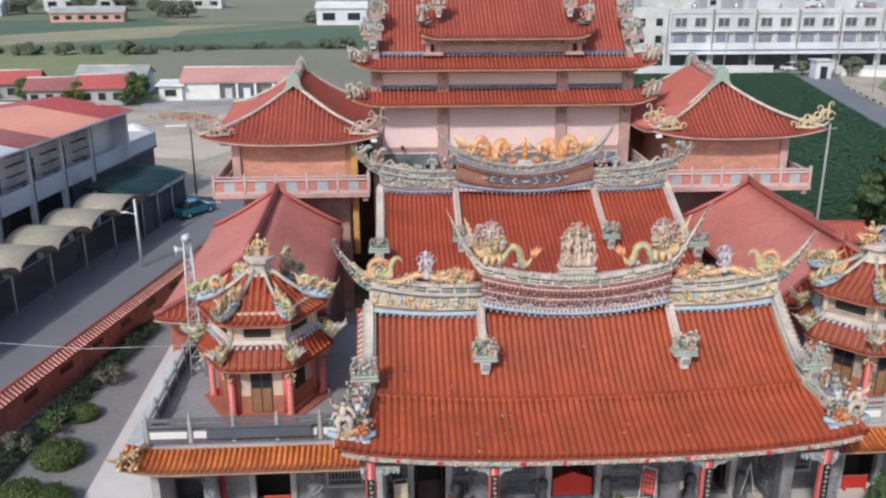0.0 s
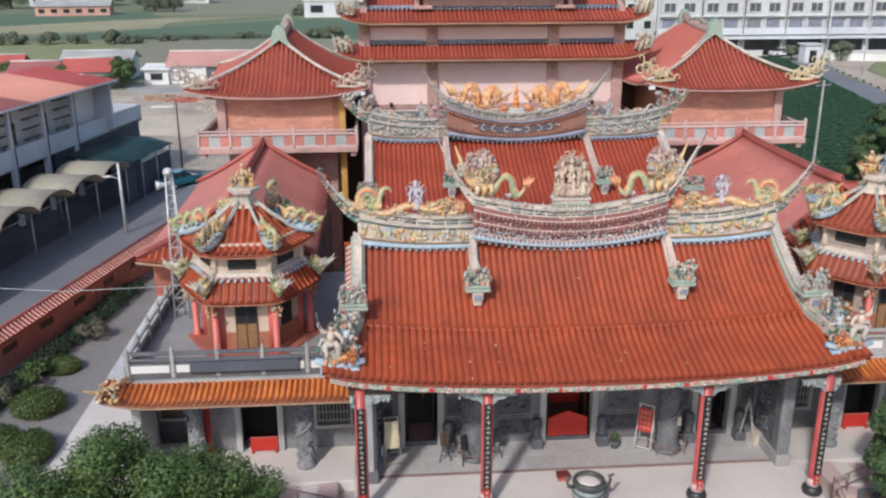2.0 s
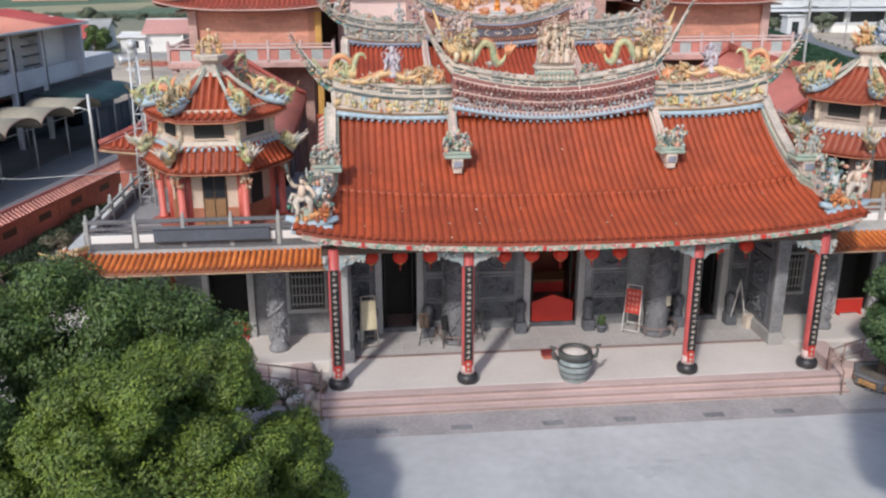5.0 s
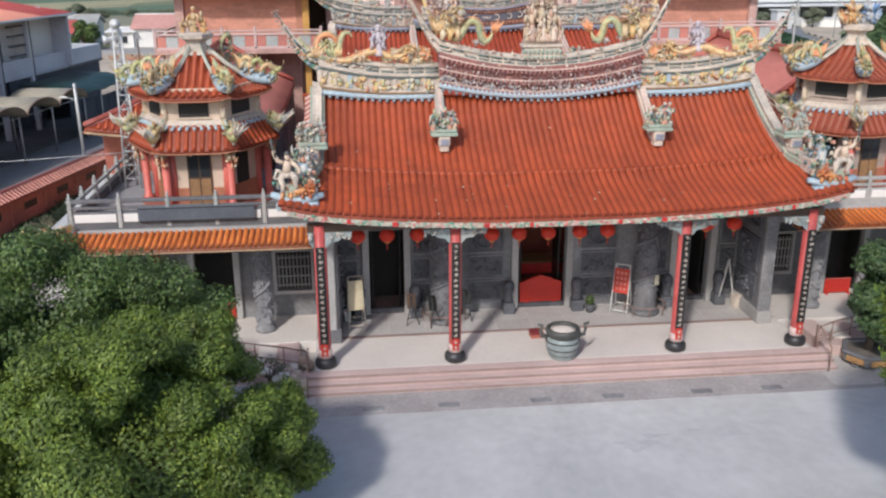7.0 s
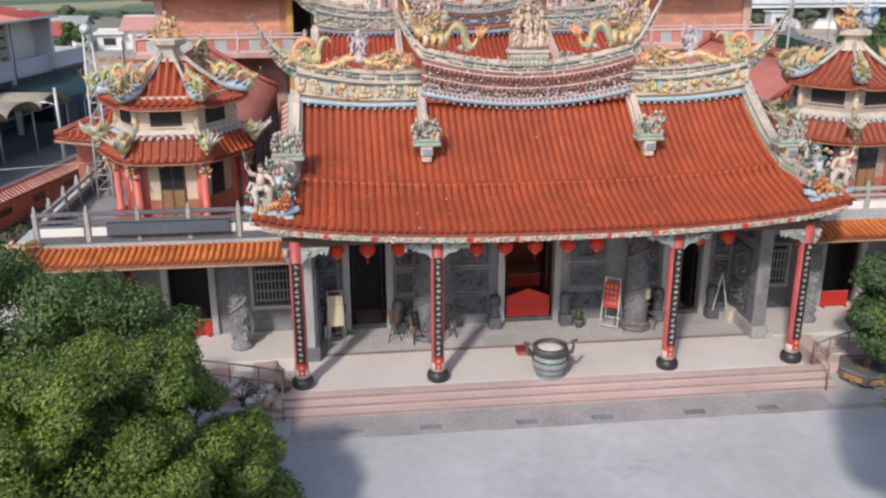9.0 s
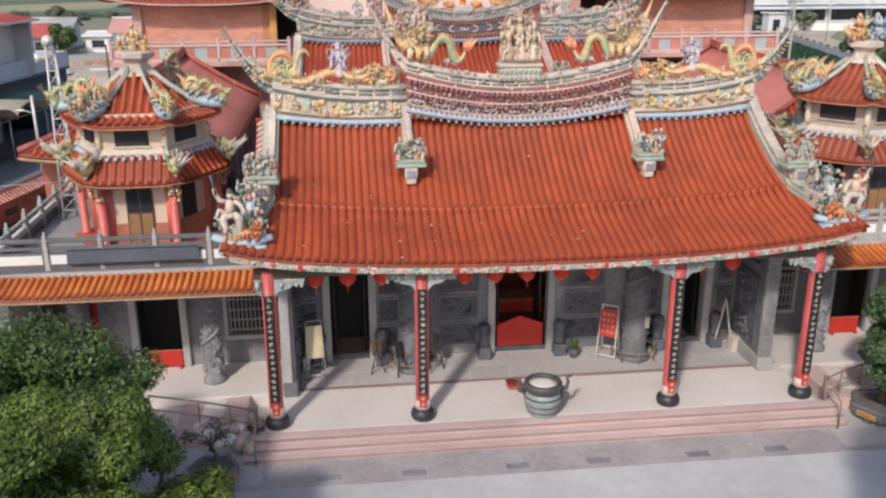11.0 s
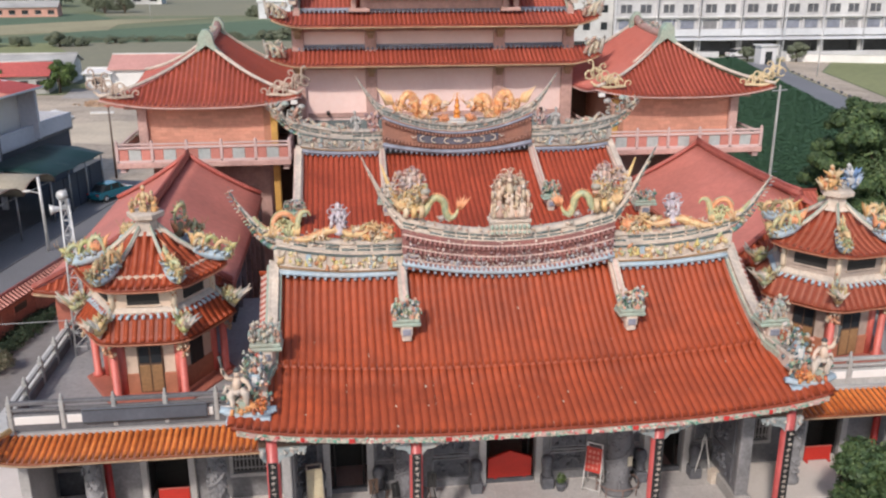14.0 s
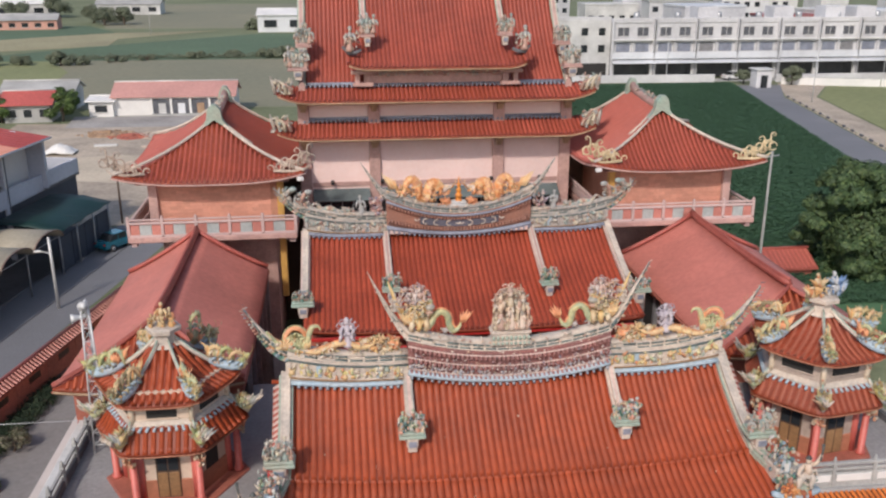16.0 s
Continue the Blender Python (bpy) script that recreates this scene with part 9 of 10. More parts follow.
tree("garden_tree", "dull green spreading tree beside the banyan", (-14.7, -9.0, 0), 5.0, (0, 0, 3.0, 1.7, 2.2, 2.3), 30, 0.7, 90000, 0.046, 19, LEAF_M, 0.2, 7, -0.9, 0.45, 12)
tree("garden_tree", "dense dark tree at the edge of the garden path", (-15.4, -6.2, 0), 5.2, (0, 0, 3.3, 2.1, 1.8, 2.3), 46, 0.66, 60000, 0.05, 14, LEAF_D, 0.2, 7, -0.9, 0.45)
tree("garden_tree", "dark green tree beside the rock garden", (-10.4, -4.4, 0), 4.4, (0, 0, 3.2, 0.95, 0.9, 1.6), 22, 0.5, 20000, 0.05, 13, LEAF_D, 0.14, 6, -0.9, 0.45)
for x, y, s in ((-10.9, -1.5, 1.3), (-10.2, -2.2, 1.1), (11.4, 0.9, 0.9)):
    tree("dwarf_shrub", "sparse dull green shrub among the rocks", (x, y, 0.2), 1.1 * s, (0, 0, 0.85 * s, 0.75 * s, 0.55 * s, 0.4 * s), 10, 0.26, 1100, 0.045, int(x * 10), LEAF_B, 0.05, 9)
PANEL_TAN = mat("orange_tan_carved_panel", (0.52, 0.29, 0.12), 0.6, 0.35, 6, 30, 0.5)


def stone_planter(x, y, size, label):
    pl = thing("stone_planter", label, "planter", (x, y, 0), 0, "stone planters")
    pl.scale = (size, size, size * 0.85)
    part("basin", Shape().lathe((0, 0, 0.14), [(0.68, 0), (0.82, 0.06), (0.86, 0.34), (0.92, 0.42), (0.90, 0.50), (0.74, 0.50), (0.72, 0.42)], 6, 0, False), STONE_M, pl)
    part("soil", Shape().lathe((0, 0, 0.5), [(0.74, 0), (0.74, 0.06), (0.1, 0.10)], 6, 0, False), DIRT, pl)
    for i in range(6):
        a = math.pi / 3 * (i + 0.5)
        part("carved_panel", clutter(Shape().box((0.75 * math.cos(a), 0.75 * math.sin(a), 0.35), (0.04, 0.6, 0.22), math.degrees(a), 0.01), (0.74 * math.cos(a) - 0.1, 0.74 * math.sin(a) - 0.1, 0.28), (0.74 * math.cos(a) + 0.1, 0.74 * math.sin(a) + 0.1, 0.42), 8, 0.03, 0.06, i), PANEL_TAN, pl, "orange-tan carved panel")
        part("foot", Shape().box((0.62 * math.cos(a), 0.62 * math.sin(a), 0.08), (0.2, 0.24, 0.16), math.degrees(a), 0.02), STONE, pl)
    return pl


stone_planter(9.5, -0.75, 0.95, "dark hexagonal stone planter with tan carved panels holding a tree")
stone_planter(-8.95, -1.75, 0.72, "dark hexagonal stone planter beside the steps")
tree("potted_tree", "bushy dark green tree growing in a stone planter", (9.5, -0.75, 0.5), 3.2, (0.60, -0.60, 2.10, 1.48, 1.55, 1.62), 58, 0.5, 40000, 0.085, 17, BROADLEAF, 0.1, 7, -0.9)
# unseen tree, added to cast the shadow on the court's right
tree("banyan_tree", "tall broad tree whose shade falls across the court", (7.4, -11.4, 0), 9.4, (0, 0, 4.9, 4.1, 3.9, 4.6), 70, 0.95, 80000, 0.09, 18, LEAF, 0.35, 9, -0.9)
tree("dwarf_shrub", "bare-branched bonsai with thin grey-green leaves", (-8.95, -1.75, 0.42), 1.2, (-0.1, 0, 0.8, 0.75, 0.5, 0.3), 8, 0.2, 420, 0.045, 88, LEAF_B, 0.05, 10)

# clipped bushes and shrubs in the yard
for x, y, rx, ry, rz in ((-20.65, 8.5, 1.05, 1.05, 0.5), (-21.1, 5.5, 0.9, 0.9, 0.55), (-19.75, 4.9, 0.85, 1.2, 0.5), (-20.9, 12.2, 0.75, 0.7, 0.35), (-20.9, 1.4, 1.3, 1.6, 0.6)):
    sh = leaves([(0, 0, rz * 0.8, rx, ry, rz)], 9000, 0.05, int(-x * 10))
    sh.lathe((0, 0, 0), [(0.3, 0), (0.5, 0.2), (0.2, 0.4)], 8)
    ob = whole("hedge_bush", sh, LEAF_H, "round clipped yellow-green bush in the yard", "bush", "yard bushes", fix=False)
    ob.location = (x, y, 0)
for i, (x, y) in enumerate(((-21.5, 11.0), (-22.6, 9.0), (-20.6, 15.4))):
    tree("dwarf_shrub", "dull ornamental shrub in the yard", (x, y, 0.05), 0.9, (0, 0, 0.55, 0.8, 0.7, 0.35), 10, 0.28, 1500, 0.06, 95 + i, LEAF_B if i else LEAF_D, 0.05, 7)


# ---- boundary wall with tiled coping ----
W0, W1 = Vector((-27.7, -5.5, 0)), Vector((-19.05, 31.0, 0))
WD = (W1 - W0).normalized()
WN = Vector((WD.y, -WD.x, 0))
WL = (W1 - W0).length
WA = math.degrees(math.atan2(WD.y, WD.x))
GARDENWALL = mat("faded_brick_red_wall", (0.52, 0.20, 0.14), 0.8, 0.3, 1.2, 18, 0.3)
bwall = thing("boundary_wall", "brick-red boundary wall with a striped red tile coping", "wall", kind="structure")


def wpt(u, n, z):
    p = W0 + WD * u + WN * n
    return (p.x, p.y, z)


part("wall_body", Shape().box(wpt(WL / 2, 0, 0.75), (WL, 0.24, 1.6), WA, 0.02), GARDENWALL, bwall)
sh = Shape()
sh.sheet([[wpt(0, -0.48, 1.66), wpt(WL, -0.48, 1.66)], [wpt(0, 0, 2.0), wpt(WL, 0, 2.0)], [wpt(0, 0.48, 1.66), wpt(WL, 0.48, 1.66)]], 0.08)
cop = part("coping", sh, DECK_D, bwall, "red coping")
part("coping_ridge", Shape().tube([wpt(0, 0, 2.03), wpt(WL, 0, 2.03)], 0.10, 6), COPING, bwall, "dark red coping ridge")
for i in range(int(WL / 0.27)):
    u = 0.15 + 0.27 * i
    for q in (-1, 1):
        part("coping_tile", rib([wpt(u, q * 0.50, 1.68), wpt(u, q * 0.05, 2.02)], WD, 0.066, 0.3, True, 4), COPING_W, cop, fix=False)
part("rail_line", Shape().box(wpt(WL / 2, 0.13, 1.56), (WL, 0.06, 0.12), WA, 0.01), COPING, bwall)
for i in range(13):
    u = 1.6 + 2.85 * i
    p = part("lattice_panel", Shape().box(wpt(u, 0.125, 1.02), (1.05, 0.05, 0.36), WA, 0.01), WOOD_D, bwall, "dark red recessed lattice panel")
    fr = Shape().box(wpt(u, 0.14, 1.22), (1.2, 0.06, 0.05), WA, 0.01).box(wpt(u, 0.14, 0.82), (1.2, 0.06, 0.05), WA, 0.01)
    for q in (-0.57, 0.57):
        fr.box(wpt(u + q, 0.14, 1.02), (0.05, 0.06, 0.40), WA, 0.01)
    part("panel_frame", fr, GARDENWALL, p)
    part("pier", Shape().box(wpt(u + 1.42, 0, 0.8), (0.34, 0.34, 1.6), WA, 0.02), GARDENWALL, bwall)

# loudspeaker mast on the terrace
mast = thing("loudspeaker_mast", "slim white lattice mast carrying two horn loudspeakers", "mast", (-14.35, 7.7, TZ))
legs = [(-0.28, -0.22), (0.28, -0.22), (0.0, 0.30)]
for x, y in legs:
    part("mast_leg", Shape().tube([(x, y, 0), (x * 0.45, y * 0.45, 5.6)], 0.035, 6), GALV, mast)
for i in range(11):
    z = 0.35 + 0.5 * i
    f = 1 - 0.55 * z / 5.6
    f2 = 1 - 0.55 * (z + 0.5) / 5.6
    sh = Shape()
    for a, b in ((0, 1), (1, 2), (2, 0)):
        sh.tube([(legs[a][0] * f, legs[a][1] * f, z), (legs[b][0] * f, legs[b][1] * f, z)], 0.018, 4)
        sh.tube([(legs[a][0] * f, legs[a][1] * f, z), (legs[b][0] * f2, legs[b][1] * f2, z + 0.5)], 0.014, 4)
    part("lattice", sh, GALV, mast)
for k, d, zz in ((-1, Vector((-0.9, -0.35, 0.0)), 5.25), (1, Vector((0.15, -1, 0.1)), 5.75)):
    d.normalize()
    p = Vector((0.0, 0, zz))
    part("horn", Shape().tube([p - d * 0.05, p + d * 0.15, p + d * 0.35, p + d * 0.5], [0.06, 0.065, 0.11, 0.18], 14), GALV, mast, "pale horn loudspeaker")
part("cross_arm", Shape().tube([(-0.45, -0.1, 5.25), (0.15, 0, 5.3)], 0.03, 6).tube([(0, 0, 5.2), (0, 0, 5.85)], 0.035, 6), GALV, mast)
cable = Shape().tube([(-14.4, 7.6, 5.6), (-19, 8.4, 5.2), (-24, 9.6, 5.15), (-30, 11, 5.5), (-40, 13, 6.5)], 0.012, 4)
whole("cable", cable, GALV, "thin pale cable strung across the yard", "cable")

# street lamp and poles
lamp = thing("street_lamp", "white steel street lamp with a short arm", "street lamp", (-23.6, 33.0, 0))
part("pole", Shape().tube([(0, 0, 0), (-0.03, 0, 4.75)], [0.11, 0.09], 8), GALV, lamp)
part("arm", Shape().tube([(0, 0, 3.70), (-0.35, -0.06, 3.82), (-0.55, -0.1, 3.88)], 0.045, 6), GALV, lamp)
part("lamp_head", Shape().ball((-0.72, -0.12, 3.90), (0.30, 0.13, 0.08), 8, 5), WHITE, lamp)


def pole(at, h, m, label, arms=0):
    root = thing("utility_pole", label, "pole", at)
    part("post", Shape().tube([(0, 0, 0), (0, 0, h)], [0.10, 0.065], 8), m, root)
    for i in range(arms):
        part("cross_arm", Shape().box((0, 0, h - 0.3 - 0.5 * i), (1.2, 0.08, 0.08), 20, 0.01), METAL, root)
    return root


pole((-23.8, 52.0, 0), 5.9, WOOD_D, "weathered dark utility pole by the dusty lot")
pole((20.3, 27.5, 0), 10.3, CONC, "slender pale concrete pole among the crop", 1)
pole((-57.8, 245, 0), 9, CONC, "pale concrete pole standing in the fields")
for x, y, h in ((67.5, 107, 9.5), (75, 133, 8), (94, 130.5, 9), (110, 128, 9), (54, 133.8, 7)):
    pole((x, y, 0), h, GALV, "tall pale street pole by the road")
whole("kerb_line", Shape().tube([st(-40, 1.9, 0.03), st(16, 1.9, 0.03)], 0.03, 4), CONC_D, "dark seam along the lane", "kerb", kind="structure")


# ---- cars ----
def car(at, rz, paint, label):
    root = thing("car", label, "car", at, rz)
    body = [(-2.1, 0.35), (-2.12, 0.75), (-1.9, 0.92), (-1.15, 0.98), (0.95, 0.98), (1.85, 0.86), (2.12, 0.66), (2.12, 0.35)]
    cab = [(-1.55, 0.95), (-1.15, 1.40), (-0.7, 1.50), (0.15, 1.48), (0.55, 1.32), (1.05, 0.95)]
    part("body", Shape().prism(body, -0.84, 0.84), paint, root)
    part("cabin", Shape().prism([(x * 1.0, z) for x, z in cab], -0.70, 0.70), GLASS, root, "dark glazed cabin")
    part("roof", Shape().box((-0.28, 0, 1.50), (1.25, 1.30, 0.06), 0, 0.03), paint, root)
    for x in (-1.35, 1.35):
        for y in (-0.82, 0.82):
            w = part("wheel", Shape().tube([(x, y - 0.1, 0.32), (x, y + 0.1, 0.32)], 0.32, 16), RUBBER, root)
            part("rim", Shape().tube([(x, y - 0.115, 0.32), (x, y + 0.115, 0.32)], 0.19, 10), METAL, w)
    for y in (-0.6, 0.6):
        part("headlight", Shape().box((2.08, y, 0.68), (0.10, 0.34, 0.14), 0, 0.03), WHITE, root)
        part("tail_light", Shape().box((-2.10, y, 0.75), (0.06, 0.3, 0.14), 0, 0.02), BRIGHTRED, root)
    for x in (-0.55, 0.4):
        part("window_post", Shape().box((x, 0, 1.2), (0.07, 1.43, 0.5), 0, 0.01), paint, root)
    return root


small_car = car((-22.7, 45.65, 0.015), 55, CARBLUE, "teal blue saloon car parked in the lane")
small_car.scale = (0.84, 0.84, 0.84)
car((66.8, 133.6, 0.04), 5, CARWHITE, "white car parked before the row houses")


# ---- shophouse row along the lane ----
def sbox(u0, u1, n0, n1, z0, z1, bev=0.02, m=0, sh=None):
    s = sh or Shape()
    c = st((u0 + u1) / 2, (n0 + n1) / 2, (z0 + z1) / 2)
    return s.box(c, (n1 - n0, u1 - u0, z1 - z0), -11.0, bev, m)


shop = thing("shophouse_row", "two-storey pale blue-grey shophouse row with balconies and sheet roof", "building")
U0, U1 = -42.0, 14.7
part("upper_wall", sbox(U0, U1, -16, -5.9, 4.0, 8.1), WHITE, shop, "pale blue-grey upper wall")
# ground floor darkened in colour for the shade below the balconies
part("lower_wall", sbox(U0, U1, -16, -7.2, 0, 4.0), NAVY, shop, "ground floor wall with awning shade painted dark navy")
part("balcony_floor", sbox(U0, U1, -6.8, -4.9, 4.0, 4.2), BLUEWALL, shop)
part("balcony_parapet", sbox(U0, 9.4, -5.08, -4.9, 4.1, 5.35), BLUEWALL, shop, "plain balcony parapet")
nb = 13
for i in range(nb):
    u = 9.4 - 4.05 * i
    part("balcony_column", sbox(u - 0.14, u + 0.14, -5.25, -4.88, 0, 8.0), BLUEWALL, shop, "square balcony column")
    part("party_wall", sbox(u - 0.08, u + 0.08, -6.0, -4.84, 5.3, 8.0), WHITE, shop, "white wall between two balconies")
    for z in (5.55, 6.25, 6.95, 7.6):
        part("wall_shelf", sbox(u - 2.1, u - 0.1, -5.30, -5.10, z - 0.06, z + 0.06), STONE_D, shop, "dark shelf bar on the balcony wall")
    part("down_pipe", Shape().tube([st(u + 0.12, -4.82, 0.1), st(u + 0.12, -4.82, 8.0)], 0.04, 6), STONE_D, shop, "thin dark pipe down the column")
    d = part("balcony_door", sbox(u + 0.45, u + 1.5, -5.94, -5.86, 4.2, 6.9), GLASS, shop, "dark balcony door")
    part("door_frame", sbox(u + 0.34, u + 1.6, -5.98, -5.90, 4.2, 7.0), METAL, d)
    w = part("window", sbox(u - 3.5, u - 2.0, -5.94, -5.86, 5.2, 6.7), GLASS, shop, "dark window")
    part("window_frame", sbox(u - 3.6, u - 1.9, -5.98, -5.90, 5.1, 6.8), METAL, w)
    part("laundry_bar", Shape().tube([st(u - 0.1, -5.0, 6.4), st(u - 3.95, -5.0, 6.4)], 0.02, 5).tube([st(u - 0.1, -5.0, 5.75), st(u - 3.95, -5.0, 5.75)], 0.02, 5), METAL, shop)
    g2 = part("shop_front", sbox(u - 3.7, u - 0.3, -7.24, -7.15, 0.1, 3.0), DARK if i % 3 else GLASS, shop, "open shop front with its unlit inside painted dark")
    part("sign_band", sbox(u - 3.8, u - 0.2, -7.3, -7.14, 3.05, 3.7), (SHEET_RD, BLUEWALL, CONC_D)[i % 3], shop)
    part("air_unit", sbox(u - 2.4, u - 1.6, -7.2, -6.8, 3.3, 3.85), OFFWHITE, shop, "white air-conditioning box")
# open roof terrace at the far end
part("terrace_floor", sbox(U1, 20.4, -12, -4.9, 3.9, 4.15), CONC_D, shop)
part("terrace_parapet", sbox(9.4, 20.4, -5.08, -4.9, 4.05, 5.3), BLUEWALL, shop, "pale terrace parapet")
part("terrace_parapet", sbox(20.25, 20.4, -12, -4.9, 4.05, 5.3), BLUEWALL, shop, "pale terrace parapet")
part("end_ground_floor", sbox(U1, 20.3, -12, -5.3, 0, 3.95), NAVY, shop, "end unit ground floor with its shade painted dark navy")
part("end_screen", sbox(6.5, 20.2, -5.28, -5.12, 2.0, 4.0), NAVY, shop, "screen below the terrace with its shade painted dark navy")
# sheet roof in faded strips
zr, ze = 9.1, 8.15
edges = [(-42, -30, SHEET_R), (-30, -14, SHEET_W), (-14, -6.0, SHEET_R), (-6.0, -0.5, SHEET_W), (-0.5, 3.2, SHEET_RD), (3.2, 10.6, mat("salmon_sheet", (0.78, 0.36, 0.26), 0.5, 0.15, 0.3, 8, 0.1)), (10.6, 15.1, mat("deep_red_sheet", (0.50, 0.10, 0.09), 0.55, 0.2, 0.3, 8, 0.1))]
for a, b, m in edges:
    sh = Shape().sheet([[st(a, -4.1, ze), st(b, -4.1, ze)], [st(a, -10.5, zr), st(b, -10.5, zr)], [st(a, -16.4, ze + 0.1), st(b, -16.4, ze + 0.1)]], 0.07, 0, False)
    rf = part("roof_sheet", sh, m, shop, "sheet metal roof strip")
    n2 = int((b - a) / 0.6)
    sh = Shape()
    for i in range(n2):
        u = a + (b - a) * (i + 0.5) / n2
        sh.tube([st(u, -4.1, ze + 0.02), st(u, -10.5, zr + 0.02)], 0.03, 4)
    part("seam", sh, m, rf, "standing seams")
part("roof_edge", Shape().tube([st(-42, -4.08, ze - 0.06), st(15.1, -4.08, ze - 0.06)], 0.09, 5), SHEET_W, shop, "pale roof gutter")
part("gable_end", sbox(14.6, 14.7, -15.8, -6.6, 8.0, 8.6), BLUEWALL, shop)
part("end_wall", sbox(14.45, 14.75, -6.55, -4.5, 4.2, 8.1), BLUEWALL, shop, "plain end wall of the balconies")

# barrel awnings over the pavement
for i in range(9):
    u1 = 6.3 - 3.95 * i
    aw = thing("barrel_awning", "cream barrel-vaulted sheet awning on thin posts", "awning", (0, 0, 0), 0, "street awnings")
    rows = []
    for j in range(11):
        t = math.pi * j / 10
        u = u1 - 1.97 + 1.95 * math.cos(t)
        rows.append([st(u, -3.0, 3.02 + 0.82 * math.sin(t)), st(u, -1.2, 3.02 + 0.82 * math.sin(t)), st(u, 0.6, 3.02 + 0.82 * math.sin(t))])
    part("vault", Shape().sheet(rows, 0.05), AWN, aw, "cream sheet vault")
    part("front_hoop", Shape().tube([r[2] for r in rows], 0.045, 5), RUST, aw)
    for n_ in (0.0, -2.8):
        part("post", Shape().tube([st(u1 - 3.9, n_, 0), st(u1 - 3.9, n_, 3.05)], 0.06, 6), METAL, aw)
    part("tie_bar", Shape().tube([st(u1, 0.3, 3.0), st(u1 - 3.9, 0.3, 3.0)], 0.03, 5), METAL, aw)
aw = thing("green_awning", "dark green sloping sheet awning over the last shop", "awning", (0, 0, 0))
rows = []
for j in range(9):
    u = 6.4 + 8.2 * j / 8
    rows.append([st(u, -4.4, 3.75), st(u, -1.8, 3.55 + 0.12 * math.sin(j)), st(u, 0.3, 3.10 + 0.16 * abs(math.sin(j * 1.1)))])
part("sheet", Shape().sheet(rows, 0.06), AWN_G, aw)
for j in range(4):
    part("post", Shape().tube([st(6.6 + 2.6 * j, 0.1, 0), st(6.6 + 2.6 * j, 0.1, 3.15)], 0.06, 6), METAL, aw)
    part("hoarding", sbox(6.7 + 2.0 * j, 8.6 + 2.0 * j, -0.15, -0.05, 0.1, 2.6), NAVY, aw, "shop hoarding with awning shade painted dark navy")


# ---- houses and buildings farther off ----
def house(at, rz, w, d, h, roof_m, wall_m, label, rise=1.5, wins=3):
    root = thing("house", label, "house", at, rz)
    part("wall", Shape().box((0, 0, h / 2), (w, d, h), 0, 0.03), wall_m, root)
    rf = Shape().sheet([[(-w / 2 - 0.4, -d / 2 - 0.5, h), (w / 2 + 0.4, -d / 2 - 0.5, h)], [(-w / 2 - 0.4, 0, h + rise), (w / 2 + 0.4, 0, h + rise)], [(-w / 2 - 0.4, d / 2 + 0.5, h), (w / 2 + 0.4, d / 2 + 0.5, h)]], 0.14, 0, False)
    part("roof", rf, roof_m, root)
    part("gable", Shape().prism([(-d / 2, h), (d / 2, h), (0, h + rise)], -w / 2, w / 2, 0, pose(0, 0, 0, 0, 0, 90)), wall_m, root)
    part("roof_ridge", Shape().tube([(-w / 2 - 0.4, 0, h + rise + 0.05), (w / 2 + 0.4, 0, h + rise + 0.05)], 0.12, 5), OFFWHITE, root)
    for i in range(wins):
        x = -w / 2 + w * (i + 0.5) / wins
        wd = part("window", Shape().box((x, -d / 2 - 0.02, h * 0.5), (w / wins * 0.5, 0.08, h * 0.42), 0, 0.01), GLASS, root)
        part("frame", Shape().box((x, -d / 2 - 0.05, h * 0.5 - h * 0.22), (w / wins * 0.56, 0.14, 0.1), 0, 0.01), OFFWHITE, wd)
    return root


lh = house((-28.3, 109.8, 0), 0, 16.5, 7, 2.7, FADED, WHITE, "long white house with a faded pink roof and open veranda", 1.6, 0)
# no real depth: a dark panel carries the veranda's shade
part("veranda_recess", Shape().box((2.2, -3.50, 1.25), (10.6, 0.12, 2.1), 0, 0.02), STONE_D, lh, "flat dark panel painting the shade of the open veranda")
for i in range(5):
    part("veranda_post", Shape().box((-3.1 + 2.65 * i, -3.62, 1.3), (0.32, 0.3, 2.6), 0, 0.02), WHITE, lh, "white veranda post")
for i in range(4):
    part("veranda_door", Shape().box((-1.7 + 2.65 * i, -3.58, 0.95), (1.0, 0.08, 1.5), 0, 0.02), (OFFWHITE, SHEET_W, TAN, OFFWHITE)[i], lh)
part("veranda_step", Shape().box((2.2, -4.0, 0.12), (10.8, 0.8, 0.24), 0, 0.02), CONC, lh)
house((-38.2, 108.4, 0), 0, 3.3, 5.6, 2.3, WHITE, WHITE, "white garage block with a plain front", 0.3, 1)
house((-47.0, 104.5, 0), 4, 6.0, 5, 2.5, SHEET_R, CONC, "low house with a bright red sheet roof", 1.5, 3)
house((-54.0, 104, 0), 4, 6.0, 5, 2.4, SHEET_RD, CONC, "low house with an old red roof", 1.3, 3)
house((-61.5, 110, 0), 4, 7.0, 5, 2.5, SHEET_R, CONC, "low house with a red sheet roof", 1.5, 3)
house((-70.0, 108, 0), 0, 7.0, 5, 2.5, SHEET_RD, CONC, "low grey house with an old red roof", 1.3, 3)
house((-48.5, 115, 0), 0, 10.0, 5, 2.8, CONC, OFFWHITE, "low house with a grey roof", 1.2, 3)
house((-20.5, 256.5, 0), 0, 15, 12, 5.0, WHITE, SHEET_W, "white open-fronted farm shed", 1.6, 2)
house((-101, 270, 0), 6, 22, 8, 3.0, CONC, mat("salmon_house_wall", (0.62, 0.34, 0.27), 0.8, 0.15, 0.3, 6, 0.1), "long salmon-coloured farmhouse with many windows", 1.6, 6)
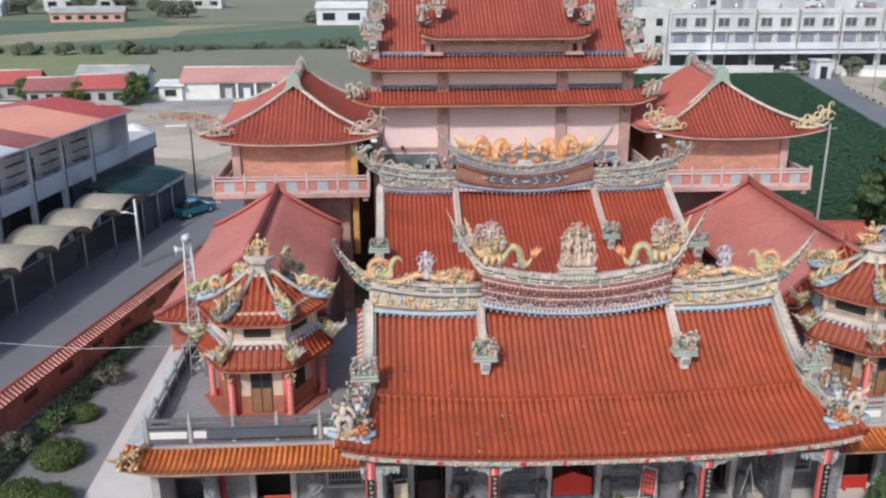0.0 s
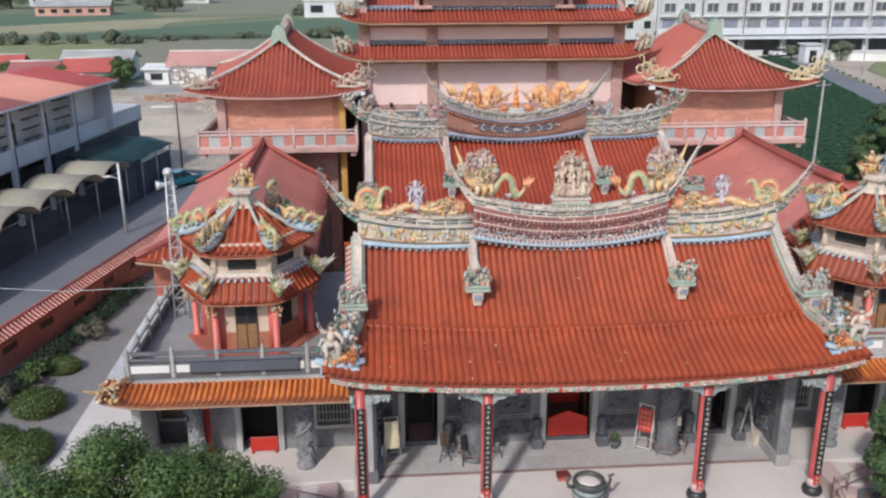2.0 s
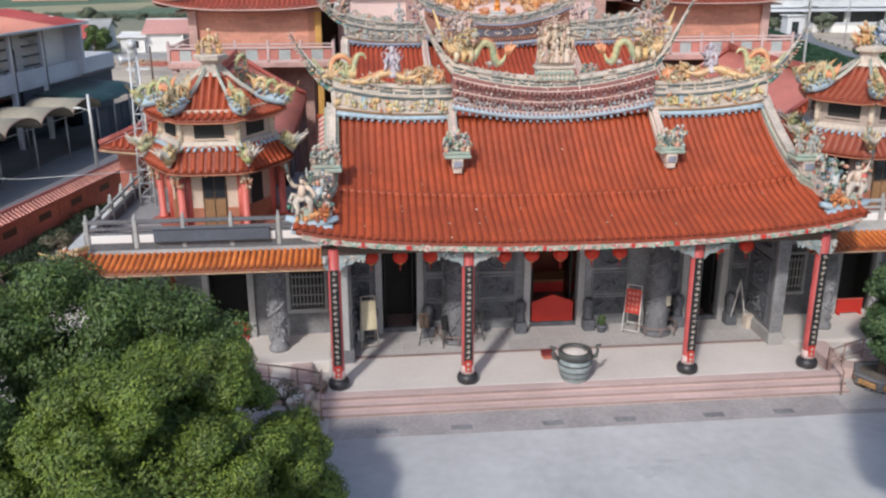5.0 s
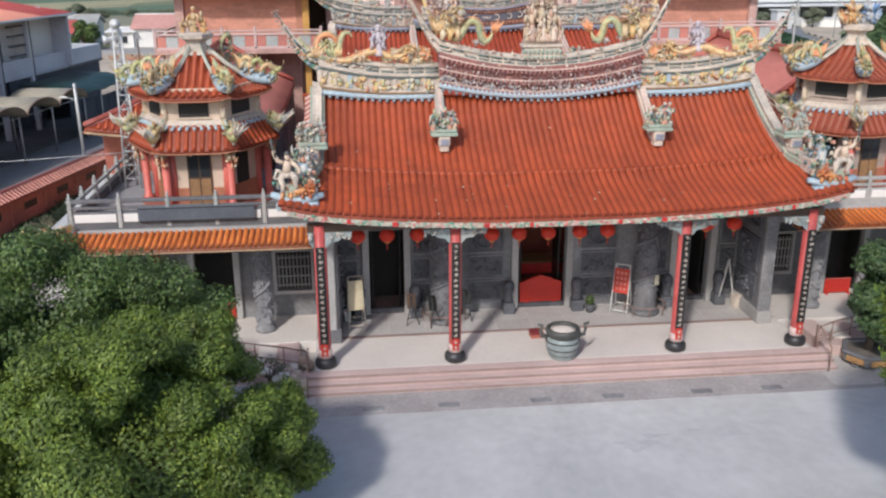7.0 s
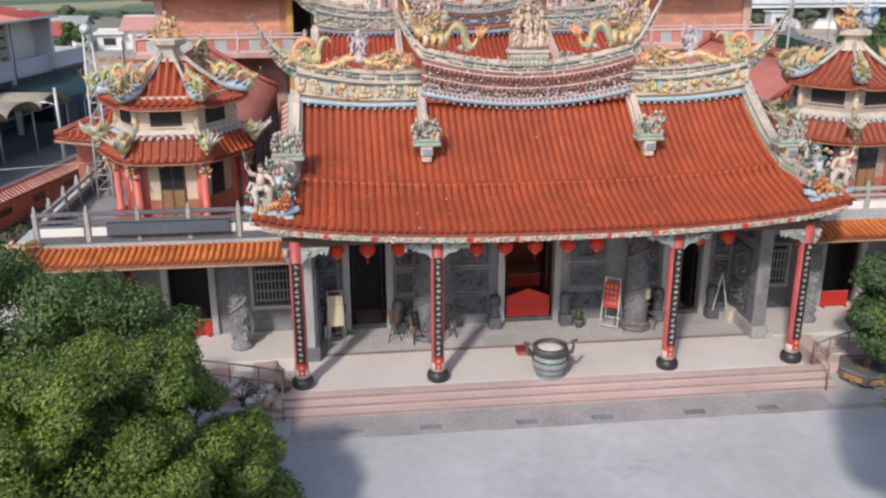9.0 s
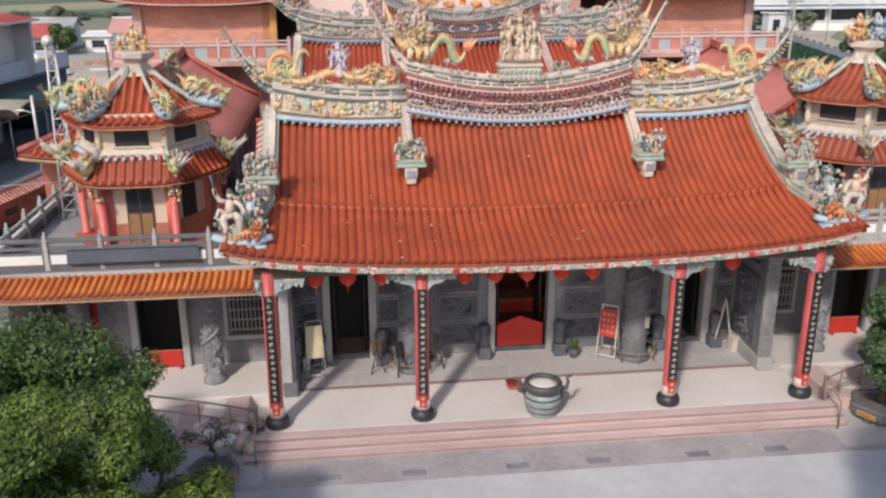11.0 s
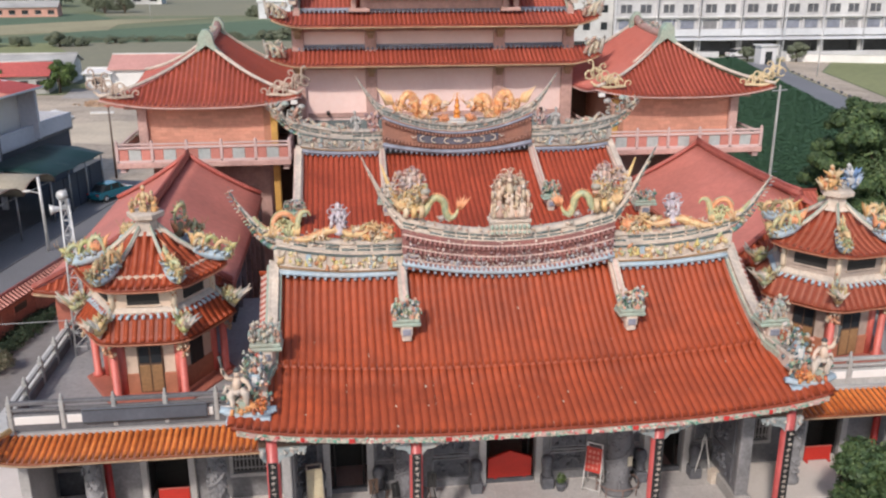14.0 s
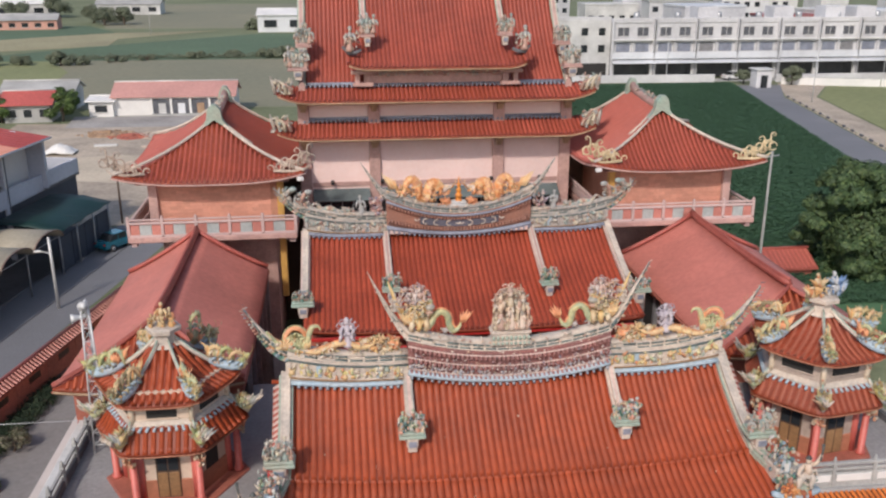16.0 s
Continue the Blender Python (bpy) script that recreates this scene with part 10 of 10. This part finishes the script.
house((-122, 330, 0), 0, 26, 10, 5.0, WHITE, OFFWHITE, "distant white farm building", 2.0, 4)
house((-150, 300, 0), 10, 20, 9, 4.0, SHEET_W, OFFWHITE, "distant pale farm building", 1.6, 4)
house((-84, 345, 0), 0, 24, 10, 4.0, CONC, OFFWHITE, "distant grey farm building", 1.6, 4)


FARWHITE = mat("chalky_white_render", (0.60, 0.60, 0.605), 0.8, 0.2, 0.3, 6, 0.1, second=(0.48, 0.48, 0.49))


def row_unit(x, y, w, seed):
    root = thing("row_house", "white three-storey terraced house with paired windows and balcony", "row house", (x, y, 0), 0, "terraced row houses")
    rnd = random.Random(seed)
    part("wall", Shape().box((w / 2, 5.0, 6.9), (w - 0.02, 10, 6.6), 0, 0.03), FARWHITE, root, "white wall")
    # arcade block coloured dark for the shade inside it
    part("ground_floor", Shape().box((w / 2, 6.6, 1.8), (w - 0.02, 7, 3.6), 0, 0.03), CONC_D, root, "recessed ground floor arcade with its shade painted dark grey")
    part("parapet", Shape().box((w / 2, 0.0, 10.5), (w - 0.06, 0.3, 0.9), 0, 0.05), FARWHITE, root)
    part("slab", Shape().box((w / 2, -0.35, 7.05), (w - 0.04, 0.9, 0.24), 0, 0.03), OFFWHITE, root)
    part("balcony_front", Shape().box((w / 2, -0.7, 4.35), (w - 0.1, 0.14, 1.2), 0, 0.03), SHEET_W, root)
    part("awning", Shape().box((w / 2, -1.0, 3.30), (w - 0.04, 2.0, 0.14), 0, 0.03, 0, 12), SHEET_W, root)
    for q in (0.02, w - 0.02):
        part("pier", Shape().box((q, -0.35, 5.4), (0.34, 0.8, 10.6), 0, 0.03), FARWHITE, root)
    part("mid_pier", Shape().box((w / 2, -0.2, 5.4), (0.24, 0.5, 3.4), 0, 0.03), FARWHITE, root)
    for i in range(2):
        xx = w * (0.27 + 0.46 * i)
        wd = part("window", Shape().box((xx, -0.02, 8.55), (2.0, 0.12, 1.7), 0, 0.02), STONE_D, root, "dark paired window")
        part("frame", Shape().box((xx, -0.09, 8.55), (0.10, 0.10, 1.5), 0, 0.01).box((xx, -0.09, 7.75), (1.9, 0.22, 0.12), 0, 0.01).box((xx, -0.09, 9.35), (2.0, 0.30, 0.12), 0, 0.01), OFFWHITE, wd)
        # closed grey box: the balcony's shade as a colour
        part("balcony_opening", Shape().box((xx, -0.02, 5.75), (2.5, 0.12, 1.5), 0, 0.02), SLATE if rnd.random() < 0.6 else STONE, root, "balcony opening with its shade painted grey")
    for i in range(2):
        part("arcade_post", Shape().box((0.3 + i * (w - 0.6), -0.2, 1.8), (0.4, 0.5, 3.6), 0, 0.03), OFFWHITE, root)
    if rnd.random() < 0.75:
        part("roof_hut", Shape().box((w * rnd.uniform(0.3, 0.7), 6, 11.4), (w * 0.5, 4, 2.4), 0, 0.05), FARWHITE, root, "white stair hut")
    part("water_tank", Shape().lathe((w * 0.75, 4.5, 10.2), [(0.6, 0), (0.6, 1.3), (0.3, 1.5)], 10), METAL, root, "steel water tank")
    return root


for i in range(13):
    row_unit(44.1 + 7.9 * i, 136.0, 7.85, 400 + i)
part_end = thing("corner_block", "plain off-white three-storey end block with small windows", "building", (33.9, 136.2, 0))
part("wall", Shape().box((5.05, 5, 5.3), (10.0, 10, 10.6), 0, 0.05), OFFWHITE, part_end)
part("parapet", Shape().box((5.05, 0.2, 10.9), (10.1, 0.3, 0.6), 0, 0.04), FARWHITE, part_end)
part("ground_floor", Shape().box((5.05, -0.1, 1.6), (8.8, 0.2, 2.8), 0, 0.03), DARK, part_end)
for x, z in ((1.8, 8.6), (5.2, 8.6), (8.4, 8.6), (1.8, 5.6), (5.2, 5.6), (8.4, 5.6)):
    part("window", Shape().box((x, -0.03, z), (1.2, 0.12, 1.3), 0, 0.02), GLASS, part_end)
fence = thing("fence_wall", "low white wall along the crop field", "wall", kind="structure")
part("wall_body", Shape().box((47.5, 131.5, 0.7), (29, 0.3, 1.4), -2, 0.03), FARWHITE, fence)
part("wall_body", Shape().box((100, 129.8, 0.7), (54, 0.3, 1.4), 0, 0.03), FARWHITE, fence)
hut = thing("gate_hut", "small white gatehouse with a dark door by the road", "gatehouse", (67.3, 124, 0))
part("wall", Shape().box((0, 0, 1.5), (2.8, 2.4, 3.0), 0, 0.05), FARWHITE, hut)
part("door", Shape().box((0, -1.22, 1.1), (1.2, 0.08, 2.1), 0, 0.02), GLASS, hut)
part("roof", Shape().box((0, 0, 3.1), (3.4, 3.0, 0.2), 0, 0.05), OFFWHITE, hut)
rnd = random.Random(77)
for i in range(40):
    x, y = 34 + 9 * (i % 20) + rnd.uniform(-3, 3), (rnd.uniform(158, 176) if i < 20 else rnd.uniform(185, 270))
    h = rnd.uniform(6, 11)
    root = thing("town_building", "distant white town building with rows of windows", "building", (x, y, 0), rnd.uniform(-8, 8), "distant town buildings")
    w, d = rnd.uniform(9, 16), rnd.uniform(8, 12)
    part("wall", Shape().box((0, 0, h / 2), (w, d, h), 0, 0.05), FARWHITE if i % 3 else OFFWHITE, root)
    part("roof", Shape().box((0, 0, h + 0.25), (w + 0.3, d + 0.3, 0.5), 0, 0.05), (OFFWHITE, SHEET_W, CONC, SHEET_RD)[i % 4], root)
    for j in range(int(w / 3)):
        for z in range(int(h / 3.2)):
            part("window", Shape().box((-w / 2 + 1.6 + 3 * j, -d / 2 - 0.03, 2 + 3.1 * z), (1.5, 0.1, 1.4), 0, 0.02), GLASS, root)
# kerb stones along the country road
kb = Shape()
for i in range(34):
    t = i / 33
    kb.box((55.4 + 10.8 * t, 60 + 52 * t, 0.15), (0.26, 0.75, 0.30), -11, 0.05, i % 2)
whole("kerb_stone", kb, [AWN, STONE_D], "row of pale kerb stones along the country road", "kerb", kind="stuff")

# low white wall before the row houses
fw = thing("low_wall", "low white boundary wall in front of the row houses", "wall", kind="structure")
for a, b, y, rz in ((72.5, 88.0, 124.3, -18), (88.2, 104.0, 119.3, -18)):
    part("wall_panel", Shape().box(((a + b) / 2, y, 0.65), ((b - a) / math.cos(radians(rz)), 0.25, 1.3), rz, 0.03), WHITE, fw)
    part("wall_coping", Shape().box(((a + b) / 2, y, 1.34), ((b - a) / math.cos(radians(rz)), 0.36, 0.10), rz, 0.02), OFFWHITE, fw)

# patches, rubble and a tarpaulin on the dusty lot
flat("gravel_lot", [(-41, 97.5), (-18, 97), (-17, 106), (-42, 106.2)], -0.1, 0.035, GRAVEL, "grey gravel yard before the white house", "ground")
flat("sand_patch", [(-40, 70), (-26, 66), (-22, 74), (-30, 80), (-38, 78)], -0.1, 0.03, mat("pale_sand", (0.56, 0.48, 0.37), 0.95, 0.25, 0.3, 8, 0.4, second=(0.44, 0.37, 0.28)), "pale sand spread over the lot", "ground")
for x, y, r, m, lab in ((-34.5, 92.5, 2.4, TAN, "low scatter of broken brick and timber"), (-31.0, 90.5, 2.0, WALLRED, "scatter of broken red brick on the lot"), (-28, 91.0, 2.4, ROCK, "low heap of pale rubble on the lot"), (-25, 84, 2.4, ROCK, "heap of pale stones on the dusty lot"), (-20, 80, 2.6, DIRT, "heap of brown soil behind the temple")):
    rnd = random.Random(int(x * 3))
    sh = Shape()
    for j in range(60):
        a, q = rnd.uniform(0, 6.28), r * rnd.uniform(0, 1) ** 0.7
        zz = 0.35 * (1 - q / r) * r * 0.4
        sh.box((q * math.cos(a) * 1.5, q * math.sin(a), zz), (rnd.uniform(0.2, 0.8), rnd.uniform(0.15, 0.5), rnd.uniform(0.1, 0.35)), rnd.uniform(0, 180), 0.02, 0, rnd.uniform(-25, 25))
    sh.lathe((0, 0, -0.05), [(r * 1.1, 0), (r * 0.8, r * 0.08), (r * 0.2, r * 0.16)], 14)
    ob = whole("rubble", sh, m, lab, "heap")
    ob.location = (x, y, 0)
rg = np.random.RandomState(3)
rows = []
for i in range(9):
    rows.append([(-38.6 + 0.42 * i, 79.9 + 0.4 * j, 0.15 + max(0, 1 - ((i - 4) / 4) ** 2) * max(0, 1 - ((j - 3) / 3.4) ** 2) * 0.9 + 0.22 * rg.rand()) for j in range(7)])
whole("tarpaulin", Shape().sheet(rows, 0.12, 0, False), WHITE, "crumpled white tarpaulin over a low heap", "tarpaulin")
whole("concrete_slab", Shape().box((-32.8, 84.7, 0.16), (2.6, 0.5, 0.25), 4, 0.03), OFFWHITE, "pale concrete slab lying on the lot", "slab")

# ---- trees farther off ----
tree("broad_tree", "large layered green tree at the edge of the crop field", (29.6, 30.0, 0), 8.4, (0, 0, 4.3, 5.3, 4.4, 4.5), 40, 1.0, 130000, 0.13, 21, BROADLEAF, 0.4, 9, -0.9, 0.28, 44)
tree("broad_tree", "dark green tree beyond the crop edge", (36.5, 31.5, 0), 7.0, (0, 0, 4.4, 4.2, 4.2, 3.4), 40, 1.1, 50000, 0.15, 22, LEAF_D, 0.4, 9, -0.8, 0.5, 20)
FAR = ((-42.6, 102.8, 1.9, 3.8), (-50.5, 102.5, 1.8, 2.8), (-58, 106, 2.2, 3.2), (-66, 106, 2.4, 3.4), (-44.5, 111, 2.0, 3.0), (-75, 170, 2.4, 2.0), (-70, 171, 2.0, 1.8), (-61.5, 169.5, 2.8, 2.4), (-57.5, 170.5, 1.8, 1.4), (-52, 176, 2.6, 1.2), (-46, 178, 2.4, 1.0), (-92, 172, 3, 2.0), (-83, 171, 3, 2.2), (-106, 326, 5, 7), (-118, 318, 5, 6), (-80, 285, 4, 5), (-74, 286, 4, 5), (-136, 310, 6, 6), (-86, 296, 4, 5), (74, 126, 1.8, 3.2), (95, 124, 3, 3.4), (99, 120, 3, 3), (103, 126, 3, 3.6), (66, 128, 1.4, 2.4), (60, 168, 5, 8), (80, 166, 4, 7), (110, 168, 5, 8), (140, 170, 5, 8), (-36, 181, 3, 1.4), (-28, 182, 2.4, 1.4), (-20, 181, 3, 2.0), (-16.5, 180.5, 2.4, 2.2), (-30, 262, 4, 3), (-8, 240, 4, 3), (20, 300, 8, 7), (50, 320, 8, 7))
for i, (x, y, r, h) in enumerate(FAR):
    tree("far_tree", "distant green tree or bush by the fields", (x, y, 0), h, (0, 0, h * 0.55, r, r, h * 0.45), 14, min(r, h) * 0.40, 3600, 0.04 * r + 0.10, 500 + i, LEAF_D if i < 5 else LEAF_F, 0.12 * r * 0.6, 5)
# hedge line between two fields
sh = leaves([(-64 + 1.6 * i, 181.5 - 0.04 * i + 0.5 * math.sin(i), 0.5, 1.2, 0.8, 0.55 + 0.35 * math.sin(i * 2.3)) for i in range(32)], 9000, 0.13, 5)
whole("hedge", sh, LEAF_F, "low uneven green hedge along the field edge", "hedge", kind="stuff", fix=False)
